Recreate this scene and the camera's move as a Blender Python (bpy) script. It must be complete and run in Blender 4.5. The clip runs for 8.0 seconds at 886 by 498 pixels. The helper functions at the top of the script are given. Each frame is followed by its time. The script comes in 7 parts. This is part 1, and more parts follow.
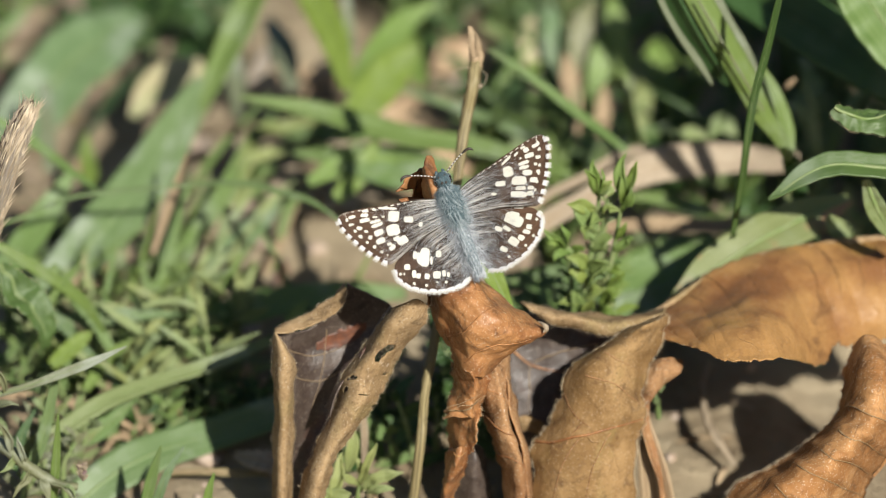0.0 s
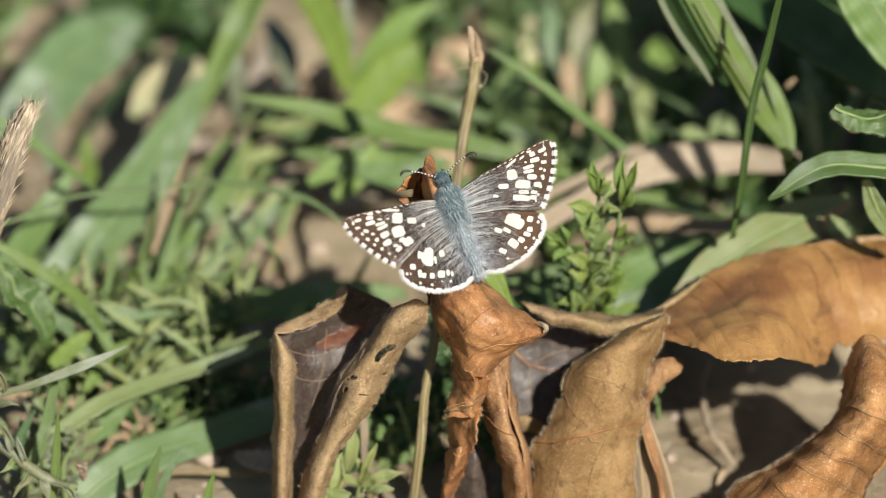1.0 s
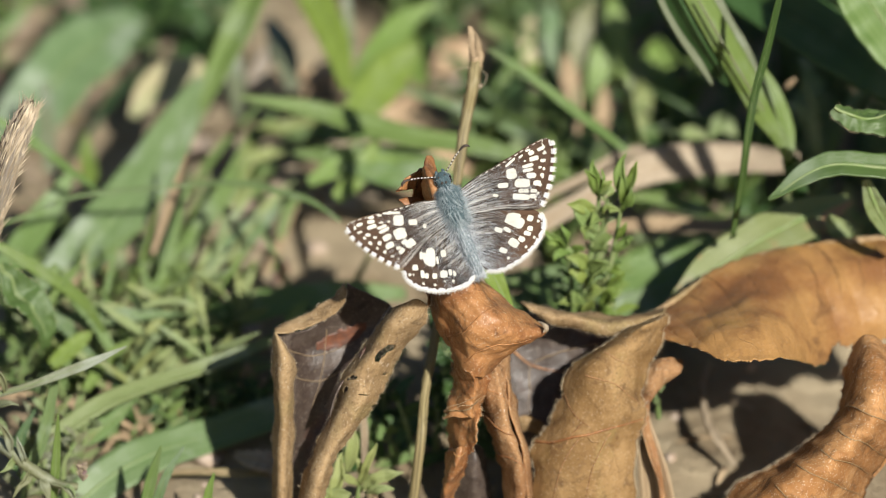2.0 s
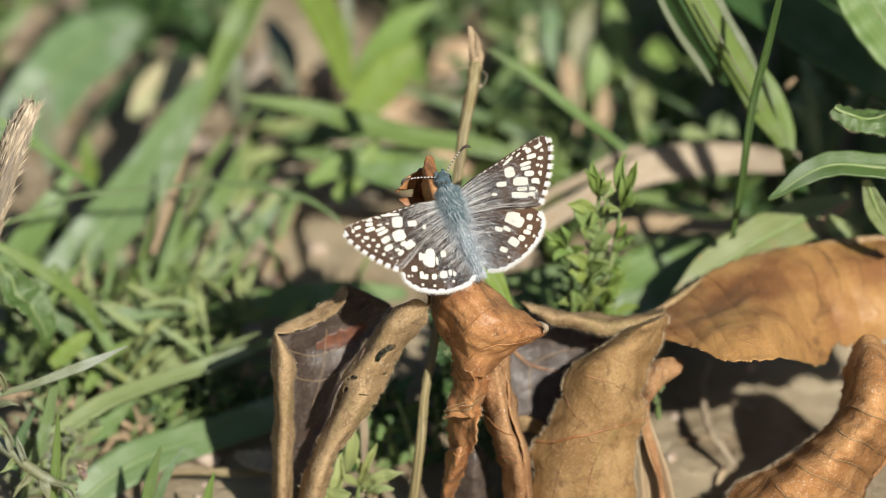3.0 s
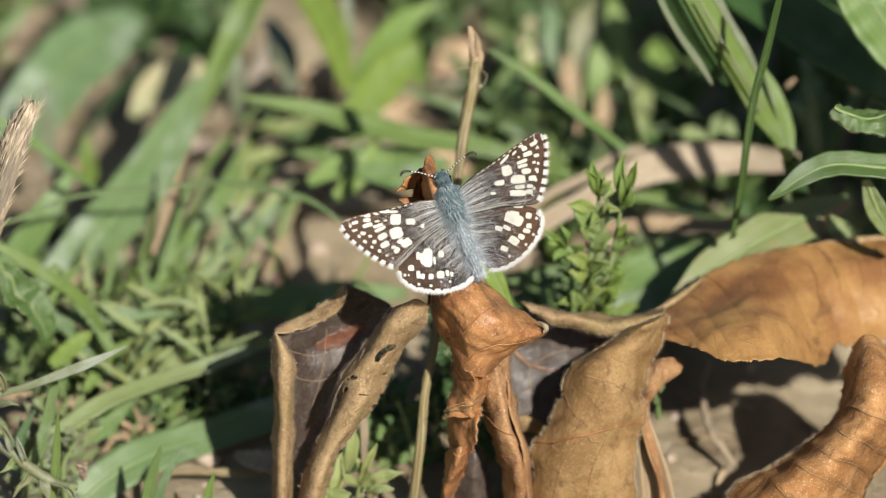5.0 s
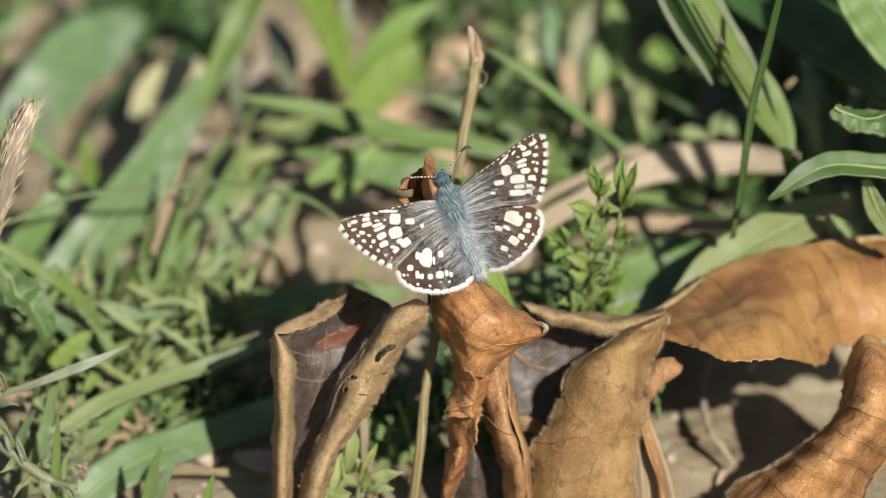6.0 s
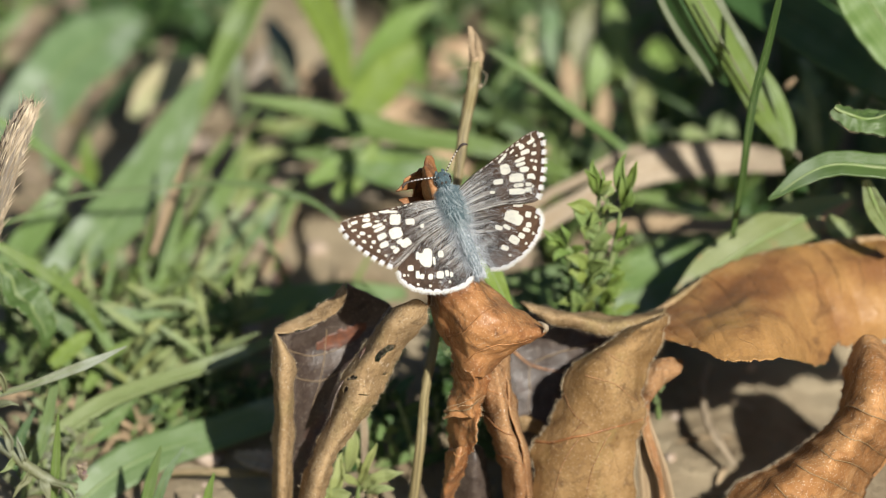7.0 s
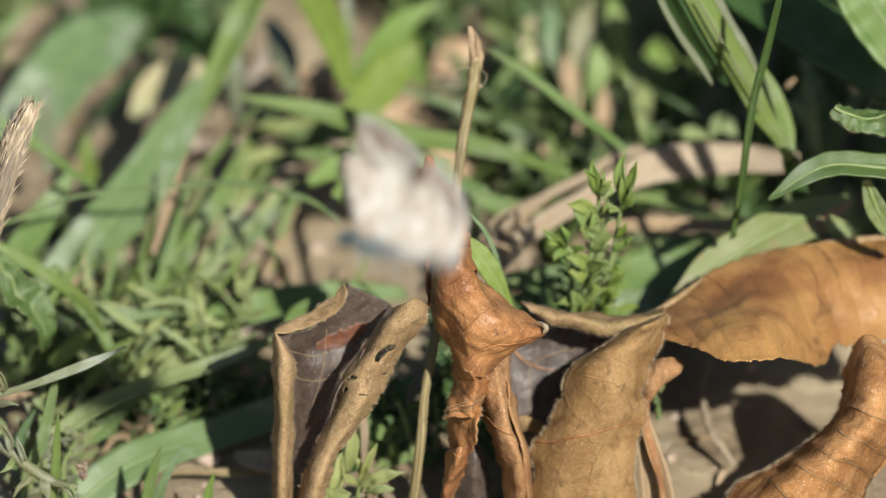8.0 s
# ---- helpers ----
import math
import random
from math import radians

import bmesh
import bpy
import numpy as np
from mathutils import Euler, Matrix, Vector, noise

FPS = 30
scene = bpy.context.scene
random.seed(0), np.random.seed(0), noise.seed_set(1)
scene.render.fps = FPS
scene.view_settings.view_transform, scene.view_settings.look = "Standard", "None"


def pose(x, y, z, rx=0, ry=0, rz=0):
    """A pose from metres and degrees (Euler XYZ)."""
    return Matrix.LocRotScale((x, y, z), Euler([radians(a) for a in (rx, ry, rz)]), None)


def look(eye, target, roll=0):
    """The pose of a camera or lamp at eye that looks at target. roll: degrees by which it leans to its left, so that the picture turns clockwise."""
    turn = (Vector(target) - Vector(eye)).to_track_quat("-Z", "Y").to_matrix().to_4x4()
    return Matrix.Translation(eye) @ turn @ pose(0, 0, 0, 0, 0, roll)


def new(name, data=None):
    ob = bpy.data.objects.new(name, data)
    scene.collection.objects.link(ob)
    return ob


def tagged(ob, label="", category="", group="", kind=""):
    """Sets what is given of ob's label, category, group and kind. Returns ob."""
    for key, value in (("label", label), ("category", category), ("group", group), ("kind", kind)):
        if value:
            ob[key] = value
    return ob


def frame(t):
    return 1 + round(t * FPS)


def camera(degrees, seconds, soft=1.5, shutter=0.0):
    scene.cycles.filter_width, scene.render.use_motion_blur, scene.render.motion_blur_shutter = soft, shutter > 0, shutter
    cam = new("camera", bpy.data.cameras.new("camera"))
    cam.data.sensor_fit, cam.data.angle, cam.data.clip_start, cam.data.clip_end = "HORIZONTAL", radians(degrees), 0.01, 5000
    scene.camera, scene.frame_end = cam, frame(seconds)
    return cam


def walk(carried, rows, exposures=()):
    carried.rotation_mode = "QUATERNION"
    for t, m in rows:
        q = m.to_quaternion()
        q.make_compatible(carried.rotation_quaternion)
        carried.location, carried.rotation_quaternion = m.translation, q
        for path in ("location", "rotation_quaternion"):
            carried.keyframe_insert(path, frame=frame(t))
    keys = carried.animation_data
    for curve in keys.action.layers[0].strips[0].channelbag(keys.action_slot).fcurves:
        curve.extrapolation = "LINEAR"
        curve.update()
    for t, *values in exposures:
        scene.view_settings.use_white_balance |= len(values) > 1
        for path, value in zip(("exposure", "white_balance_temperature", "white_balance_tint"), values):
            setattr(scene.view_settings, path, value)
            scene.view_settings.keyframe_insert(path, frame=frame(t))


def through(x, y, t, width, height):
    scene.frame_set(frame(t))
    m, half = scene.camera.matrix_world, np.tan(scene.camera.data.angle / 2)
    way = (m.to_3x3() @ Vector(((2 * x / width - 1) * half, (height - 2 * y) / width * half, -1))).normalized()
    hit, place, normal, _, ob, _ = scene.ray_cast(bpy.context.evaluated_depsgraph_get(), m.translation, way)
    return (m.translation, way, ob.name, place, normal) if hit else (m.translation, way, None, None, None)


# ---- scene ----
# The camera: a long lens on a tripod, looking down at a butterfly on a dead leaf.
cam = camera(6.76, 8.0, soft=0.5, shutter=0.5)
EYE, AIM = (0, -0.95263, 0.594), (0, 0, 0.044)
cam.data.dof.use_dof = True
cam.data.dof.focus_distance = 1.0915
cam.data.dof.aperture_fstop = 12.5
walk(cam, [(0, look(EYE, AIM)), (8.0, look(EYE, AIM))])

# Daylight: clear sky and one sun, behind the camera and to its right.
SUN_WAY = Vector((0.47, -1.05, 0.9)).normalized()
world = bpy.data.worlds.new("sky")
scene.world = world
world.use_nodes = True
sky = world.node_tree.nodes.new("ShaderNodeTexSky")
sky.sky_type, sky.sun_disc = "NISHITA", False
sky.sun_elevation, sky.sun_rotation = math.asin(SUN_WAY.z), math.atan2(SUN_WAY.x, SUN_WAY.y)
background = world.node_tree.nodes["Background"]
background.inputs["Strength"].default_value = 0.042
world.node_tree.links.new(sky.outputs[0], background.inputs["Color"])
sun = new("sun", bpy.data.lights.new("sun", "SUN"))
sun.data.energy, sun.data.angle, sun.data.color = 5.0, radians(0.55), (1.0, 0.95, 0.86)
sun.matrix_world = look(SUN_WAY * 3, (0, 0, 0))
scene.view_settings.exposure = 0.53


# ---- materials ----
class Nodes:
    """A short way to write a node material."""

    def __init__(self, name):
        self.mat = bpy.data.materials.new(name)
        self.mat.use_nodes = True
        self.tree = self.mat.node_tree
        self.bsdf = self.tree.nodes["Principled BSDF"]

    def node(self, kind, **values):
        n = self.tree.nodes.new(kind)
        for key, value in values.items():
            if key in n.inputs:
                self.put(n.inputs[key], value)
            else:
                setattr(n, key, value)
        return n

    def put(self, socket, value):
        if isinstance(value, bpy.types.NodeSocket):
            self.tree.links.new(value, socket)
        elif isinstance(value, (tuple, list)) and len(value) == 3 and len(socket.default_value) == 4:
            socket.default_value = (*value, 1)
        else:
            socket.default_value = value

    def math(self, op, a, b=0.0, c=0.0):
        n = self.node("ShaderNodeMath", operation=op)
        for i, v in enumerate((a, b, c)):
            self.put(n.inputs[i], v)
        return n.outputs[0]

    def mix(self, fac, a, b, blend="MIX"):
        n = self.node("ShaderNodeMix", data_type="RGBA", blend_type=blend)
        self.put(n.inputs[0], fac), self.put(n.inputs[6], a), self.put(n.inputs[7], b)
        return n.outputs[2]

    def ramp(self, fac, lo, hi, a=0.0, b=1.0):
        n = self.node("ShaderNodeMapRange", interpolation_type="SMOOTHSTEP")
        for i, v in enumerate((fac, lo, hi, a, b)):
            self.put(n.inputs[i], v)
        return n.outputs[0]

    def noise(self, scale, detail=4.0, rough=0.55, vector=None, distortion=0.0):
        n = self.node("ShaderNodeTexNoise", Scale=scale, Detail=detail, Roughness=rough, Distortion=distortion)
        self.put(n.inputs["Vector"], vector if vector is not None else self.coords())
        return n.outputs["Fac"]

    def coords(self):
        return self.node("ShaderNodeTexCoord").outputs["Object"]

    def uv(self):
        s = self.node("ShaderNodeSeparateXYZ")
        self.put(s.inputs[0], self.node("ShaderNodeUVMap", uv_map="UVMap").outputs[0])
        return s.outputs[0], s.outputs[1]

    def stretched(self, su, sv):
        m = self.node("ShaderNodeMapping")
        self.put(m.inputs["Vector"], self.node("ShaderNodeUVMap", uv_map="UVMap").outputs[0])
        m.inputs["Scale"].default_value = (su, sv, 1)
        return m.outputs[0]

    def own(self):
        return self.node("ShaderNodeObjectInfo").outputs["Random"]

    def bump(self, height, distance, strength=1.0, below=None):
        n = self.node("ShaderNodeBump", Strength=strength, Distance=distance)
        self.put(n.inputs["Height"], height)
        if below is not None:
            self.put(n.inputs["Normal"], below)
        return n.outputs[0]

    def done(self, color, rough, normal=None, spec=0.4, through=None):
        self.put(self.bsdf.inputs["Base Color"], color)
        self.put(self.bsdf.inputs["Roughness"], rough)
        self.put(self.bsdf.inputs["Specular IOR Level"], spec)
        if normal is not None:
            self.put(self.bsdf.inputs["Normal"], normal)
        if through is not None:
            # thin leaf: some of the light comes through from the far side
            glow = self.node("ShaderNodeBsdfTranslucent")
            self.put(glow.inputs["Color"], through[1])
            if normal is not None:
                self.put(glow.inputs["Normal"], normal)
            m = self.node("ShaderNodeMixShader")
            self.put(m.inputs[0], through[0])
            self.put(m.inputs[1], self.bsdf.outputs[0]), self.put(m.inputs[2], glow.outputs[0])
            self.put(self.tree.nodes["Material Output"].inputs["Surface"], m.outputs[0])
        return self.mat


def green_blade(name, base, pale, bloom=0.25, gloss=0.45, rust=0.0):
    """A grass blade: fine parallel veins, pale midrib, dusty bloom."""
    k = Nodes(name)
    u, v = k.uv()
    lines = k.noise(1.0, 3.0, 0.6, k.stretched(34, 1.2))
    patches = k.noise(120, 4.0)
    c = k.mix(k.ramp(lines, 0.35, 0.7), base, pale)
    c = k.mix(k.math("MULTIPLY", k.own(), 0.5), c, (base[0] * 1.6, base[1] * 1.15, base[2] * 0.7))
    dust = k.math("MULTIPLY", k.ramp(patches, 0.48, 0.72), bloom)
    c = k.mix(dust, c, (0.42, 0.47, 0.40))
    rib = k.ramp(k.math("ABSOLUTE", k.math("SUBTRACT", u, 0.5)), 0.0, 0.05, 1.0, 0.0)
    c = k.mix(k.math("MULTIPLY", rib, 0.15), c, pale)
    scratch = k.ramp(k.noise(1.0, 3.0, 0.7, k.stretched(60, 14)), 0.64, 0.74)
    c = k.mix(k.math("MULTIPLY", scratch, bloom), c, (0.50, 0.52, 0.44))
    if rust:
        # reddish dying blotches
        c = k.mix(k.ramp(k.noise(95, 3.0, 0.6), 0.52, 0.62, 0.0, rust), c, (0.42, 0.20, 0.13))
    n = k.bump(lines, 0.00012, 0.7)
    n = k.bump(patches, 0.0003, 0.4, n)
    tint = k.mix(0.5, c, (base[0] * 2.2, base[1] * 1.9, base[2] * 0.8))
    return k.done(c, k.ramp(patches, 0.2, 0.8, gloss - 0.1, gloss + 0.15), n, 0.5, (0.28, tint))


def dead_leaf(name, light, mid, dark, vein, pairs=7, gloss=0.45, tint_noise=70, vein_mix=0.3, spots=0.5, third=None, dust=0.45, spec=0.14, felt=0.22):
    """A dry leaf: blotches at three sizes, faint side veins, a grainy downy skin."""
    k = Nodes(name)
    u, v = k.uv()
    big = k.noise(tint_noise, 5.0, 0.6)
    blot = k.noise(tint_noise * 3.1, 5.0, 0.7, distortion=0.6)
    fine = k.noise(1100, 5.0, 0.7)
    speck = k.noise(3200, 2.0, 0.5)
    c = k.mix(k.ramp(big, 0.40, 0.58), mid, light)
    if third:
        c = k.mix(k.math("MULTIPLY", k.ramp(k.noise(tint_noise * 0.8, 3.0, 0.5, distortion=0.4), 0.52, 0.66), 0.7), c, third)
    c = k.mix(k.math("MULTIPLY", k.ramp(blot, 0.50, 0.72), 0.8), c, dark)
    c = k.mix(k.math("MULTIPLY", k.ramp(fine, 0.46, 0.72), 0.5 * spots), c, dark)
    c = k.mix(k.math("MULTIPLY", k.ramp(speck, 0.58, 0.70), dust), c, (0.62, 0.52, 0.38))
    c = k.mix(k.math("MULTIPLY", k.ramp(k.noise(1900, 3.0, 0.6), 0.56, 0.70), felt), c, (dark[0] * 0.8, dark[1] * 0.8, dark[2] * 0.8))
    side = k.math("ABSOLUTE", k.math("SUBTRACT", u, 0.5))
    wob = k.math("MULTIPLY", k.math("SUBTRACT", k.noise(160, 2.0), 0.5), 1.2)
    run = k.math("ADD", k.math("SUBTRACT", k.math("MULTIPLY", v, float(pairs)), k.math("MULTIPLY", side, 2.2)), wob)
    saw = k.math("ABSOLUTE", k.math("SUBTRACT", k.math("FRACT", run), 0.5))
    lines = k.math("MULTIPLY", k.ramp(saw, 0.0, 0.03, 1.0, 0.0), k.ramp(k.noise(210, 2.0), 0.42, 0.66))
    c = k.mix(k.math("MULTIPLY", lines, vein_mix), c, vein)
    pale_fleck = k.ramp(k.noise(1500, 1.0, 0.5), 0.755, 0.785)
    c = k.mix(k.math("MULTIPLY", pale_fleck, min(0.6, 1.2 * dust)), c, (0.78, 0.72, 0.64))
    n = k.bump(lines, 0.0002, 0.6)
    n = k.bump(speck, 0.00005, 0.8, n)
    n = k.bump(fine, 0.00010, 0.8, n)
    n = k.bump(blot, 0.0004, 0.6, n)
    cells = k.node("ShaderNodeTexVoronoi", feature="DISTANCE_TO_EDGE", Scale=620.0)
    k.put(cells.inputs["Vector"], k.coords())
    n = k.bump(k.ramp(cells.outputs["Distance"], 0.0, 0.12), 0.00005, 0.22, n)
    n = k.bump(k.noise(tint_noise * 4.0, 2.0, 0.5), 0.0006, 0.4, n)
    rough = k.ramp(fine, 0.3, 0.75, gloss + 0.2, gloss + 0.5)
    return k.done(c, rough, n, spec, (0.10, k.mix(0.5, c, (0.45, 0.22, 0.08))))


def straw(name, light, dark, gloss=0.55, lines=26):
    """Dry grass: long fibres, grey weathered streaks."""
    k = Nodes(name)
    fibre = k.noise(1.0, 4.0, 0.65, k.stretched(lines, 2.0))
    blot = k.noise(240, 4.0)
    c = k.mix(k.ramp(fibre, 0.32, 0.68), dark, light)
    c = k.mix(k.math("MULTIPLY", k.ramp(blot, 0.5, 0.75), 0.5), c, (light[0] * 0.7, light[1] * 0.68, light[2] * 0.7))
    n = k.bump(fibre, 0.0002, 0.9)
    return k.done(c, gloss, k.bump(blot, 0.0003, 0.4, n), 0.35, (0.12, light))


def soil():
    k = Nodes("dry_soil")
    big = k.noise(35, 6.0, 0.6)
    clod = k.noise(260, 6.0, 0.65)
    grit = k.noise(1900, 4.0, 0.6)
    c = k.mix(k.ramp(big, 0.35, 0.65), (0.205, 0.156, 0.098), (0.36, 0.298, 0.200))
    c = k.mix(k.ramp(clod, 0.5, 0.8, 0.0, 0.6), c, (0.44, 0.37, 0.26))
    c = k.mix(k.ramp(grit, 0.55, 0.8, 0.0, 0.4), c, (0.14, 0.09, 0.06))
    n = k.bump(big, 0.006, 0.5)
    n = k.bump(clod, 0.0016, 0.8, n)
    n = k.bump(grit, 0.0003, 0.7, n)
    return k.done(c, 0.92, n, 0.15)


def plain(name, a, b, scale, rough, relief=0.0002, spec=0.4, sheer=None):
    k = Nodes(name)
    f = k.noise(scale, 5.0, 0.6)
    c = k.mix(k.ramp(f, 0.35, 0.65), a, b)
    c = k.mix(k.math("MULTIPLY", k.own(), 0.35), c, (a[0] * 0.6, a[1] * 0.6, a[2] * 0.6))
    return k.done(c, rough, k.bump(f, relief, 0.7), spec, sheer)


M_SOIL = soil()
M_BLADE = green_blade("grass_green", (0.098, 0.180, 0.046), (0.20, 0.29, 0.11))
M_BLUE = green_blade("grass_bluish", (0.092, 0.170, 0.066), (0.22, 0.31, 0.17), 0.5, 0.4)
M_LIME = green_blade("leaf_lime", (0.130, 0.225, 0.042), (0.22, 0.31, 0.095), 0.15)
# deep green; on several plants it also paints shade into the colour
M_DEEP_SHADED = green_blade("grass_deep_and_shaded", (0.035, 0.085, 0.022), (0.07, 0.14, 0.05), 0.1, 0.4)
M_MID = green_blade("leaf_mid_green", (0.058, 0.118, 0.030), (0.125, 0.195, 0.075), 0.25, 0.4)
M_PALEGREEN = green_blade("leaf_pale_green", (0.20, 0.275, 0.105), (0.33, 0.39, 0.21), 0.35, 0.5)
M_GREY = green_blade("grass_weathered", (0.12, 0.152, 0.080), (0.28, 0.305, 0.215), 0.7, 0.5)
M_HERB = green_blade("herb_leaf", (0.14, 0.205, 0.075), (0.25, 0.31, 0.16), 0.4, 0.5)
M_RUST = dead_leaf("dead_leaf_rust", (0.41, 0.198, 0.076), (0.245, 0.102, 0.037), (0.080, 0.034, 0.016), (0.44, 0.22, 0.09), 6, 0.14, 100, 0.25, 0.5, None, 0.35, 0.38)
M_TAN = dead_leaf("dead_leaf_tan", (0.37, 0.258, 0.140), (0.27, 0.180, 0.090), (0.13, 0.082, 0.043), (0.20, 0.11, 0.05), 5, 0.5, 110, 0.3, 0.9, (0.27, 0.210, 0.096), 0.35, 0.14, 0.6)
M_OLIVE = dead_leaf("dead_leaf_olive", (0.315, 0.198, 0.088), (0.205, 0.120, 0.048), (0.10, 0.056, 0.028), (0.20, 0.11, 0.05), 5, 0.42, 100, 0.3, 0.5, (0.265, 0.200, 0.078), 0.16, 0.14, 0.4)
M_GOLD = dead_leaf("dead_leaf_gold", (0.36, 0.196, 0.068), (0.215, 0.096, 0.034), (0.125, 0.058, 0.024), (0.20, 0.09, 0.03), 9, 0.2, 46, 0.15, 0.25, (0.38, 0.248, 0.052), 0.12, 0.3)
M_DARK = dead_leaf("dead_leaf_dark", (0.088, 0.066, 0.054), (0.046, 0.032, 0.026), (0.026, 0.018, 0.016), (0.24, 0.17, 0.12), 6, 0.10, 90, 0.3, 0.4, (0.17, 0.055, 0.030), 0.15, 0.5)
M_ORANGE = dead_leaf("dead_leaf_orange", (0.45, 0.240, 0.098), (0.30, 0.140, 0.050), (0.10, 0.050, 0.025), (0.55, 0.34, 0.18), 8, 0.26, 120, 0.25, 0.55, None, 0.5)
M_DUSTY = dead_leaf("dead_leaf_dusty", (0.36, 0.205, 0.098), (0.25, 0.125, 0.055), (0.085, 0.045, 0.024), (0.40, 0.26, 0.14), 6, 0.5, 140, 0.2, 0.6)
M_BUD = plain("withered_bud", (0.16, 0.09, 0.10), (0.30, 0.22, 0.20), 900, 0.7)
M_STAIN = plain("leaf_stain", (0.165, 0.062, 0.032), (0.085, 0.040, 0.027), 900, 0.45)
M_VEIN = plain("leaf_vein", (0.065, 0.032, 0.016), (0.12, 0.060, 0.028), 800, 0.6)
M_STRAW = straw("straw", (0.46, 0.35, 0.22), (0.27, 0.185, 0.105))
M_STRAWPALE = straw("straw_pale", (0.46, 0.385, 0.28), (0.29, 0.22, 0.15))
M_STRAWGREY = straw("straw_grey", (0.46, 0.41, 0.34), (0.20, 0.165, 0.13))
M_STALK = straw("dead_stalk", (0.36, 0.30, 0.15), (0.075, 0.058, 0.028), 0.5, 14)
M_SCRAP = plain("leaf_litter", (0.30, 0.20, 0.12), (0.46, 0.35, 0.22), 300, 0.8)
M_PALE = plain("pale_dead_leaf", (0.40, 0.37, 0.22), (0.32, 0.29, 0.16), 150, 0.6)
M_SPRIG = green_blade("sprig_leaf", (0.155, 0.245, 0.060), (0.27, 0.35, 0.15), 0.3, 0.5)
M_BLOTCH = green_blade("blotched_leaf", (0.165, 0.215, 0.085), (0.26, 0.31, 0.15), 0.4, 0.5, 0.75)
M_STEM = plain("green_stem", (0.15, 0.22, 0.07), (0.22, 0.26, 0.12), 500, 0.5)
M_PEBBLE = plain("pebble", (0.36, 0.27, 0.20), (0.46, 0.38, 0.31), 400, 0.85, 0.0006, 0.2)
M_CLOD = plain("brown_clod", (0.17, 0.115, 0.082), (0.34, 0.28, 0.22), 260, 0.9, 0.0008, 0.15)
M_FIBRE = plain("frayed_fibre", (0.66, 0.56, 0.42), (0.44, 0.36, 0.25), 500, 0.7)
M_FUZZ = plain("leaf_down", (0.48, 0.37, 0.23), (0.60, 0.50, 0.35), 900, 0.7)


# ---- mesh tools: points are in millimetres, meshes in metres ----
def spline(points, n):
    """A smooth line through the points, at n even steps."""
    p = np.array(points, float)
    if len(p) == 2:
        return p[0] + (p[1] - p[0]) * np.linspace(0, 1, n)[:, None]
    p = np.vstack([2 * p[0] - p[1], p, 2 * p[-1] - p[-2]])
    t = np.linspace(0, len(p) - 3 - 1e-9, n)
    i = t.astype(int)
    f = (t - i)[:, None]
    a, b, c, d = p[i], p[i + 1], p[i + 2], p[i + 3]
    return 0.5 * (2 * b + (c - a) * f + (2 * a - 5 * b + 4 * c - d) * f ** 2 + (3 * b - a - 3 * c + d) * f ** 3)


def spline1(values, n):
    return spline([(v, 0) for v in values], n)[:, 0]


def wobble(grid, size, amount, seed):
    """Push every point of a grid about by smooth noise (size and amount in mm)."""
    flat = grid.reshape(-1, 3)
    out = np.array([noise.noise_vector(Vector(p / size) + Vector((seed * 7.3, seed * 3.1, 0))) for p in flat])
    return grid + amount * out.reshape(grid.shape)


def normals(grid):
    n = np.cross(np.gradient(grid, axis=0), np.gradient(grid, axis=1))
    return n / np.maximum(np.linalg.norm(n, axis=2, keepdims=True), 1e-9)


def grid_mesh(name, grid, thick=0.25, closed=False, keep=None, origin=(0, 0, 0), under=False):
    """A mesh with a front, a back and a rim from a grid of points (rows along, columns across)."""
    rows, cols = grid.shape[:2]
    g = (grid - np.array(origin)) * 0.001
    if thick:
        off = normals(grid) * thick * 0.0005
        pts = np.concatenate([(g + off).reshape(-1, 3), (g - off).reshape(-1, 3)])
    else:
        pts = g.reshape(-1, 3)
    size, faces = rows * cols, []
    last = cols if closed else cols - 1
    alive = np.ones((rows - 1, last), bool) if keep is None else keep[: rows - 1, :last]
    for r in range(rows - 1):
        for c in range(last):
            if not alive[r, c]:
                continue
            d = (c + 1) % cols
            a, b, e, f = r * cols + c, r * cols + d, (r + 1) * cols + d, (r + 1) * cols + c
            faces.append((a, f, e, b))
            if thick:
                faces.append((a + size, b + size, e + size, f + size))
                if not closed and (c == 0 or not alive[r, c - 1]):
                    faces.append((a, a + size, f + size, f))
                if not closed and (c == last - 1 or not alive[r, c + 1]):
                    faces.append((b, e, e + size, b + size))
                if r == 0 or not alive[r - 1, c]:
                    faces.append((a, b, b + size, a + size))
                if r == rows - 2 or not alive[r + 1, c]:
                    faces.append((f, f + size, e + size, e))
    me = bpy.data.meshes.new(name)
    me.from_pydata(pts.tolist(), [], faces)
    v, u = np.meshgrid(np.linspace(0, 1, rows), np.linspace(0, 1, cols), indexing="ij")
    uv = np.stack([u, v], 2).reshape(-1, 2)
    uv = np.concatenate([uv, uv]) if thick else uv
    layer = me.uv_layers.new(name="UVMap")
    index = np.empty(len(me.loops), int)
    me.loops.foreach_get("vertex_index", index)
    layer.data.foreach_set("uv", uv[index].ravel())
    if thick and under:
        me.polygons.foreach_set("material_index", [1 if max(f) < size else 0 for f in faces])
    me.polygons.foreach_set("use_smooth", [True] * len(me.polygons))
    me.update()
    return me


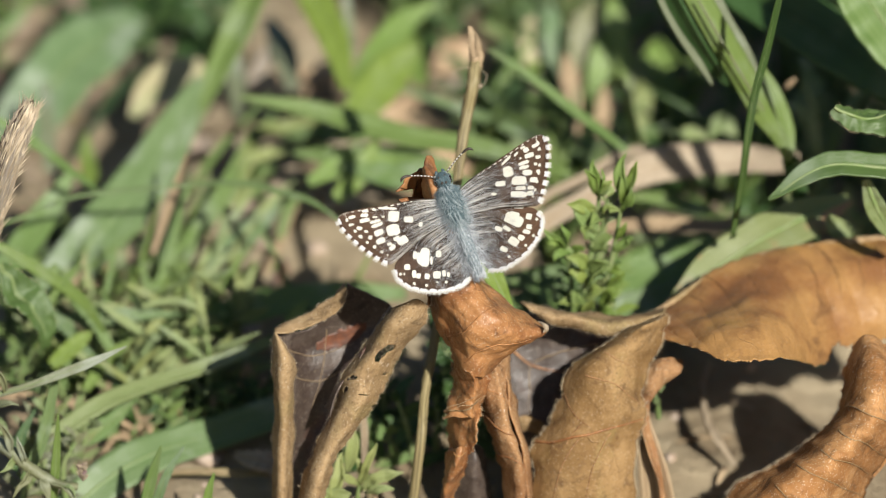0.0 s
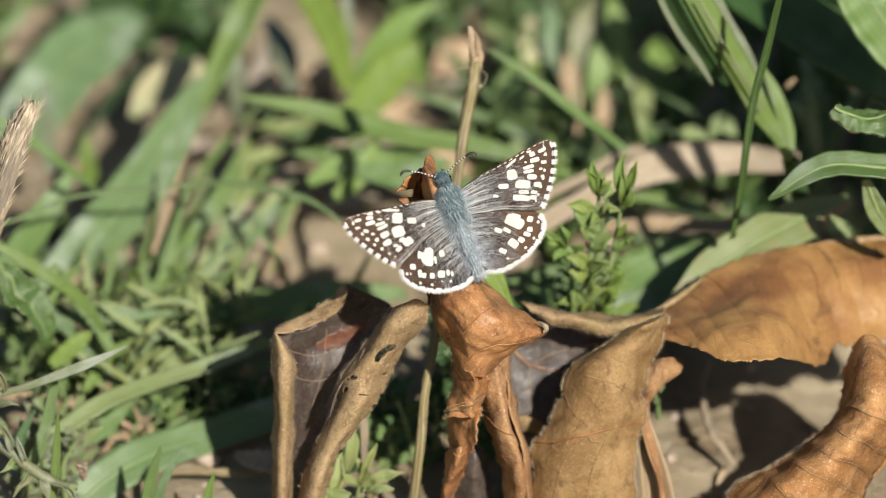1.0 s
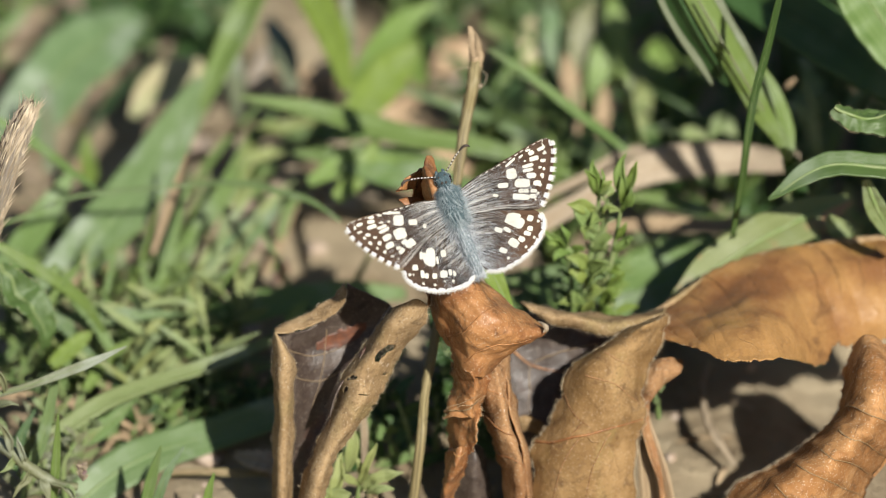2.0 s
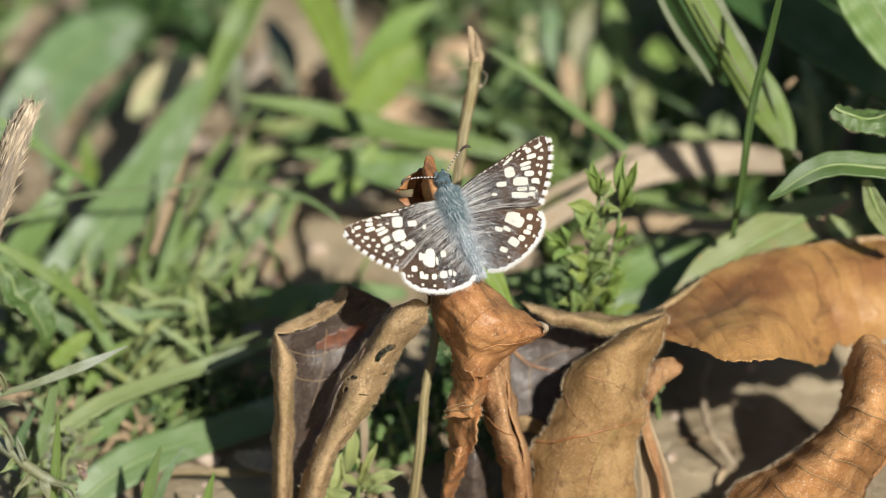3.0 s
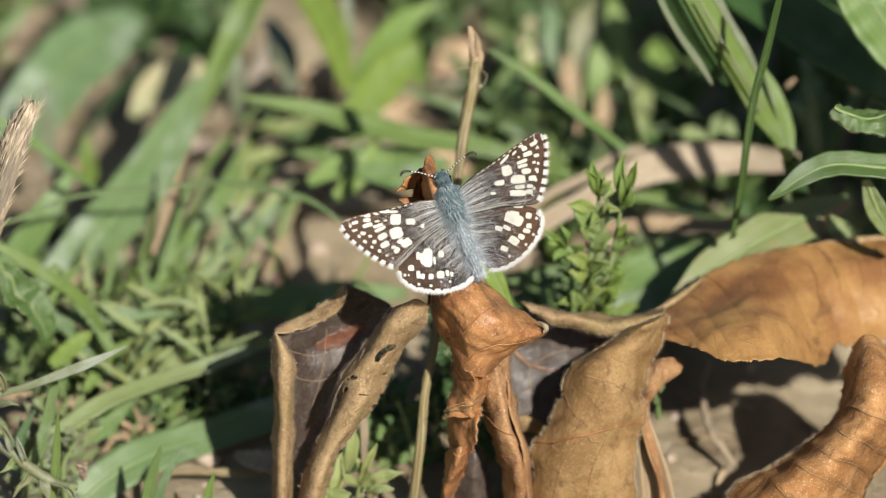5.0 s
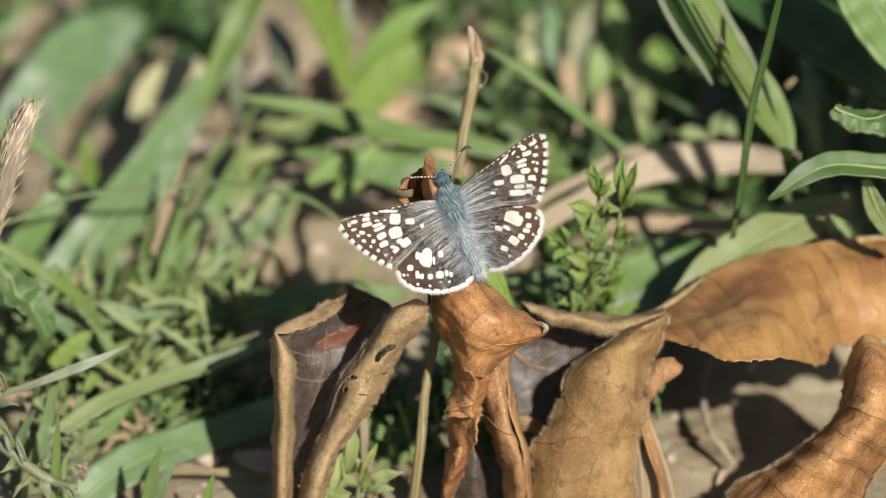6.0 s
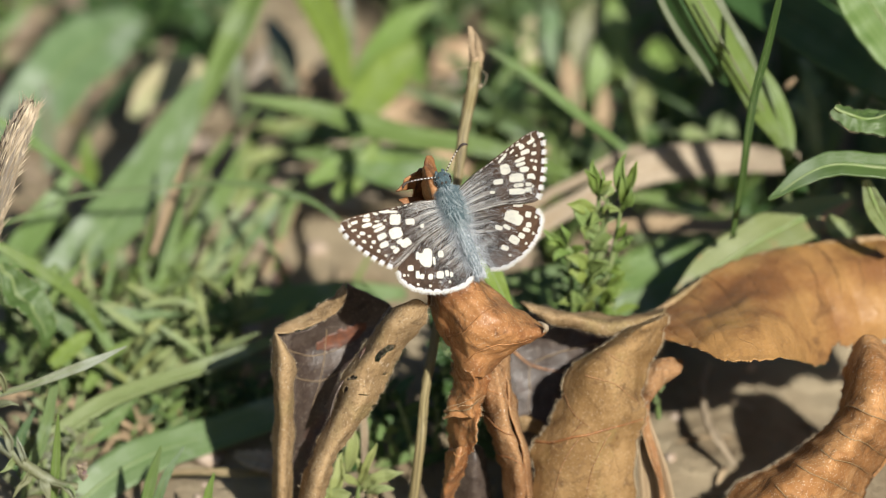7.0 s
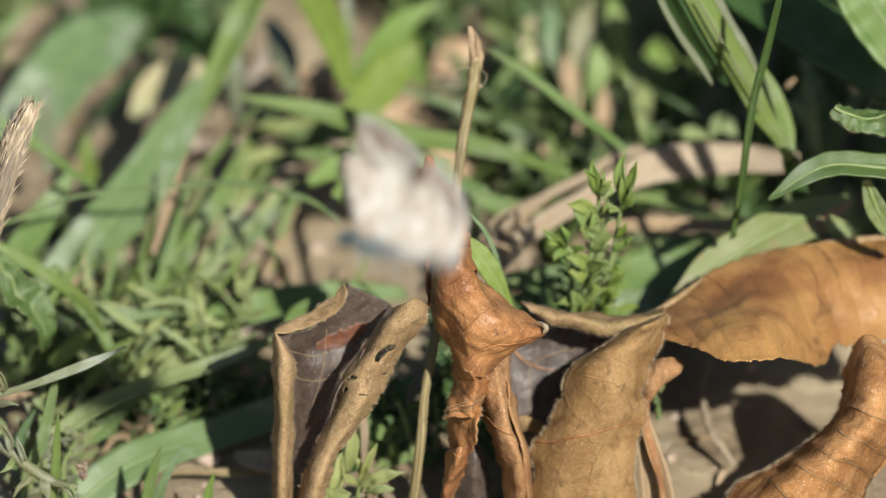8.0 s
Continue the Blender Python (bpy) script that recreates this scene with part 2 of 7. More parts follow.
def crease(grid, amount, size, slant, seed):
    """Sharp-edged folds across a sheet: ridges pushed out along its normal."""
    n = normals(grid)
    out = grid.copy()
    for i in range(grid.shape[0]):
        for j in range(grid.shape[1]):
            p = grid[i, j]
            a = (p[0] * math.cos(slant) + p[2] * math.sin(slant)) / size
            b = (p[2] * math.cos(slant) - p[0] * math.sin(slant)) / (size * 3.2)
            r = 1 - 2.2 * abs(noise.noise(Vector((a + seed * 3.7, b, p[1] * 0.08))))
            r2 = 1 - 2.2 * abs(noise.noise(Vector((a * 2.3 + seed, b * 2.6 + 9, p[1] * 0.1))))
            out[i, j] = p - n[i, j] * amount * (max(r, -0.3) + 0.45 * max(r2, -0.3))
    return out


def vein(grid, start, end, radius, bow=0.0, side=-1):
    """A raised vein laid on a sheet from (along, across) to (along, across), both 0 to 1."""
    n = normals(grid)
    n = n * np.where(n[..., 1:2] > 0, -1, 1)
    def at(field, v, u):
        y, x = np.clip(v, 0, 1) * (grid.shape[0] - 1.001), np.clip(u, 0, 1) * (grid.shape[1] - 1.001)
        i, j = int(y), int(x)
        p, q = y - i, x - j
        return (field[i, j] * (1 - p) + field[i + 1, j] * p) * (1 - q) + (field[i, j + 1] * (1 - p) + field[i + 1, j + 1] * p) * q

    pts = []
    for s in np.linspace(0, 1, 22):
        v = start[0] + (end[0] - start[0]) * s + bow * math.sin(s * math.pi)
        u = start[1] + (end[1] - start[1]) * s
        pts.append(at(grid, v, u) + at(n, v, u) * 0.17)
    return tube(pts, [radius, radius * 0.8, radius * 0.4], 43, 5)


def sheet(cage, rows=40, cols=24, crumple=0.0, size=6.0, seed=0, ragged=0.0, teeth=0, fold=0.0, fold_size=5.0, slant=0.8):
    """A leaf surface drawn smoothly over a small cage of rows of points."""
    lines = [spline(r, cols) for r in cage]
    g = np.stack([spline([l[c] for l in lines], rows) for c in range(cols)], 1)
    if ragged or teeth:
        across = g[:, -1:] - g[:, :1]
        u = np.linspace(-1, 1, cols)[None, :, None]
        t = np.arange(rows)
        rag = np.array([noise.noise(Vector((seed * 5.1, i * 0.23, 0.5))) + 0.6 * noise.noise(Vector((seed, i * 0.71, 3))) for i in t])
        if teeth:
            rag = rag + 0.5 * np.abs(((t * teeth / rows) % 1) - 0.5)
        width = np.maximum(np.linalg.norm(across, axis=2, keepdims=True), 0.5)
        g = g + across / width * ragged * rag[:, None, None] * np.sign(u) * np.abs(u) ** 6
    if crumple:
        g = wobble(g, size, crumple, seed)
        g = wobble(g, size * 0.35, crumple * 0.3, seed + 3)
    if fold:
        g = crease(g, fold, fold_size, slant, seed)
    return g


def ribbon(points, widths, facing=(0, -0.7, 0.7), rows=24, cols=7, fold=0.25, twist=0.0, wave=0.0, seed=0):
    """A blade along a line: widths in mm along it, folded at the midrib, facing one way."""
    mid = spline(points, rows)
    half = spline1(widths, rows) * 0.5
    way = np.gradient(mid, axis=0)
    way /= np.linalg.norm(way, axis=1, keepdims=True)
    out = np.empty((rows, cols, 3))
    u = np.linspace(-1, 1, cols)
    for i in range(rows):
        side = np.cross(way[i], facing)
        side /= max(np.linalg.norm(side), 1e-6)
        up = np.cross(side, way[i])
        a = radians(twist) * i / (rows - 1)
        side, up = side * math.cos(a) + up * math.sin(a), up * math.cos(a) - side * math.sin(a)
        h = max(half[i], 0.03)
        lift = np.abs(u) * fold * h + wave * h * np.sin(i * 0.9 + seed) * u
        out[i] = mid[i] + np.outer(u * h, side) + np.outer(lift, up)
    return out


def tube(points, radii, rows=20, cols=8, seed=0, rough=0.0):
    """A round stalk along a line."""
    mid = spline(points, rows)
    rad = spline1(radii, rows)
    way = np.gradient(mid, axis=0)
    way /= np.linalg.norm(way, axis=1, keepdims=True)
    ang = np.linspace(0, 2 * math.pi, cols, endpoint=False)
    out = np.empty((rows, cols, 3))
    for i in range(rows):
        a = np.cross(way[i], (0.31, 0.94, 0.1))
        a /= np.linalg.norm(a)
        b = np.cross(way[i], a)
        r = rad[i] * (1 + rough * np.array([noise.noise(Vector((math.cos(q) * 2, math.sin(q) * 2, i * 0.35 + seed))) for q in ang]))
        out[i] = mid[i] + np.outer(np.cos(ang) * r, a) + np.outer(np.sin(ang) * r, b)
    return out


ORIGIN = {}


def thing(name, base, label, category, group=""):
    """An Empty at the base of a thing, which carries its parts."""
    ob = new(name)
    ob.empty_display_size = 0.003
    ob.location = Vector(base) * 0.001
    ORIGIN[ob] = np.array(base, float)
    return tagged(ob, label, category, group)


def part(name, grid, material, parent, label="", thick=0.25, closed=False, keep=None):
    origin = ORIGIN[parent]
    ob = new(name, grid_mesh(name, grid, thick, closed, keep, origin))
    ob.data.materials.append(material)
    ob.parent = parent
    ORIGIN[ob] = origin
    return tagged(ob, label)


def solo(name, grid, material, label, category, group="", thick=0.25, closed=False, base=None):
    """A thing of one mesh, with its origin at its base."""
    base = np.array(base if base is not None else grid[0].mean(axis=0))
    ob = new(name, grid_mesh(name, grid, thick, closed, None, base))
    ob.location = Vector(base) * 0.001
    ob.data.materials.append(material)
    return tagged(ob, label, category, group)


def spikes(name, roots, ways, lengths, width, material, parent, label=""):
    """Many fine hairs, as slim three-sided spikes, in one mesh."""
    origin = ORIGIN[parent]
    pts, faces = [], []
    for p, w, l in zip(roots, ways, lengths):
        w = np.array(w) / max(np.linalg.norm(w), 1e-9)
        a = np.cross(w, (0.3, 0.5, 0.81))
        a /= max(np.linalg.norm(a), 1e-9)
        b = np.cross(w, a)
        k = len(pts)
        for q in (0, 2.1, 4.2):
            pts.append(tuple((np.array(p) + width * (a * math.cos(q) + b * math.sin(q)) - origin) * 0.001))
        pts.append(tuple((np.array(p) + w * l - origin) * 0.001))
        faces += [(k, k + 1, k + 3), (k + 1, k + 2, k + 3), (k + 2, k, k + 3)]
    me = bpy.data.meshes.new(name)
    me.from_pydata(pts, [], faces)
    me.materials.append(material)
    ob = new(name, me)
    ob.parent = parent
    return tagged(ob, label, kind="stuff")


def fuzz_edge(grid, parent, count, seed, length=0.5, sides=(0, -1)):
    """Short pale hairs along the long edges of a leaf."""
    rnd = random.Random(seed)
    n = normals(grid)
    roots, ways, lens = [], [], []
    for _ in range(int(1.3 * count)):
        s = rnd.choice(sides)
        i = rnd.randrange(1, grid.shape[0] - 1)
        j = rnd.randrange(0, 2)
        c = s + (j if s == 0 else -j)
        edge = grid[i, s] - grid[i, s + (1 if s == 0 else -1)]
        edge = edge / max(np.linalg.norm(edge), 1e-6)
        step = (grid[i + 1, c] - grid[i, c]) * rnd.random()
        roots.append(grid[i, c] + step)
        ways.append(edge + np.array([rnd.gauss(0, 0.5) for _ in range(3)]) + n[i, c] * rnd.uniform(-0.6, 0.6))
        lens.append(1.5 * length * rnd.uniform(0.4, 1.1))
    return spikes("down", roots, ways, lens, 0.017, M_FUZZ, parent, "fine pale hairs on the leaf edge")


def fuzz_skin(grid, parent, count, seed, length=0.35):
    rnd = random.Random(seed)
    n = normals(grid)
    roots, ways, lens = [], [], []
    for _ in range(count):
        i, j = rnd.randrange(1, grid.shape[0] - 1), rnd.randrange(grid.shape[1])
        for s in (1, -1):
            roots.append(grid[i, j] + np.array([rnd.gauss(0, 0.15) for _ in range(3)]) * (0.4, 0.1, 0.4))
            ways.append(s * n[i, j] + np.array([rnd.gauss(0, 0.5) for _ in range(3)]))
            lens.append(length * rnd.uniform(0.5, 1.1))
    return spikes("down", roots, ways, lens, 0.018, M_FUZZ, parent, "fine pale hairs on the leaf skin")


# ---- the ground: one sheet of dry soil to the horizon ----
def ground_height(x, y):
    """Height in mm of the soil at x, y in mm."""
    near = math.exp(-(x * x + (y - 60) ** 2) / 400000)
    p = Vector((x * 0.014, y * 0.014, 0.7))
    return near * (5.0 * noise.noise(p) + 2.2 * noise.noise(p * 3.1) + 0.8 * noise.noise(p * 9)) - 1.5


def build_ground():
    def steps(lo, hi, fine):
        inner = np.arange(lo, hi + 0.1, fine)
        grow = np.geomspace(fine * 2, 250000, 26)
        return np.concatenate([(lo - grow)[::-1], inner, hi + grow])

    xs, ys = steps(-110, 110, 1.5), steps(-30, 240, 1.5)
    g = np.array([[(x, y, ground_height(x, y)) for x in xs] for y in ys])
    ob = new("ground", grid_mesh("ground", g, 0))
    ob.data.flip_normals()
    ob.data.materials.append(M_SOIL)
    return tagged(ob, "dry pale brown soil with clods and grit", "soil", kind="structure")


ground = build_ground()


# ---- the dead leaves round the perch ----
def torn(grid, holes, seed):
    """Which faces of a sheet are left round ragged holes: (along, across, half length, half width)."""
    rows, cols = grid.shape[:2]
    v, u = np.meshgrid(np.linspace(0, 1, rows), np.linspace(0, 1, cols), indexing="ij")
    rag = np.array([[noise.noise(Vector((p[0] * 1.1, p[2] * 1.1, seed))) for p in row] for row in grid])
    keep = np.ones((rows, cols), bool)
    for a, b, c, d in holes:
        keep &= ((v - a) / c) ** 2 + ((u - b) / d) ** 2 > 1 + 0.9 * rag
    return keep


def perch_leaf():
    """The twisted rust leaf on which the butterfly sits: rolled tip, broad cape, two rolled lobes."""
    t = thing("dead_leaf", (6.4, -9.9, 1.2), "twisted rust-brown dead leaf, rolled tip up, on the stalk", "dead leaf")
    tip = sheet([
        [(-2.9, -0.0, 59.7), (-2.7, -1.0, 60.5), (-2.5, -1.5, 60.9), (-2.2, -1.0, 60.5), (-2.1, -0.0, 59.7)],
        [(-3.3, 0.0, 56.3), (-2.8, -4.0, 59.1), (-2.0, -5.0, 59.9), (-1.1, -3.0, 58.5), (-0.6, 2.0, 55.0)],
        [(-2.8, 0.0, 53.1), (-1.8, -6.0, 57.2), (-0.5, -7.5, 58.4), (0.7, -5.0, 56.6), (1.5, 2.0, 51.7)],
        [(-2.0, 0.0, 49.4), (-0.7, -7.0, 54.2), (1.0, -9.0, 55.7), (2.2, -6.0, 53.6), (2.9, 2.0, 47.9)],
        [(-1.3, -1.0, 46.6), (0.3, -8.0, 51.4), (2.0, -10.0, 52.7), (3.3, -7.0, 50.6), (3.9, 2.0, 44.5)],
        [(-1.2, -2.0, 44.5), (0.7, -7.0, 47.8), (2.3, -9.0, 49.1), (3.6, -6.0, 47.2), (4.2, 2.0, 42.0)],
        [(-1.3, -2.0, 41.0), (1.0, -7.0, 44.3), (3.0, -9.0, 45.7), (4.3, -6.0, 43.7), (5.1, 2.0, 38.5)],
    ], 70, 34, 0.7, 4, 3, 0.5, 0, 0.14, 4.0, 0.5)
    part("rolled_tip", tip, M_RUST, t)
    seam = spline([(-2.6, -5.0, 60.6), (-1.6, -7.5, 59.6), (-0.8, -9.0, 57.6), (0.0, -10.4, 55.4), (1.3, -11.5, 53.4), (3.0, -10.0, 51.0), (4.0, -5.0, 47.4)], 40)
    part("rolled_seam", tube(seam, [0.25, 0.6, 0.8, 0.9, 0.8, 0.5, 0.15], 60, 12, 5, 0.25), M_RUST, t, "", 0, True)
    lining = sheet([
        [(-3.6, 2.0, 56.5), (-2.6, 3.0, 55.7), (-1.3, 2.0, 54.8)],
        [(-4.6, 1.0, 54.0), (-2.7, 4.0, 50.9), (0.7, 2.0, 50.6)],
        [(-3.5, 1.0, 49.3), (-1.5, 5.0, 45.5), (2.3, 2.0, 45.8)],
        [(-2.5, 1.0, 43.5), (-0.7, 5.0, 41.2), (3.2, 2.0, 42.9)],
        [(-2.2, 1.0, 37.8), (-0.3, 4.0, 36.0), (3.7, 2.0, 38.1)],
    ], 36, 18, 0.5, 5, 9, 0.6)
    part("inner_roll", lining, M_RUST, t)
    flap = sheet([
        [(-3.5, 0.0, 57.2), (-3.2, 1.0, 56.8)],
        [(-5.6, -1.0, 56.1), (-3.5, 1.0, 55.3)],
        [(-6.6, -2.0, 54.9), (-4.1, 1.0, 53.6)],
    ], 14, 12, 0.35, 2, 4, 0.7)
    part("torn_edge", flap, M_RUST, t)
    lip = sheet([
        [(-6.4, -2.0, 53.6), (-5.1, -1.0, 53.3), (-3.3, -0.0, 52.5)],
        [(-4.6, -2.0, 51.7), (-3.6, -2.0, 51.9), (-2.8, 0.0, 49.8)],
        [(-3.2, -2.0, 49.1), (-2.7, -3.0, 49.6), (-2.2, 0.0, 47.0)],
        [(-2.8, -2.0, 45.3), (-2.3, -3.0, 45.8), (-1.7, 0.0, 43.3)],
        [(-2.4, -2.0, 39.5), (-2.2, -2.0, 39.5), (-1.7, -0.0, 38.3)],
        [(-2.4, -2.0, 35.2), (-2.1, -2.0, 35.2), (-1.5, 0.0, 34.0)],
    ], 40, 10, 0.3, 3, 6, 0.4)
    part("rim", lip, M_RUST, t)
    cape = sheet([
        [(-1.5, -1.0, 45.1), (0.1, -6.0, 47.1), (1.8, -7.0, 47.0), (3.7, 0.0, 41.4)],
        [(-2.2, -1.0, 41.6), (0.5, -8.0, 45.9), (3.5, -8.0, 45.5), (5.1, 0.0, 40.1)],
        [(-2.3, -2.0, 37.6), (0.5, -9.0, 42.3), (5.1, -9.0, 43.1), (8.8, 0.0, 36.4)],
        [(-2.2, -3.0, 35.5), (1.3, -11.0, 40.5), (6.1, -11.0, 42.1), (10.6, -3.0, 35.5)],
        [(-1.2, -5.0, 33.8), (2.3, -12.5, 38.4), (7.9, -13.0, 40.6), (13.7, -6.0, 35.5)],
        [(0.1, -6.0, 32.2), (3.1, -13.5, 36.7), (8.3, -14.0, 38.4), (15.2, -8.5, 35.5)],
        [(1.1, -6.5, 30.4), (3.5, -13.0, 34.3), (7.9, -13.8, 36.1), (13.3, -9.0, 33.6)],
        [(1.3, -7.0, 28.2), (3.5, -12.0, 31.5), (6.1, -12.8, 32.8), (8.8, -9.0, 30.4)],
        [(1.5, -6.8, 25.6), (3.1, -11.0, 28.3), (5.0, -12.6, 29.6), (6.6, -8.0, 27.6)],
    ], 120, 84, 0.9, 6, 11, 0.25, 0, 0.34, 5.5, 1.1)
    part("cape", cape, M_RUST, t)
    for s, e, r, w in (((0.62, 0.0), (0.36, 0.92), 0.16, 0.03), ((0.22, 0.3), (0.12, 0.95), 0.14, 0.0), ((0.86, 0.3), (0.7, 0.95), 0.12, 0.02)):
        part("vein", vein(cape, s, e, r, w), M_RUST, t, "", 0, True)
    part("worn_tip", tube([(13.9, -8.6, 36.8), (14.7, -9.4, 36.7), (15.1, -9.8, 36.3), (14.6, -10.0, 35.6)], [0.05, 0.3, 0.4, 0.06], 18, 8, 4, 0.5), M_STRAWPALE, t, "pale worn tip", 0, True)
    for k, line in enumerate(([(0.2, -13.5, 23.4), (0.7, -14.5, 25.6), (2.6, -15.0, 26.6), (5.5, -13.5, 27.3)], [(1.0, -14.5, 24.4), (2.3, -15.0, 26.1), (4.5, -14.6, 26.2), (6.0, -12.6, 26.0)])):
        part("thread", tube(line, [0.02, 0.05, 0.03], 18, 5, k, 0.3), M_STRAW, t, "pale dry thread", 0, True)
    lobe = sheet([
        [(1.3, -4.0, 27.2), (2.6, -9.0, 30.0), (4.8, -11.0, 30.9), (6.5, -6.0, 27.9)],
        [(1.0, -5.7, 26.8), (2.5, -10.7, 30.0), (4.8, -12.8, 30.7), (7.0, -6.8, 26.9)],
        [(1.3, -6.3, 23.9), (2.7, -10.3, 26.5), (4.8, -12.4, 27.2), (6.7, -7.4, 24.0)],
        [(0.6, -7.9, 21.7), (2.3, -11.9, 24.0), (4.3, -13.0, 24.4), (5.8, -8.9, 22.2)],
        [(0.3, -10.2, 21.2), (2.0, -12.3, 22.3), (4.1, -13.3, 22.9), (5.5, -11.2, 22.2)],
    ], 60, 40, 0.6, 4, 21, 0.6, 0, 0.42, 4.0, 1.2)
    part("twisted_waist", lobe, M_RUST, t)
    part("vein", vein(lobe, (0.86, 0.02), (0.55, 0.98), 0.15, 0.04), M_TAN, t, "", 0, True)
    mid_lobe = sheet([
        [(1.1, -5.8, 20.9), (2.3, -8.8, 22.7), (4.0, -9.8, 23.3), (5.3, -8.7, 23.0)],
        [(0.8, -5.4, 17.5), (2.2, -9.3, 20.1), (4.0, -11.4, 21.2), (5.1, -13.5, 22.0)],
        [(0.8, -5.9, 15.1), (2.0, -9.9, 17.5), (3.5, -11.9, 18.6), (4.9, -14.0, 19.6)],
        [(1.1, -7.4, 13.1), (2.0, -10.4, 14.9), (3.0, -11.4, 15.5), (4.2, -12.3, 16.8)],
    ], 40, 26, 0.5, 3.5, 61, 0.7, 0, 0.18, 5, 0.4)
    part("rolled_lobe", mid_lobe, M_RUST, t)
    low_lobe = sheet([
        [(0.8, -10.2, 16.0), (1.8, -13.2, 17.7), (3.0, -13.2, 18.0), (4.2, -10.1, 16.5)],
        [(0.3, -9.8, 12.7), (1.3, -14.7, 16.0), (2.7, -14.6, 16.3), (3.8, -10.6, 14.2)],
        [(-0.1, -9.2, 9.9), (0.8, -14.2, 13.0), (2.0, -14.1, 13.3), (2.9, -10.1, 11.2)],
        [(-0.7, -9.8, 7.1), (0.2, -12.8, 8.9), (1.0, -12.8, 9.1), (1.8, -9.7, 7.6)],
        [(-1.0, -11.0, 1.4), (-0.3, -13.0, 2.7), (0.3, -13.0, 2.7), (1.0, -10.9, 1.8)],
    ], 44, 24, 0.5, 3.5, 62, 0.6, 0, 0.2, 4, 1.2)
    part("rolled_lobe", low_lobe, M_RUST, t)
    part("vein", vein(low_lobe, (0.05, 0.1), (0.12, 0.9), 0.16, 0.06), M_ORANGE, t, "", 0, True)
    other = sheet([
        [(5.5, -0.5, 30.0), (6.8, -2.5, 31.2), (8.3, -2.6, 31.0), (9.3, 0.4, 29.0)],
        [(5.2, -3.4, 26.8), (6.8, -6.4, 28.6), (8.3, -6.5, 28.5), (9.5, -2.5, 25.9)],
        [(4.3, -4.3, 22.5), (6.5, -8.3, 24.9), (8.6, -9.3, 25.5), (10.2, -3.3, 21.9)],
        [(5.2, -5.0, 19.4), (7.3, -10.0, 22.3), (9.3, -11.1, 22.7), (10.9, -5.0, 19.2)],
        [(6.7, -4.8, 15.0), (8.3, -11.9, 18.8), (10.5, -11.9, 18.8), (11.7, -2.8, 13.8)],
        [(7.4, -5.4, 12.0), (9.1, -12.5, 16.0), (11.6, -12.5, 16.0), (12.8, -3.4, 10.8)],
        [(8.7, -6.0, 8.9), (10.1, -13.1, 12.8), (12.3, -13.1, 12.8), (13.4, -4.0, 7.6)],
        [(9.2, -8.0, -0.5), (10.5, -13.0, 2.7), (12.4, -13.0, 2.7), (13.6, -5.9, -1.3)],
    ], 80, 30, 0.6, 4, 27, 0.5, 0, 0.26, 5.5, 2.2)
    part("rolled_lobe", other, M_DUSTY, t, "dusty brown rolled lobe")
    ridge = sheet([
        [(8.3, 0.4, 28.9), (8.7, -0.6, 29.6), (9.2, 0.4, 28.9)],
        [(8.4, -2.3, 25.7), (8.8, -4.3, 27.0), (9.3, -2.4, 25.5)],
        [(9.0, -6.1, 23.6), (9.5, -8.1, 24.8), (10.1, -4.1, 22.4)],
        [(9.7, -7.9, 20.8), (10.1, -9.9, 22.0), (10.8, -5.9, 19.6)],
        [(10.7, -9.6, 17.9), (11.2, -11.6, 19.0), (11.9, -6.7, 15.7)],
        [(11.4, -10.2, 14.8), (12.1, -12.3, 15.9), (12.7, -7.3, 12.8)],
        [(11.8, -11.0, 11.0), (12.5, -13.0, 12.2), (13.2, -8.0, 9.1)],
        [(11.8, -11.8, 1.9), (12.6, -13.8, 3.2), (13.5, -9.8, 0.6)],
    ], 60, 12, 0.4, 4, 63, 0.4)
    part("rolled_rim", ridge, M_DUSTY, t)
    fuzz_edge(ridge, t, 500, 64, 0.4)
    for s, e in (((0.2, 0.05), (0.34, 0.7)), ((0.45, 0.1), (0.56, 0.75)), ((0.66, 0.05), (0.8, 0.75))):
        part("vein", vein(other, s, e, 0.15, 0.02), M_RUST, t, "", 0, True)
    fuzz_edge(mid_lobe, t, 200, 65, 0.4)
    fuzz_edge(low_lobe, t, 200, 66, 0.4)
    fuzz_edge(other, t, 1000, 5, 0.45)
    fuzz_edge(lobe, t, 420, 6, 0.45)
    fuzz_edge(cape, t, 600, 7, 0.4)
    fuzz_skin(other, t, 500, 8, 0.3)
    fuzz_skin(lobe, t, 350, 9, 0.28)
    fuzz_skin(cape, t, 350, 10, 0.22)
    under = sheet([
        [(2.6, -2.0, 12.3), (4.3, -3.0, 12.5), (5.5, -2.3, 10.5)],
        [(1.8, -2.9, 7.9), (4.7, -5.0, 8.7), (6.9, -3.2, 6.1)],
        [(0.9, -3.9, -2.6), (4.7, -6.0, -1.8), (8.1, -3.9, -2.6)],
    ], 24, 18, 0.6, 6, 31, 0.3)
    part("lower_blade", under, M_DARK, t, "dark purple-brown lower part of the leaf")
    return t


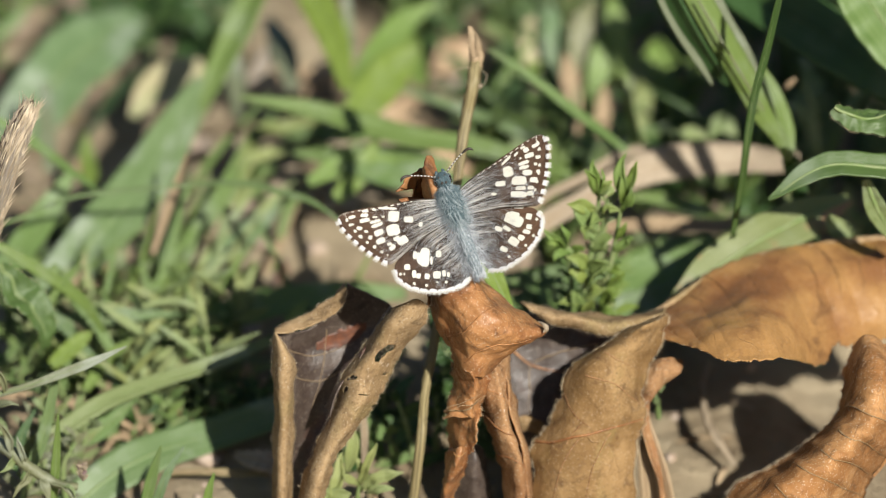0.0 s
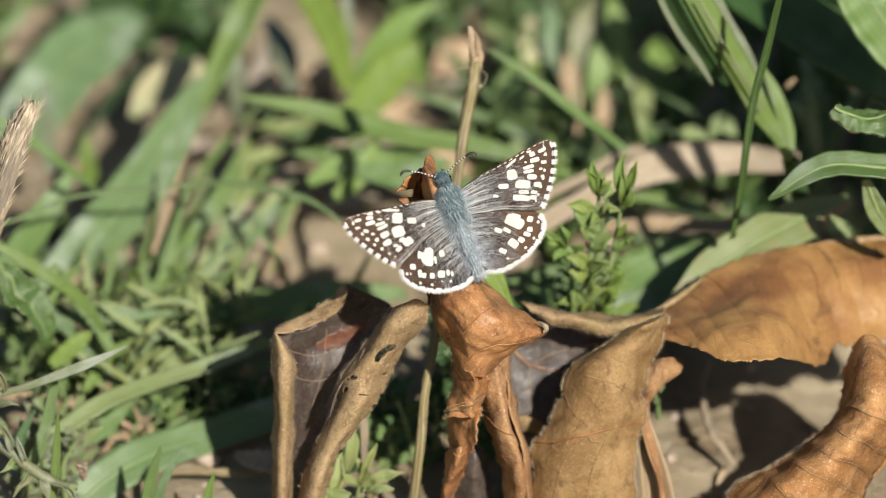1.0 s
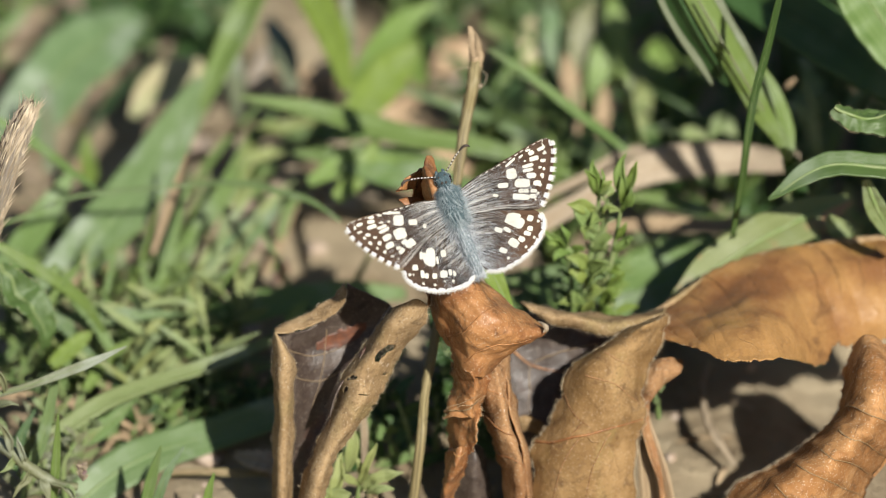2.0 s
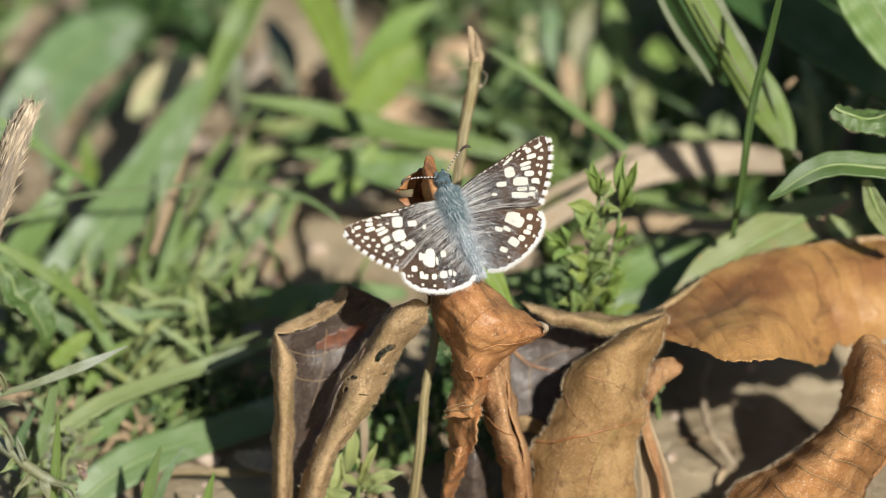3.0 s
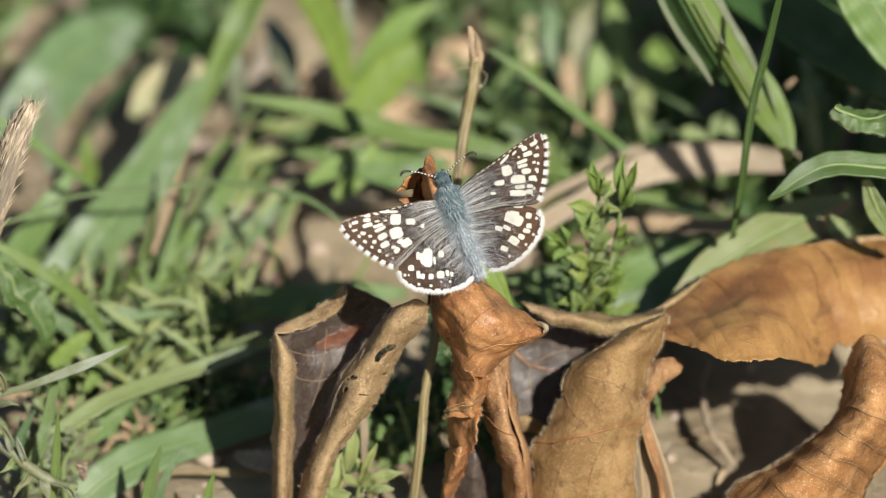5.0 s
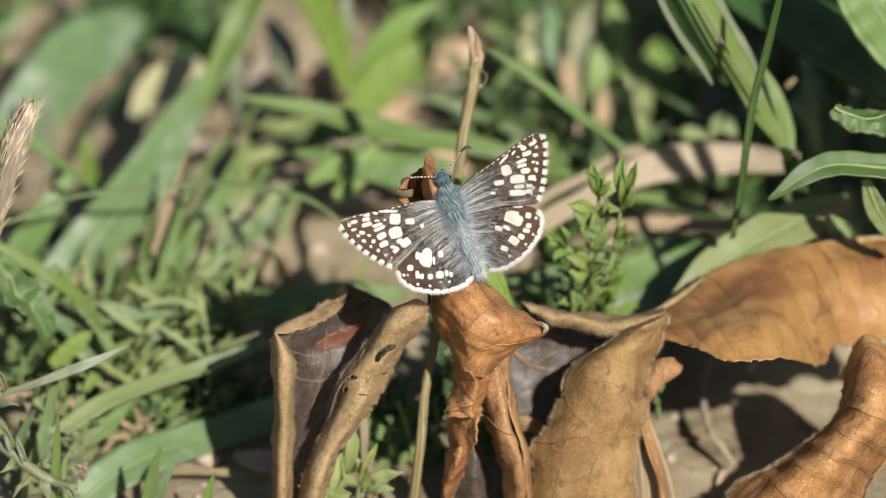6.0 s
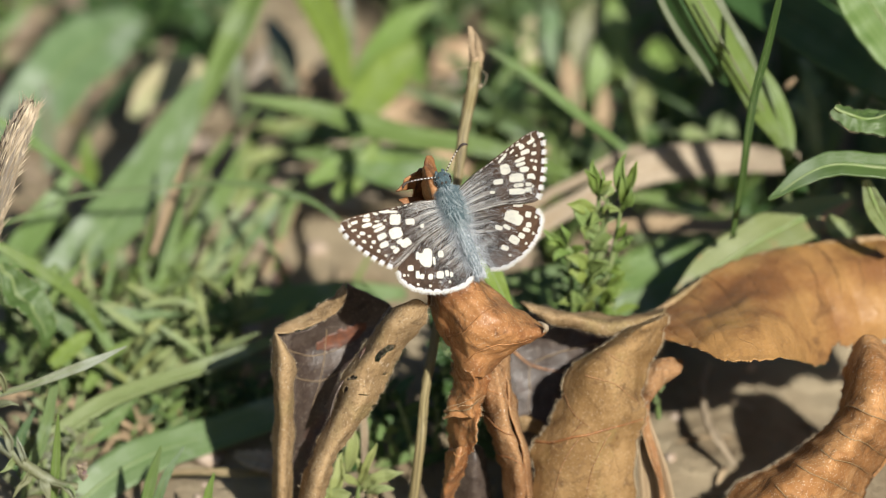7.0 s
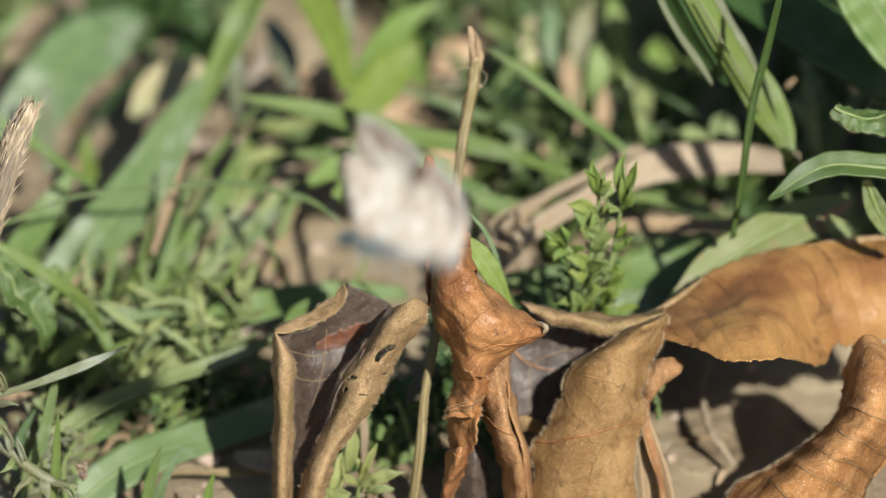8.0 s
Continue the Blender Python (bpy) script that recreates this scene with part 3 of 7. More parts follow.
def curled_leaf():
    """The dark leaf with both long edges rolled forward."""
    t = thing("dead_leaf", (-22.3, -5.0, -2.4), "dark dead leaf with tan rolled edges, hanging upright", "dead leaf")
    face = sheet([
        [(-24.9, -3.1, 31.9), (-19.9, -0.5, 30.5), (-15.3, 1.5, 32.8), (-14.1, 2.9, 36.4)],
        [(-23.9, -3.8, 30.0), (-19.9, 0.0, 27.3), (-14.3, 2.5, 28.0), (-7.7, 4.1, 32.1)],
        [(-23.2, -5.5, 27.1), (-19.7, -1.7, 23.8), (-15.0, 0.7, 24.4), (-10.1, 1.4, 27.8)],
        [(-23.1, -6.8, 21.0), (-20.4, -3.9, 18.9), (-17.4, -1.7, 18.5), (-14.0, -1.2, 20.6)],
        [(-23.4, -8.2, 14.2), (-21.9, -5.2, 12.3), (-19.9, -4.1, 12.1), (-17.7, -3.9, 13.5)],
        [(-23.8, -10.9, 1.3), (-23.0, -9.9, 0.6), (-22.2, -8.9, 0.0), (-21.3, -8.8, 0.5)],
    ], 70, 44, 0.7, 8, 2, 0, 0, 0.2, 9.0, 0.4)
    part("blade", face, M_DARK, t)
    out = normals(face)[9:21, 17:37]
    patch = face[9:21, 17:37] - 0.18 * out * np.sign(out[..., 1:2])
    q = np.hypot(*np.meshgrid((np.arange(20) - 9.5) / 9.5, (np.arange(12) - 5.5) / 5.0))
    part("stain", patch, M_STAIN, t, "reddish stain", 0.04, keep=q < 0.92 + 0.06 * np.sin(np.arange(20) * 1.7)[None])
    for s, e, r in (((0.22, 0.1), (0.30, 0.72), 0.10), ((0.42, 0.12), (0.45, 0.8), 0.10), ((0.1, 0.5), (0.6, 0.45), 0.09)):
        part("vein", vein(face, s, e, r, 0.02), M_STRAW, t, "pale vein", 0, True)
    fold = sheet([
        [(-25.0, -1.9, 31.9), (-24.9, -3.4, 32.4), (-24.7, -4.7, 32.6)],
        [(-21.4, -0.3, 32.4), (-21.1, -1.5, 32.3), (-20.8, -3.1, 32.0)],
        [(-18.5, 0.7, 33.7), (-18.1, -0.5, 33.4), (-17.8, -1.9, 33.0)],
        [(-16.1, 1.5, 35.2), (-15.6, 0.5, 35.0), (-15.1, -0.7, 34.6)],
        [(-14.5, 2.1, 36.9), (-14.3, 1.3, 36.9), (-13.9, 0.5, 36.8)],
    ], 30, 12, 0.4, 4, 5, 0.5)
    part("folded_edge", fold, M_TAN, t, "tan downy folded top edge")
    left = sheet([
        [(-24.9, -5.4, 33.0), (-24.7, -6.4, 33.5), (-24.5, -6.5, 33.3), (-24.4, -5.5, 32.4)],
        [(-24.8, -5.8, 31.0), (-24.2, -7.8, 32.3), (-23.5, -7.8, 32.2), (-23.1, -5.9, 30.4)],
        [(-24.8, -6.4, 28.1), (-23.8, -9.3, 30.3), (-22.5, -9.3, 30.3), (-21.7, -6.4, 28.0)],
        [(-24.9, -7.2, 24.2), (-24.0, -10.2, 26.0), (-22.7, -10.2, 26.0), (-21.9, -7.3, 24.1)],
        [(-24.8, -8.3, 19.1), (-23.9, -11.2, 20.8), (-22.9, -11.2, 20.8), (-22.1, -8.4, 18.9)],
        [(-24.9, -9.6, 13.0), (-24.1, -12.5, 14.9), (-23.1, -12.5, 14.9), (-22.3, -9.6, 13.0)],
        [(-25.4, -11.8, 1.9), (-24.7, -14.8, 3.8), (-23.5, -14.8, 3.8), (-22.6, -11.8, 1.9)],
    ], 70, 22, 0.22, 7, 8, 0.3, 0, 0.04, 5.0, 1.3)
    part("rolled_edge", left, M_TAN, t, "tan downy rolled edge")
    right = sheet([
        [(-7.5, -6.9, 38.1), (-6.1, -10.4, 40.8), (-4.0, -10.9, 41.9), (-2.2, -8.6, 39.5)],
        [(-9.6, -6.2, 34.5), (-7.8, -11.1, 38.0), (-4.8, -11.3, 38.7), (-2.7, -8.1, 36.2)],
        [(-12.0, -6.0, 30.1), (-10.1, -10.5, 33.4), (-7.5, -10.9, 34.0), (-5.7, -5.9, 30.8)],
        [(-14.7, -7.8, 27.1), (-12.7, -11.7, 29.9), (-10.0, -12.1, 30.1), (-7.7, -7.7, 27.2)],
        [(-15.4, -8.5, 23.5), (-13.7, -12.9, 26.3), (-11.3, -13.4, 26.6), (-9.5, -9.5, 24.4)],
        [(-16.7, -10.1, 21.1), (-15.2, -13.6, 23.1), (-12.9, -14.1, 23.4), (-11.5, -10.1, 21.5)],
        [(-18.4, -11.0, 16.9), (-17.2, -14.5, 18.8), (-15.5, -15.0, 19.1), (-14.3, -10.9, 17.4)],
        [(-20.3, -11.8, 12.5), (-19.1, -15.4, 14.5), (-17.6, -15.9, 14.8), (-16.3, -11.8, 12.9)],
        [(-22.7, -13.8, 3.2), (-21.5, -16.9, 5.1), (-19.8, -17.3, 5.4), (-18.2, -13.7, 3.6)],
    ], 170, 60, 0.42, 7, 13, 0.4, 0, 0.09, 7, 0.5)
    keep = torn(right, ((0.285, 0.60, 0.034, 0.085), (0.262, 0.70, 0.02, 0.07), (0.395, 0.30, 0.012, 0.15), (0.455, 0.2, 0.02, 0.06), (0.37, 0.86, 0.008, 0.05), (0.48, 0.62, 0.005, 0.09)), 3)
    part("rolled_edge", right, M_TAN, t, "tan downy rolled edge with small torn holes", keep=keep)
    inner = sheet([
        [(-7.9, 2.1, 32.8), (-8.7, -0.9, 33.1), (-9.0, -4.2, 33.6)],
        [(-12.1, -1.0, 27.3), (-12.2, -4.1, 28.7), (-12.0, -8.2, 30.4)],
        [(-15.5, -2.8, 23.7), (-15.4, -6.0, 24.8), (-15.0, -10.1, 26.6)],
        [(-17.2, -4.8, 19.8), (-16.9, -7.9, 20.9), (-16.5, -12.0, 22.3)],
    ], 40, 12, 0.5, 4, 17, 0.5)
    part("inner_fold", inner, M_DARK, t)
    fuzz_edge(left, t, 2200, 1, 0.5)
    fuzz_edge(right, t, 3400, 2, 0.55)
    fuzz_skin(left, t, 1100, 4, 0.3)
    fuzz_skin(right, t, 2400, 5, 0.32)
    fuzz_edge(fold, t, 600, 3, 0.4)
    return t


def hanging_leaf():
    """The broad tan leaf that hangs with its tip turned up."""
    t = thing("dead_leaf", (20.6, -11.0, 1.4), "broad tan downy dead leaf hanging point up", "dead leaf")
    face = sheet([
        [(32.5, 2.0, 32.3), (32.8, 1.0, 32.8), (33.1, 1.0, 32.7), (33.3, 2.0, 32.1)],
        [(27.0, 0.6, 30.1), (29.0, -4.3, 33.5), (31.0, -4.2, 34.1), (32.7, -0.2, 31.5)],
        [(24.5, -0.9, 28.4), (26.6, -4.3, 30.7), (29.6, -4.2, 31.2), (31.9, -0.8, 28.8)],
        [(19.2, -1.5, 25.1), (22.1, -6.5, 28.1), (26.9, -6.5, 28.2), (30.4, -1.5, 25.1)],
        [(17.7, -3.5, 21.1), (20.9, -7.9, 24.1), (25.6, -8.4, 24.8), (29.1, -3.4, 21.4)],
        [(15.5, -5.4, 17.5), (19.3, -9.4, 19.9), (25.1, -9.8, 20.8), (29.5, -5.3, 18.0)],
        [(12.9, -7.2, 14.3), (17.6, -10.7, 16.4), (24.0, -10.6, 17.0), (28.6, -7.1, 14.8)],
        [(13.0, -8.1, 9.7), (17.7, -12.1, 12.1), (23.6, -12.1, 12.4), (28.6, -9.0, 10.7)],
        [(13.4, -10.0, 0.3), (17.7, -13.5, 2.5), (23.2, -13.5, 2.5), (28.0, -11.0, 1.4)],
    ], 90, 56, 0.7, 9, 19, 0.6, 0, 0.2, 10.0, 0.7)
    part("blade", face, M_OLIVE, t)
    part("midrib", vein(face, (0.72, 0.02), (0.62, 0.98), 0.24, 0.03), M_RUST, t, "raised orange midrib", 0, True)
    for s, e, r, w in (((0.42, 0.3), (0.56, 0.95), 0.14, -0.02), ((0.5, 0.05), (0.66, 0.5), 0.11, 0.0), ((0.74, 0.35), (0.62, 0.42), 0.1, 0.0), ((0.72, 0.45), (0.98, 0.2), 0.13, 0.0), ((0.7, 0.7), (0.98, 0.5), 0.12, 0.0), ((0.3, 0.2), (0.4, 0.8), 0.1, 0.0)):
        part("vein", vein(face, s, e, r * 0.8, w), M_DUSTY, t, "", 0, True)
    fuzz_edge(face, t, 4200, 11, 0.55)
    fuzz_skin(face, t, 2400, 12, 0.28)
    return t


def rear_leaf():
    """The dark leaf behind, with its tan edge turned over."""
    t = thing("dead_leaf", (14.0, 1.2, 0.4), "dark brown dead leaf with a tan turned-over edge", "dead leaf")
    face = sheet([
        [(12.3, 12.0, 26.9), (17.0, 11.9, 25.0), (25.0, 11.5, 22.9), (28.4, 11.5, 22.9)],
        [(10.2, 10.1, 21.7), (14.9, 9.9, 20.8), (20.8, 9.7, 20.0), (25.8, 9.6, 19.1)],
        [(9.6, 7.8, 16.2), (13.2, 7.7, 15.3), (17.4, 7.5, 14.4), (21.6, 7.3, 13.5)],
        [(9.5, 5.4, 9.8), (12.3, 4.3, 9.7), (15.2, 4.2, 9.3), (18.2, 4.0, 8.6)],
        [(9.5, 2.1, -1.1), (12.3, 0.1, 0.1), (15.2, 0.1, 0.1), (18.3, 0.1, 0.1)],
    ], 50, 40, 0.9, 8, 23, 0, 0, 0.2, 9, 0.3)
    part("blade", face, M_DARK, t)
    edge = sheet([
        [(11.7, 8.0, 30.3), (12.1, 6.0, 31.0), (12.6, 5.0, 30.8)],
        [(15.2, 9.0, 28.7), (15.6, 4.0, 30.6), (16.4, 3.7, 29.0)],
        [(20.7, 9.0, 28.0), (20.6, 2.9, 30.4), (21.1, 2.5, 28.5)],
        [(25.7, 9.0, 27.1), (25.6, 2.8, 29.7), (25.3, 2.4, 28.0)],
        [(29.9, 9.0, 27.6), (29.4, 3.9, 29.9), (28.6, 2.6, 28.7)],
        [(33.1, 8.0, 29.2), (32.8, 5.0, 30.4), (32.5, 4.0, 30.2)],
    ], 60, 14, 0.4, 4, 29, 0.5)
    part("turned_edge", edge, M_TAN, t, "tan downy turned-over edge")
    part("midrib", vein(face, (0.3, 0.05), (0.36, 0.7), 0.2, 0.03), M_RUST, t, "orange midrib", 0, True)
    part("vein", vein(face, (0.34, 0.25), (0.66, 0.4), 0.1), M_STRAW, t, "pale side vein", 0, True)
    part("vein", vein(face, (0.33, 0.3), (0.12, 0.75), 0.1), M_STRAW, t, "pale side vein", 0, True)
    scrap = sheet([
        [(10.0, 3.7, 12.6), (12.3, 2.8, 13.7), (14.8, 3.7, 12.2)],
        [(10.3, 3.5, 11.5), (12.6, 2.5, 12.3), (15.2, 3.4, 10.8)],
        [(11.1, 3.3, 10.6), (13.0, 2.3, 11.1), (14.5, 3.2, 9.9)],
    ], 14, 12, 0.3, 3, 33)
    part("lower_scrap", scrap, M_TAN, t, "yellowish scrap at the blade's foot")
    fuzz_edge(edge, t, 1500, 13, 0.45)
    return t


def arched_leaf():
    """The long golden-brown leaf that arches over the soil."""
    t = thing("dead_leaf", (33.3, 6.0, 21.2), "long golden-brown dead leaf with a toothed edge, arching over soil", "dead leaf")
    face = sheet([
        [(30.8, 11.0, 26.1), (30.9, 7.0, 27.3), (31.1, 3.0, 27.9), (31.2, 1.0, 28.3)],
        [(34.8, 14.0, 27.2), (35.2, 7.0, 28.4), (35.7, 1.0, 29.1), (36.1, -3.0, 29.3)],
        [(40.4, 18.0, 29.0), (41.0, 9.0, 29.6), (41.6, -3.0, 31.8), (42.0, -10.0, 31.3)],
        [(47.2, 22.0, 29.9), (47.6, 12.0, 30.4), (48.0, -0.0, 31.4), (48.3, -9.0, 30.6)],
        [(54.1, 25.0, 29.7), (54.8, 17.0, 28.4), (55.5, 9.0, 25.9), (56.1, 4.0, 22.4)],
        [(61.0, 27.0, 29.6), (61.2, 20.0, 28.0), (61.9, 14.0, 24.3), (62.6, 12.0, 19.4)],
        [(67.8, 28.0, 29.5), (68.2, 21.0, 28.1), (68.7, 15.0, 24.7), (69.1, 13.0, 19.8)],
        [(74.7, 28.0, 28.3), (74.9, 22.0, 26.5), (75.2, 16.0, 24.1), (75.6, 14.0, 19.4)],
    ], 220, 90, 0.9, 11, 37, 0.6, 26, 0.16, 11.0, -0.6)
    v, u = np.meshgrid(np.linspace(0, 1, 220), np.linspace(0, 1, 90), indexing="ij")
    quilt = np.abs(np.sin((v - 0.13 * u) * math.pi * 11)) ** 0.7 * np.sin(np.clip(u * 1.05, 0, 1) * math.pi) ** 0.5
    face = face + np.array((0, -0.2, 0.34)) * quilt[..., None]
    keep = torn(face, ((0.655, 1.0, 0.05, 0.15), (0.83, 1.02, 0.055, 0.12)), 5)
    part("blade", face, M_GOLD, t, keep=keep)
    for i in range(10):
        v = 0.1 + 0.085 * i
        part("vein", vein(face, (v, 0.03), (v + 0.06 - 0.002 * i, 0.5), 0.075, 0.02), M_VEIN, t, "", 0, True)
    fuzz_skin(face, t, 700, 21, 0.22)
    fuzz_edge(face, t, 500, 22, 0.18, (-1,))
    rim = spline([(31.0, 11.0, 26.1), (34.8, 14.0, 27.2), (40.4, 18.0, 29.0), (47.2, 22.0, 29.9), (54.1, 25.0, 29.7), (61.0, 27.0, 29.6), (67.8, 28.0, 29.5), (74.7, 28.0, 28.3)], 60)
    part("midrib", tube(rim, [0.45, 0.6, 0.6, 0.6, 0.5], 60, 8, 3, 0.25), M_TAN, t, "pale woolly rib along the ridge", 0, True)
    rnd = random.Random(4)
    roots, ways = [], []
    for _ in range(1500):
        i = rnd.randrange(59)
        roots.append(rim[i] + (rim[i + 1] - rim[i]) * rnd.random())
        ways.append((rnd.gauss(0, 0.5), rnd.gauss(-0.3, 0.5), rnd.gauss(0.5, 0.6)))
    spikes("down", roots, ways, [rnd.uniform(0.4, 1.1) for _ in roots], 0.025, M_FUZZ, t, "woolly down along the ridge")
    back = sheet([
        [(31.0, 12.0, 25.3), (31.7, 20.0, 18.8), (32.3, 28.0, 12.1)],
        [(40.4, 18.0, 29.0), (41.0, 30.0, 18.9), (41.5, 40.0, 10.0)],
        [(54.1, 25.0, 29.7), (54.8, 36.0, 20.3), (55.4, 46.0, 11.5)],
        [(67.8, 28.0, 29.5), (68.7, 39.0, 20.6), (69.5, 50.0, 11.2)],
        [(74.7, 28.0, 28.3), (75.6, 39.0, 19.6), (76.6, 50.0, 10.2)],
    ], 40, 12, 0.8, 9, 39, 0.5)
    part("far_half", back, M_GOLD, t)
    return t


def rolled_leaf():
    """The orange leaf rolled to a thick scroll."""
    t = thing("dead_leaf", (51.2, -19.0, 6.4), "orange-brown dead leaf rolled to a thick scroll", "dead leaf")
    face = sheet([
        [(60.8, 0.3, 27.3), (62.0, -1.6, 30.0), (63.6, -1.6, 29.9), (65.4, 1.2, 26.8)],
        [(59.5, -2.6, 25.4), (61.5, -7.4, 29.6), (64.3, -8.4, 30.2), (67.3, -1.4, 25.7)],
        [(58.5, -5.7, 21.2), (61.0, -13.4, 27.6), (64.4, -14.3, 28.6), (68.5, -3.3, 21.9)],
        [(57.3, -8.3, 19.8), (60.0, -17.2, 25.5), (64.1, -18.5, 25.1), (68.2, -5.7, 16.1)],
        [(53.1, -11.1, 17.1), (56.1, -21.1, 23.0), (60.4, -21.4, 21.7), (64.9, -7.8, 11.3)],
        [(48.4, -12.8, 14.6), (51.6, -23.9, 20.7), (56.9, -24.3, 19.0), (62.4, -9.6, 8.1)],
        [(42.9, -14.4, 11.9), (46.7, -25.8, 17.2), (52.4, -26.9, 11.7), (59.3, -12.0, 0.5)],
        [(36.3, -17.0, 5.2), (40.9, -27.0, 9.0), (46.7, -27.0, 7.1), (54.2, -12.0, -4.4)],
    ], 110, 50, 0.7, 9, 41, 0.5, 0, 0.09, 7.0, -0.7)
    n = normals(face)
    v, u = np.meshgrid(np.linspace(0, 1, 110), np.linspace(0, 1, 50), indexing="ij")
    swell = (0.85 * np.abs(np.sin((v - 0.04 - 0.06 * u) * math.pi * 9.6)) * np.sin(u * math.pi) * np.clip((v - 0.25) * 6, 0, 1))[..., None]
    face = face - n * swell
    part("scroll", face, M_ORANGE, t)
    for v in (0.36, 0.48, 0.58, 0.68, 0.78):
        part("vein", vein(face, (v - 0.02, 0.03), (v + 0.05, 0.97), 0.12, 0.02), M_TAN, t, "", 0, True)
    fuzz_skin(face, t, 900, 16, 0.25)
    fuzz_edge(face, t, 4200, 15, 0.6, (0,))
    inside = sheet([
        [(62.4, 2.2, 27.0), (64.6, 3.2, 26.2), (66.6, 2.1, 26.3)],
        [(60.0, 0.7, 19.5), (64.4, 3.5, 16.8), (68.8, 0.5, 18.6)],
        [(57.4, -3.6, 15.2), (62.7, 0.0, 11.1), (68.0, -4.0, 13.5)],
        [(49.0, -8.0, 10.1), (55.1, -4.4, 5.9), (61.6, -8.8, 6.6)],
        [(37.3, -12.0, 1.5), (45.9, -8.0, -3.0), (54.3, -11.0, -5.5)],
    ], 40, 14, 0.5, 8, 43)
    part("inner_turn", inside, M_ORANGE, t)
    return t


def small_curl():
    """A small curled leaf on a twisted stalk."""
    t = thing("dead_leaf", (33.0, -5.0, -2.4), "small curled brown dead leaf on a ribbon-like stalk", "dead leaf")
    cap = sheet([
        [(31.3, 1.6, 23.9), (32.4, 0.7, 25.0), (34.0, 1.7, 24.6), (35.5, 2.5, 23.2)],
        [(29.5, 0.1, 22.4), (30.9, -0.2, 23.7), (32.9, -0.6, 24.2), (35.1, 0.2, 22.9)],
        [(28.8, -0.3, 20.1), (29.9, -1.4, 21.5), (31.3, -1.7, 21.9), (32.7, -0.2, 20.6)],
        [(29.2, -0.9, 17.3), (29.8, -1.8, 18.5), (30.3, -1.8, 18.6), (30.8, -0.6, 18.9)],
    ], 26, 20, 0.5, 4, 47, 0.5)
    part("blade", cap, M_DUSTY, t)
    strip = ribbon([(30.0, -1.6, 19.4), (29.8, -2.4, 15.5), (30.8, -4.3, 11.8), (32.1, -5.2, 7.4), (32.6, -7.0, -1.1)], [1.2, 1.6, 2.6, 3.2, 3.6], (0.5, -0.8, 0.3), 30, 9, 0.5, 40)
    part("stalk", strip, M_DUSTY, t, "brown papery stalk")
    strip = ribbon([(29.6, -0.0, 19.1), (29.9, -1.5, 15.9), (30.7, -3.0, 11.9), (31.7, -4.0, 7.6), (32.6, -5.0, 1.8)], [0.8, 1.8, 3.6, 5.0, 6.0], (-0.25, -0.9, 0.3), 30, 9, 0.35, -12)
    part("stalk", strip, M_STRAW, t, "pale papery stalk")
    return t


perch_leaf()
curled_leaf()
hanging_leaf()
rear_leaf()
arched_leaf()
rolled_leaf()
small_curl()


# ---- the dry stalk behind the butterfly ----
def dry_stalk():
    t = thing("dry_stalk", (-4.8, -9.0, 4.3), "upright straw-coloured dry stalk with a broken top", "plant stalk")
    line = [(-4.8, -9.0, 4.3), (-4.2, -9.0, 7.8), (-3.2, -7.5, 16.6), (-2.6, -2.0, 21.1), (-1.2, 4.0, 26.2), (0.5, 11.0, 35.8), (2.1, 17.0, 45.9), (2.9, 20.5, 50.7), (3.6, 23.2, 54.0), (4.4, 24.4, 58.1), (4.9, 27.1, 60.3)]
    part("shaft", tube(line, [0.8, 0.78, 0.72, 0.7, 0.7, 0.75, 0.88, 0.98, 1.0], 90, 18, 1, 0.22), M_STALK, t, "", 0, True)
    part("broken_top", tube([(4.9, 26.8, 59.9), (5.0, 27.8, 61.5), (4.7, 28.7, 62.9), (4.2, 29.4, 64.0), (3.9, 29.9, 65.0)], [1.02, 1.05, 0.9, 0.65, 0.25], 30, 12, 5, 0.45), M_STRAW, t, "grey splintered top", 0, True)
    for a, b, c in (((5.2, 26.6, 61.7), (5.2, 27.5, 63.3), (4.9, 28.5, 64.7)), ((4.5, 26.4, 61.4), (4.1, 27.5, 63.3), (3.8, 28.7, 65.1))):
        part("splinter", ribbon([a, b, c], [0.5, 0.6, 0.15], rows=10, cols=5), M_STRAW, t, "grey splinter")
    part("fibre", tube([(3.9, 25.7, 60.2), (2.7, 24.6, 60.7), (1.3, 23.2, 60.6)], [0.09, 0.08, 0.05], 12, 5), M_STRAWPALE, t, "thin pale fibre", 0, True)
    part("fibre", tube([(5.6, 25.5, 60.0), (6.5, 24.2, 59.9), (6.1, 22.3, 59.1)], [0.09, 0.08, 0.05], 12, 5), M_STRAWPALE, t, "thin pale fibre", 0, True)
    part("node", tube([(5.4, 24.1, 57.5), (5.5, 24.3, 58.0), (5.5, 24.5, 58.2)], [0.1, 0.45, 0.1], 10, 8), M_STRAWPALE, t, "pale bud scar", 0, True)
    return t


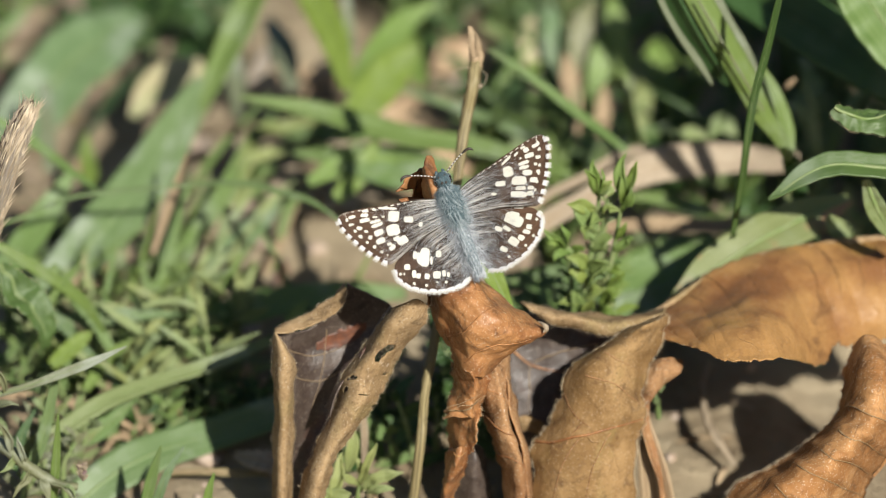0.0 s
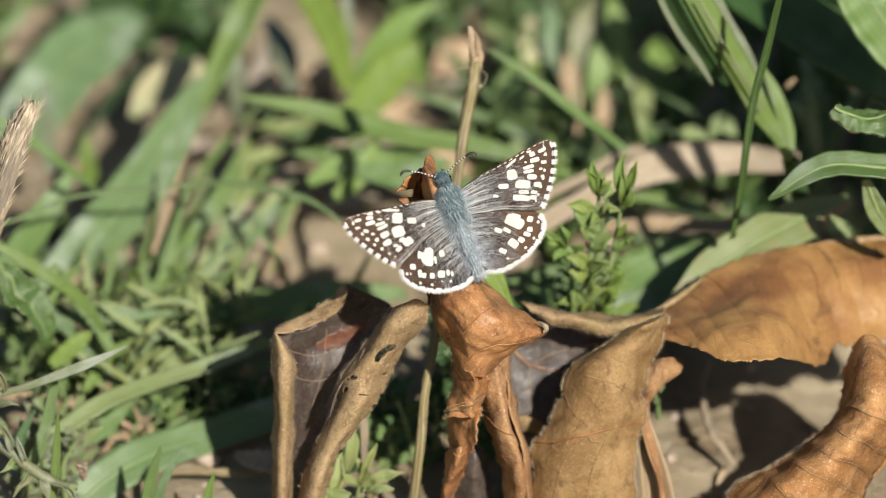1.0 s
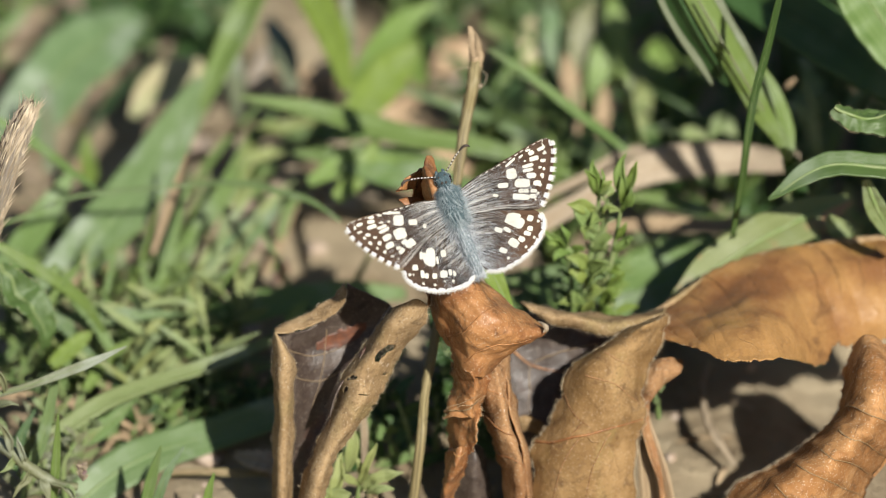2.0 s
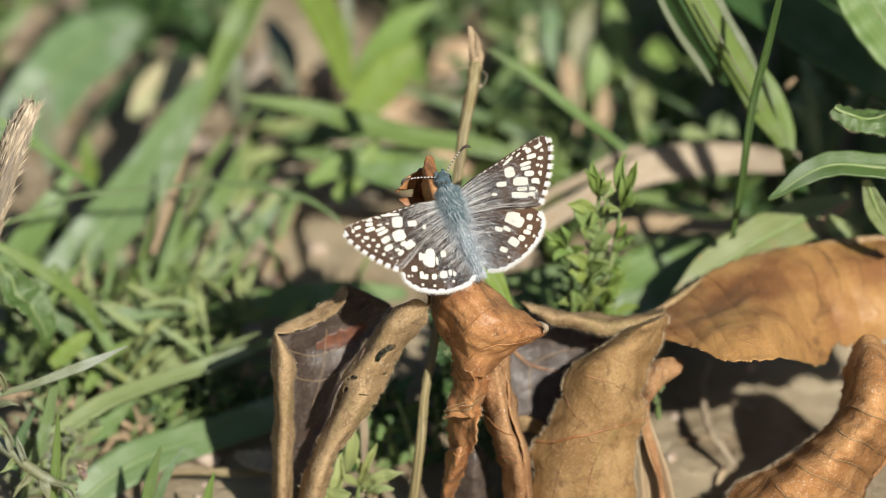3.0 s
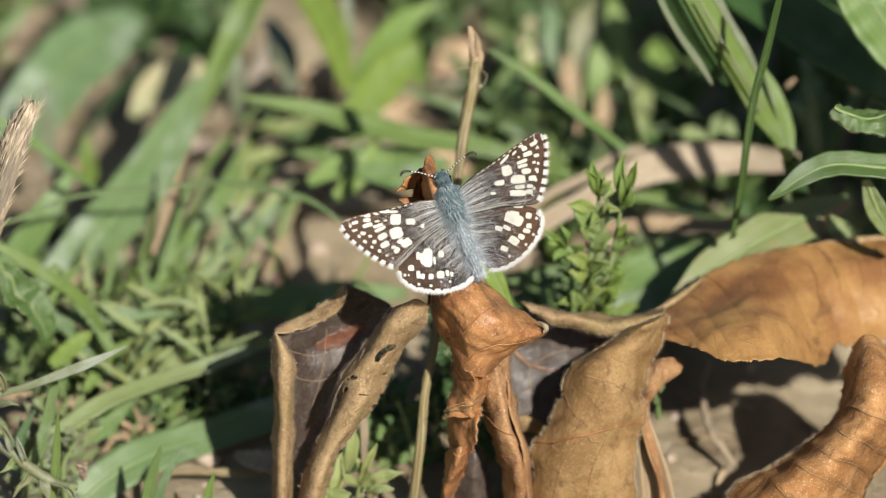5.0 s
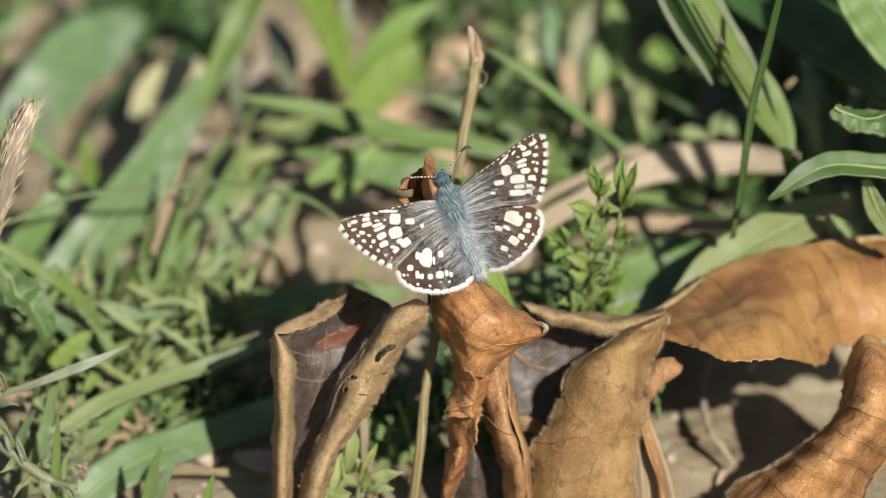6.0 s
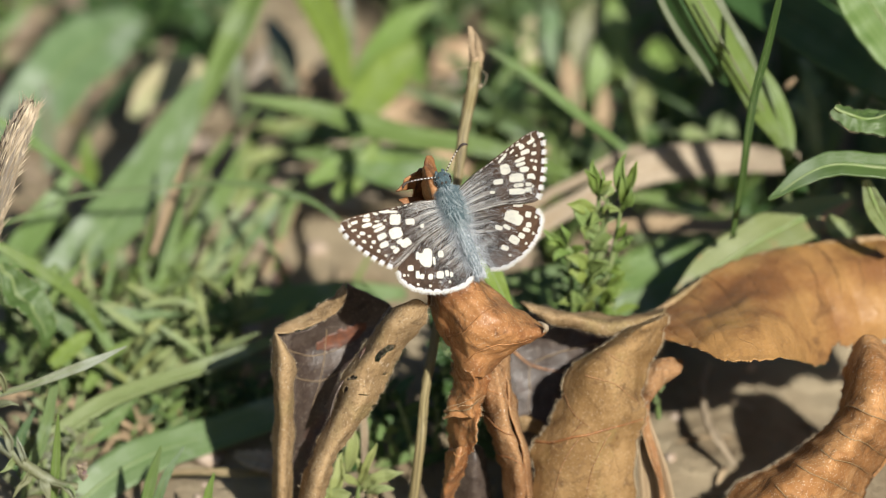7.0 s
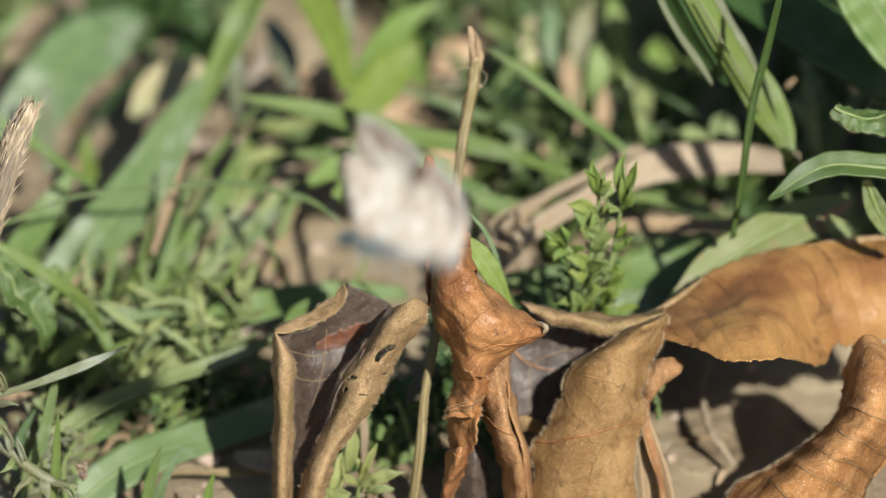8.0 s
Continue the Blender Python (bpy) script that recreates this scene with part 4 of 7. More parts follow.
def seed_head():
    """The dry frayed grass head at the side."""
    t = thing("dry_grass_head", (-67.5, 2.0, 44.9), "dry frayed tan grass head, pointing up", "grass head")
    core = tube([(-67.2, 2.0, 43.9), (-65.4, 1.0, 52.1), (-63.2, -0.0, 59.3), (-61.4, 0.0, 64.5), (-60.0, 0.0, 67.6), (-59.5, 0.0, 68.9)], [0.8, 1.0, 1.0, 0.8, 0.5, 0.2], 40, 14, 8, 0.2)
    part("core", core, M_DARK, t, "", 0, True)
    rnd = random.Random(8)
    axis = spline([(-67.2, 1.0, 44.5), (-65.4, 0.0, 52.7), (-63.2, -0.5, 59.6), (-61.4, -0.5, 64.8), (-59.3, -0.5, 69.3)], 60)
    for i in range(190):
        k = rnd.randrange(0, 44)
        n = rnd.randrange(12, 24)
        a = rnd.uniform(-1.3, 1.3)
        r = 1.65 * (1 - (k / 60) ** 2 * 0.6)
        off = np.array((math.sin(a) * r, -math.cos(a) * r, math.sin(a) * -0.5 * r))
        end = axis[min(59, k + n)] + off * (0.75 + rnd.uniform(-0.1, 0.5)) * (1 - 0.3 * (k > 30))
        line = [axis[k] + off * 0.95, axis[min(59, k + n // 2)] + off * 1.12, end]
        w = rnd.uniform(0.16, 0.62)
        line[2] = line[2] + np.array((rnd.gauss(0, 0.35), rnd.gauss(0, 0.3), 0))
        part("husk", ribbon(line, [w * 0.5, w, w * 0.7, 0.03], (math.sin(a) * 0.8, -1, 0.3), 12, 5, 0.6, rnd.uniform(-50, 50)), rnd.choice((M_STRAWGREY, M_STRAWGREY, M_FIBRE, M_DARK) if a < -0.2 else (M_STRAWGREY, M_STRAWPALE, M_FIBRE)), t, thick=0.08)
    roots, ways, lens = [], [], []
    for _ in range(700):
        k = rnd.randrange(0, 56)
        a = rnd.uniform(-1.5, 1.5)
        r = 1.75 * (1 - (k / 60) ** 2 * 0.65)
        up = axis[min(59, k + 4)] - axis[k]
        up = up / max(np.linalg.norm(up), 1e-6)
        roots.append(axis[k] + np.array((math.sin(a) * r, -math.cos(a) * r, math.sin(a) * -0.5 * r)))
        ways.append(up + np.array((math.sin(a) * rnd.uniform(0, 0.5), -0.25, rnd.gauss(0, 0.15))))
        lens.append(rnd.uniform(1.2, 4.2))
    spikes("fibre", roots, ways, lens, 0.075, M_FIBRE, t, "pale frayed fibres")
    for i in range(26):
        p = axis[rnd.randrange(34, 58)]
        tip = p + np.array((rnd.uniform(-0.9, 1.5), -0.6, rnd.uniform(1.2, 3.0)))
        part("bristle", tube([p, (p + tip) / 2 + (0.1, 0, 0.1), tip], [0.09, 0.07, 0.02], 8, 5), M_STRAWPALE, t, "", 0, True)
    return t


dry_stalk()
seed_head()


# ---- grass blades and broad leaves that stand out one by one ----
FACE = (0.1, -0.75, 0.65)


def grass(points, widths, material, label, facing=FACE, fold=0.22, twist=0.0, seed=0, name="wild_grass", category="grass", thick=0.2):
    g = ribbon(points, widths, facing, 34, 9, fold, twist, 0.06, seed)
    g = wobble(g, 16, 0.5, seed + 1)
    t = thing(name, g[0].mean(axis=0), label, category, "grass round the leaves" if name == "wild_grass" else "dead grass")
    part("blade", g, material, t, thick=thick)
    rib = g[::3, 4] - 0.25 * thick * normals(g)[::3, 4]
    part("midrib", tube(rib, [0.10 * max(widths) ** 0.5, 0.08, 0.04], 24, 5), M_STEM if name == "wild_grass" else M_STRAW, t, "", 0, True)
    return t


# blades between perch and dead grass; the first two darker green to paint shade
grass([(7.6, 37.0, 16.3), (14.4, 40.0, 15.8), (20.5, 42.0, 15.5), (26.1, 43.0, 15.5)], [2.4, 3.4, 3.2, 1.6], M_MID, "wide grass blade, shade put into its darker green", (0, -0.6, 0.8), 0.15, 0, 380)
grass([(10.0, 33.0, 15.1), (15.2, 36.0, 14.9), (21.2, 37.0, 14.8), (27.3, 38.0, 13.8)], [2.4, 3.6, 3.6, 1.6], M_MID, "wide grass blade, shade put into its darker green", (0, -0.6, 0.8), 0.15, 0, 381)
grass([(26.1, 43.0, 15.5), (31.8, 46.0, 15.9), (39.7, 48.0, 16.4), (47.6, 50.0, 15.6)], [2.0, 4.4, 4.6, 2.0], M_BLADE, "wide green grass blade lying in sun", (0, -0.6, 0.8), 0.12, 0, 382)
grass([(27.8, 62.0, 17.4), (33.1, 62.0, 17.2), (39.2, 60.0, 16.4), (43.5, 58.0, 16.3)], [0.6, 2.2, 2.4, 0.6], M_BLADE, "green grass blade under the dead grass", (0, -0.6, 0.8), 0.15, 0, 383)
# wide blades behind, on the side of the grass head
grass([(-63.1, 44.0, 8.1), (-55.5, 54.0, 12.4), (-48.6, 64.0, 16.1), (-42.9, 75.0, 20.8), (-38.6, 84.0, 26.4)], [5.5, 8.0, 8.4, 6.4, 1.5], M_BLUE, "wide bluish-green grass blade leaning over soil", seed=1)
grass([(-44.5, 66.0, 14.2), (-40.8, 76.0, 18.5), (-36.7, 84.0, 25.4), (-32.1, 92.0, 32.2), (-28.1, 98.0, 38.2)], [0.9, 1.6, 3.6, 5.6, 5.0], M_BLADE, "wide green grass blade standing upright", (-0.2, -0.8, 0.5), 0.3, 20, 2)
# deep green paints the unlit side of the fold
grass([(-42.9, 72.0, 13.8), (-39.6, 82.0, 17.4), (-37.4, 88.0, 23.2), (-36.3, 92.0, 27.2)], [0.6, 2.0, 2.4, 1.0], M_DEEP_SHADED, "narrow side of a folded grass blade, shade in its colour", (-0.8, -0.5, 0.3), 0.1, 0, 3)
grass([(-70.5, 40.0, 13.0), (-65.8, 50.0, 14.2), (-61.7, 58.0, 16.7), (-57.5, 64.0, 21.4)], [3, 4.6, 4.4, 1.2], M_BLADE, "green grass blade beside a wide one", seed=4)
grass([(-68.9, 34.0, 27.6), (-63.1, 38.0, 27.7), (-56.4, 42.0, 28.6), (-48.7, 44.0, 29.1), (-39.2, 46.0, 28.8), (-30.6, 46.0, 28.7), (-25.4, 44.0, 28.5), (-20.6, 42.0, 28.2), (-15.8, 38.0, 26.9)], [0.5, 0.7, 0.8, 0.7, 0.7, 1.4, 1.5, 1.2, 0.5], M_BLUE, "long thin grass blade bent in a low arch", (0, -0.3, 0.95), 0.3, 10, 5)
grass([(-31.6, 72.0, 29.8), (-21.5, 72.0, 27.6), (-11.8, 70.0, 25.9), (-3.9, 68.0, 24.9), (6.7, 66.0, 24.1), (19.8, 60.0, 22.6)], [0.8, 3.0, 4.0, 3.6, 3.0, 1.0], M_BLADE, "light green grass blade lying nearly level", (0, -0.5, 0.85), 0.2, 0, 6)
grass([(7.3, 62.0, 43.8), (14.4, 60.0, 39.4), (21.4, 56.0, 35.2), (27.8, 50.0, 32.4)], [0.4, 1.4, 1.6, 1.2], M_BLADE, "narrow green grass blade slanting down", seed=7)
grass([(-7.5, 92.0, 20.0), (1.4, 90.0, 18.2), (10.4, 86.0, 16.7), (25.5, 80.0, 13.2)], [0.6, 1.5, 1.6, 0.8], M_BLUE, "narrow pale green grass blade slanting down", seed=8)
grass([(43.4, 22.0, 32.9), (44.2, 21.0, 42.7), (45.7, 20.0, 55.8), (47.7, 20.0, 66.2), (48.9, 20.0, 72.8), (49.8, 20.0, 77.5)], [1.0, 1.2, 1.3, 1.2, 1.0, 0.8], M_DEEP_SHADED, "thin dark green grass blade standing upright", (0.5, -0.8, 0.3), 0.5, 20, 9)
grass([(27.7, 68.0, 35.6), (28.8, 68.0, 30.2), (30.3, 68.0, 22.3)][::-1], [1.5, 1.5, 0.3], M_BLADE, "short green grass blade, pointed", seed=10)
grass([(14.7, 34.0, 15.0), (23.0, 40.0, 14.5), (32.6, 44.0, 14.9), (41.5, 46.0, 16.0)], [4, 6.0, 6.8, 5], M_BLADE, "wide green grass blade lying flat", (0, -0.5, 0.85), 0.12, 0, 11)
grass([(22.0, 30.0, 11.9), (27.3, 34.0, 12.5), (33.4, 38.0, 13.2), (40.4, 42.0, 13.8)], [4, 6.0, 5, 2], M_BLUE, "wide bluish grass blade lying flat", (0, -0.5, 0.85), 0.12, 0, 12)
grass([(-38.1, 38.0, 8.1), (-33.4, 41.0, 8.2), (-28.2, 44.0, 8.5), (-22.2, 47.0, 8.2), (-14.4, 50.0, 7.4), (-5.6, 52.0, 6.0)], [2, 5.0, 5.0, 4.4, 2], M_BLADE, "wide green grass blade, half in shade", (0, -0.6, 0.8), 0.12, 0, 13)
grass([(-63.8, 4.0, 4.5), (-57.1, 8.0, 8.0), (-50.5, 12.0, 10.5), (-42.1, 18.0, 10.9), (-33.7, 22.0, 11.6), (-24.4, 28.0, 12.5)], [1.4, 2.6, 2.8, 2.4, 2.2, 1.4], M_HERB, "weathered grey-green grass blade, half in shade", (0, -0.6, 0.8), 0.15, 0, 14)
grass([(-56.3, 2.0, -2.6), (-48.7, 7.0, 1.3), (-41.2, 12.0, 2.5), (-32.8, 17.0, 2.3), (-24.4, 22.0, 3.0), (-15.9, 28.0, 3.0)], [5.4, 6.6, 6.2, 5.2, 5.0, 3], M_BLUE, "wide bluish-green grass blade lying over soil", (0, -0.65, 0.75), 0.12, 0, 15)
grass([(-66.1, -6.0, 22.8), (-60.2, -6.0, 24.5), (-52.7, -5.0, 27.0), (-46.4, -4.0, 29.9)], [0.9, 1.1, 1.4, 0.2], M_GREY, "pale pointed grass blade", seed=16)
grass([(-57.6, -10.0, 5.4), (-57.2, -10.0, 13.3), (-56.7, -9.0, 21.1)], [1.2, 1.4, 0.3], M_BLADE, "small upright grass blade", seed=17)
grass([(-44.4, -8.0, 3.7), (-43.2, -8.0, 9.1), (-41.5, -8.0, 15.0)], [1.4, 1.6, 0.3], M_BLADE, "small upright grass blade", seed=18)
grass([(-43.4, -6.0, 2.4), (-41.4, -6.0, 7.9), (-38.2, -5.0, 13.0)], [1.4, 1.3, 0.2], M_BLUE, "small leaning grass blade", seed=19)
grass([(-35.3, -10.0, 4.9), (-34.8, -10.0, 8.4), (-33.8, -10.0, 11.7)], [1.3, 1.2, 0.3], M_LIME, "small upright grass blade", seed=20)
grass([(-62.6, -2.0, 5.4), (-60.1, 0.0, 11.1), (-57.8, 2.0, 18.7), (-57.5, 2.0, 21.4)], [1.2, 1.9, 1.3, 0.3], M_BLUE, "upright bluish grass blade", seed=21)
grass([(-64.4, 0.0, 6.1), (-63.0, 2.0, 10.8), (-60.8, 4.0, 14.4)], [1.5, 1.6, 0.3], M_DEEP_SHADED, "upright dark grass blade", seed=22)
grass([(-55.1, 40.0, 6.5), (-47.3, 42.0, 6.8), (-39.6, 44.0, 6.6)], [1.6, 2.4, 1.6], M_BLUE, "short bluish grass blade lying down", seed=23)
grass([(-67.4, 24.0, 31.2), (-61.6, 24.0, 27.1), (-55.0, 26.0, 20.4), (-51.4, 28.0, 13.1)], [1.2, 2.0, 1.8, 0.6], M_BLADE, "green grass blade slanting down", seed=24)
grass([(-63.5, 20.0, 12.8), (-59.2, 24.0, 21.4), (-54.4, 26.0, 26.9)], [0.9, 1.2, 0.2], M_BLADE, "thin green grass blade", seed=25)
grass([(-68.6, 50.0, 38.2), (-62.6, 50.0, 33.7), (-57.7, 52.0, 28.1), (-53.5, 54.0, 23.0)], [1.2, 1.7, 1.3, 0.5], M_BLADE, "green grass blade slanting down", seed=26)
grass([(-39.5, 56.0, 28.4), (-42.2, 54.0, 21.0), (-45.0, 50.0, 14.2)], [0.4, 1.1, 0.8], M_STRAW, "tan dry grass blade standing up", name="dry_grass", category="dry grass", seed=27)
grass([(-27.8, 70.0, 10.9), (-33.9, 64.0, 8.2), (-40.0, 58.0, 4.5)], [0.5, 1.4, 1.0], M_BLUE, "slanting bluish grass blade over soil", seed=28)
grass([(-30.7, 78.0, 12.5), (-35.9, 72.0, 8.7), (-40.2, 64.0, 5.1), (-42.6, 56.0, 1.6)], [0.5, 1.4, 1.4, 1.0], M_BLADE, "slanting green grass blade", seed=29)
grass([(-36.8, 76.0, 13.6), (-41.1, 66.0, 8.0), (-45.2, 54.0, 2.8)], [0.4, 1.2, 1.0], M_BLADE, "slanting green grass blade", seed=30)
grass([(-57.1, 92.0, 12.8), (-56.8, 88.0, 10.9), (-55.8, 80.0, 9.3)], [0.4, 2.4, 2.6], M_LIME, "short green grass blade, pointed", seed=31)
grass([(-63.4, 96.0, 18.8), (-62.8, 88.0, 16.1), (-62.3, 80.0, 12.3)], [1.4, 2.4, 2.0], M_GREY, "pale upright grass blade", seed=32)
grass([(-34.1, 112.0, 16.3), (-33.2, 104.0, 14.5), (-32.9, 96.0, 12.7)], [2.6, 3.2, 1.0], M_GREY, "pale hanging grass blade", seed=33)
# slanting blades over the bare soil
for i, (pts, w, m) in enumerate((
        ([(-43.1, 58.0, 1.4), (-38.9, 66.0, 7.0), (-34.3, 73.0, 11.7), (-30.1, 80.0, 15.6)], 1.5, M_BLADE), ([(-46.4, 54.0, 2.0), (-43.4, 62.0, 8.3), (-40.3, 74.0, 13.9)], 1.1, M_DEEP_SHADED),
        ([(-34.7, 62.0, 0.9), (-30.5, 68.0, 5.7), (-26.4, 74.0, 8.4), (-23.4, 78.0, 11.2)], 1.5, M_BLUE), ([(-29.9, 60.0, 1.8), (-25.9, 68.0, 4.8), (-22.1, 78.0, 11.8)], 1.1, M_STRAW),
        ([(-39.4, 60.0, 2.8), (-34.8, 62.0, 6.1), (-31.3, 64.0, 7.6)], 0.8, M_GREY), ([(-40.0, 56.0, 1.6), (-36.7, 60.0, 5.4), (-33.0, 62.0, 7.1)], 0.7, M_GREY),
        ([(-36.4, 82.0, 3.8), (-32.1, 90.0, 7.7), (-26.6, 100.0, 12.3)], 2.3, M_BLUE), ([(-28.4, 96.0, 11.1), (-20.2, 94.0, 11.5), (-11.2, 90.0, 12.3)], 2.6, M_BLADE),
        ([(-48.3, 56.0, 3.2), (-45.9, 58.0, 7.6), (-44.7, 59.0, 9.2), (-50.7, 66.0, 11.5)], 0.8, M_HERB), ([(-51.7, 54.0, 2.0), (-50.7, 56.0, 5.7), (-49.5, 60.0, 9.5)], 0.9, M_BLADE),
        ([(-54.1, 52.0, 2.7), (-54.0, 55.0, 6.3), (-54.4, 58.0, 9.4)], 0.8, M_GREY), ([(-60.9, 36.0, 11.3), (-58.1, 38.0, 15.7), (-55.3, 40.0, 18.2)], 0.9, M_BLADE),
        ([(-48.1, 64.0, 9.2), (-46.0, 60.0, 7.2), (-44.0, 56.0, 4.5)], 1.0, M_BLADE), ([(-31.4, 66.0, 1.9), (-25.1, 58.0, 2.5), (-19.7, 52.0, 3.1)], 0.8, M_STRAWGREY))):
    dry = m in (M_STRAW, M_STRAWGREY)
    grass(pts, [w * 0.7, w, w, 0.15], m, "thin dead grass blade slanting over bare soil" if dry else "slanting narrow grass blade over bare soil", seed=240 + i, name="dry_grass" if dry else "wild_grass", category="dry grass" if dry else "grass")
# slim sunlit blades between the wide ones
for i, (pts, w, m) in enumerate((
        ([(-42.6, 58.0, 7.6), (-38.8, 64.0, 11.2), (-34.0, 72.0, 15.8), (-30.2, 80.0, 20.0)], 1.5, M_BLADE),
        ([(-37.2, 56.0, 8.7), (-33.8, 62.0, 11.4), (-30.4, 68.0, 14.0), (-27.0, 74.0, 15.7)], 1.3, M_PALEGREEN),
        ([(-46.2, 46.0, 5.4), (-43.2, 52.0, 11.0), (-40.7, 58.0, 16.7), (-39.5, 64.0, 21.4)], 1.2, M_BLADE),
        ([(-35.9, 52.0, 6.0), (-34.7, 56.0, 11.8), (-33.3, 60.0, 16.6), (-31.1, 64.0, 19.3)], 1.1, M_HERB),
        ([(-48.5, 50.0, 7.1), (-45.7, 54.0, 13.9), (-43.8, 60.0, 19.6)], 1.1, M_LIME),
        ([(-32.2, 66.0, 7.0), (-28.7, 70.0, 10.9), (-24.4, 74.0, 12.7), (-20.0, 78.0, 12.5)], 1.3, M_PALEGREEN),
        ([(-52.4, 40.0, 9.0), (-51.1, 44.0, 14.7), (-50.2, 48.0, 19.4)], 1.0, M_BLADE),
        ([(-55.0, 38.0, 6.1), (-54.3, 42.0, 11.8), (-55.1, 46.0, 17.5)], 1.2, M_PALEGREEN),
        ([(-41.4, 46.0, 5.4), (-37.9, 50.0, 9.2), (-33.6, 54.0, 11.4), (-30.2, 58.0, 11.6)], 1.0, M_PALEGREEN),
        ([(-49.3, 36.0, 5.3), (-47.2, 40.0, 9.0), (-42.9, 44.0, 12.7)], 1.1, M_BLADE),
        ([(-57.5, 34.0, 4.5), (-55.7, 36.0, 9.3), (-51.5, 40.0, 12.0)], 1.3, M_BLADE),
        ([(-25.2, 70.0, 7.8), (-23.5, 73.0, 10.7), (-20.4, 76.0, 11.5)], 1.4, M_BLADE),
        ([(-31.7, 84.0, 10.1), (-28.2, 86.0, 11.5), (-22.8, 88.0, 11.8), (-16.6, 90.0, 11.1)], 2.0, M_PALEGREEN),
        ([(-30.9, 88.0, 13.0), (-25.6, 92.0, 13.3), (-18.4, 94.0, 13.3)], 2.4, M_HERB),
        )):
    x, y, z = pts[0]
    foot = (x - 1.5, y - 2, ground_height(x - 1.5, y - 2) - 0.5)
    grass([foot] + pts, [0.6 * w, 0.9 * w, w, 0.8 * w, 0.1], m, "slim sunlit grass blade rising from the herbs", seed=330 + i)
# broad and curling blades across the herbs
for i, (pts, w, m) in enumerate((
        ([(-61.4, 30.0, 13.1), (-55.5, 32.0, 12.7), (-47.7, 33.0, 13.1), (-39.6, 34.0, 12.7)], 2.4, M_BLUE),
        ([(-42.9, 30.0, 10.9), (-39.9, 30.0, 12.4), (-37.3, 30.0, 14.9), (-37.1, 31.0, 17.3), (-39.4, 32.0, 17.7)], 1.2, M_PALEGREEN),
        ([(-45.9, 32.0, 15.2), (-42.5, 32.0, 16.2), (-39.0, 31.0, 16.5), (-36.6, 30.0, 14.9)], 1.1, M_PALEGREEN),
        ([(-46.8, 27.0, 6.7), (-45.5, 28.0, 10.1), (-43.7, 28.0, 12.6), (-41.6, 29.0, 12.5)], 1.2, M_HERB),
        ([(-44.2, 28.0, 8.1), (-40.8, 29.0, 10.0), (-37.3, 29.0, 11.0), (-34.8, 30.0, 10.9)], 1.0, M_PALEGREEN),
        ([(-59.6, 34.0, 21.5), (-55.5, 33.0, 15.1), (-52.0, 31.0, 10.3), (-49.0, 28.0, 5.6)], 1.9, M_BLADE),
        ([(-65.5, 30.0, 20.8), (-60.5, 31.0, 15.8), (-56.3, 30.0, 10.9), (-51.2, 28.0, 6.1)], 1.6, M_MID),
        ([(-54.6, 26.0, 4.2), (-51.5, 28.0, 8.1), (-47.6, 29.0, 11.5)], 1.8, M_LIME),
        ([(-59.6, 26.0, 8.3), (-56.2, 27.0, 11.2), (-53.6, 28.0, 13.1)], 2.6, M_LIME),
        ([(-35.6, 28.0, 8.1), (-33.5, 29.0, 10.0), (-32.1, 29.0, 12.5)], 1.2, M_PALEGREEN),
        )):
    grass(pts, [0.7 * w, w, w, 0.8 * w, 0.2], m, "curling sunlit grass blade lying across low herbs", (0.1, -0.8, 0.6), 0.25, 15, 360 + i)
# bright blades behind the butterfly
grass([(-16.2, 66.0, 20.6), (-8.3, 64.0, 20.1), (-1.2, 62.0, 20.7), (6.7, 58.0, 20.7)], [1.0, 3.6, 3.6, 1.0], M_BLADE, "green grass blade lying level behind the stalk", seed=274)
grass([(-23.4, 74.0, 18.8), (-16.3, 72.0, 19.3), (-7.4, 70.0, 20.6), (1.4, 67.0, 20.7)], [1.0, 3.0, 3.4, 1.0], M_BLADE, "green grass blade lying level behind the stalk", seed=275)
grass([(-28.4, 120.0, 17.8), (-25.9, 111.0, 16.8), (-24.3, 101.0, 15.1)], [1.6, 4.2, 2.0], M_GREY, "pale weathered blade in the far grass", seed=276)
grass([(-31.2, 104.0, 14.5), (-28.6, 110.0, 15.3), (-26.0, 118.0, 17.2)], [1.0, 2.6, 1.0], M_STRAWGREY, "grey dead grass blade behind the green one", name="dry_grass", category="dry grass", seed=277)
grass([(-20.8, 64.0, 18.8), (-15.2, 68.0, 19.9), (-8.3, 68.0, 19.1), (-3.9, 62.0, 18.7)], [1.5, 4.0, 3.6, 1.0], M_LIME, "bright green leaf arching in the grass", seed=270)
grass([(-16.5, 62.0, 17.2), (-13.0, 66.0, 19.7), (-10.2, 70.0, 23.4)], [2.0, 3.6, 1.0], M_LIME, "bright green broad blade in the grass", seed=271)
grass([(-25.8, 98.0, 6.2), (-28.4, 92.0, 5.6), (-29.8, 84.0, 4.9)], [0.6, 2.4, 1.6], M_BLADE, "short green blade over soil", seed=272)
grass([(-8.6, 124.0, 17.1), (-5.9, 116.0, 15.2), (-3.8, 106.0, 13.4)], [1.0, 4.0, 2.0], M_LIME, "bright green leaf in the far grass", seed=273)
grass([(-23.0, 110.0, 31.8), (-19.7, 102.0, 28.9), (-16.9, 94.0, 26.1), (-14.8, 86.0, 23.3)], [5.0, 5.4, 4.4, 2.0], M_LIME, "bright green broad grass blade in sun", seed=34)
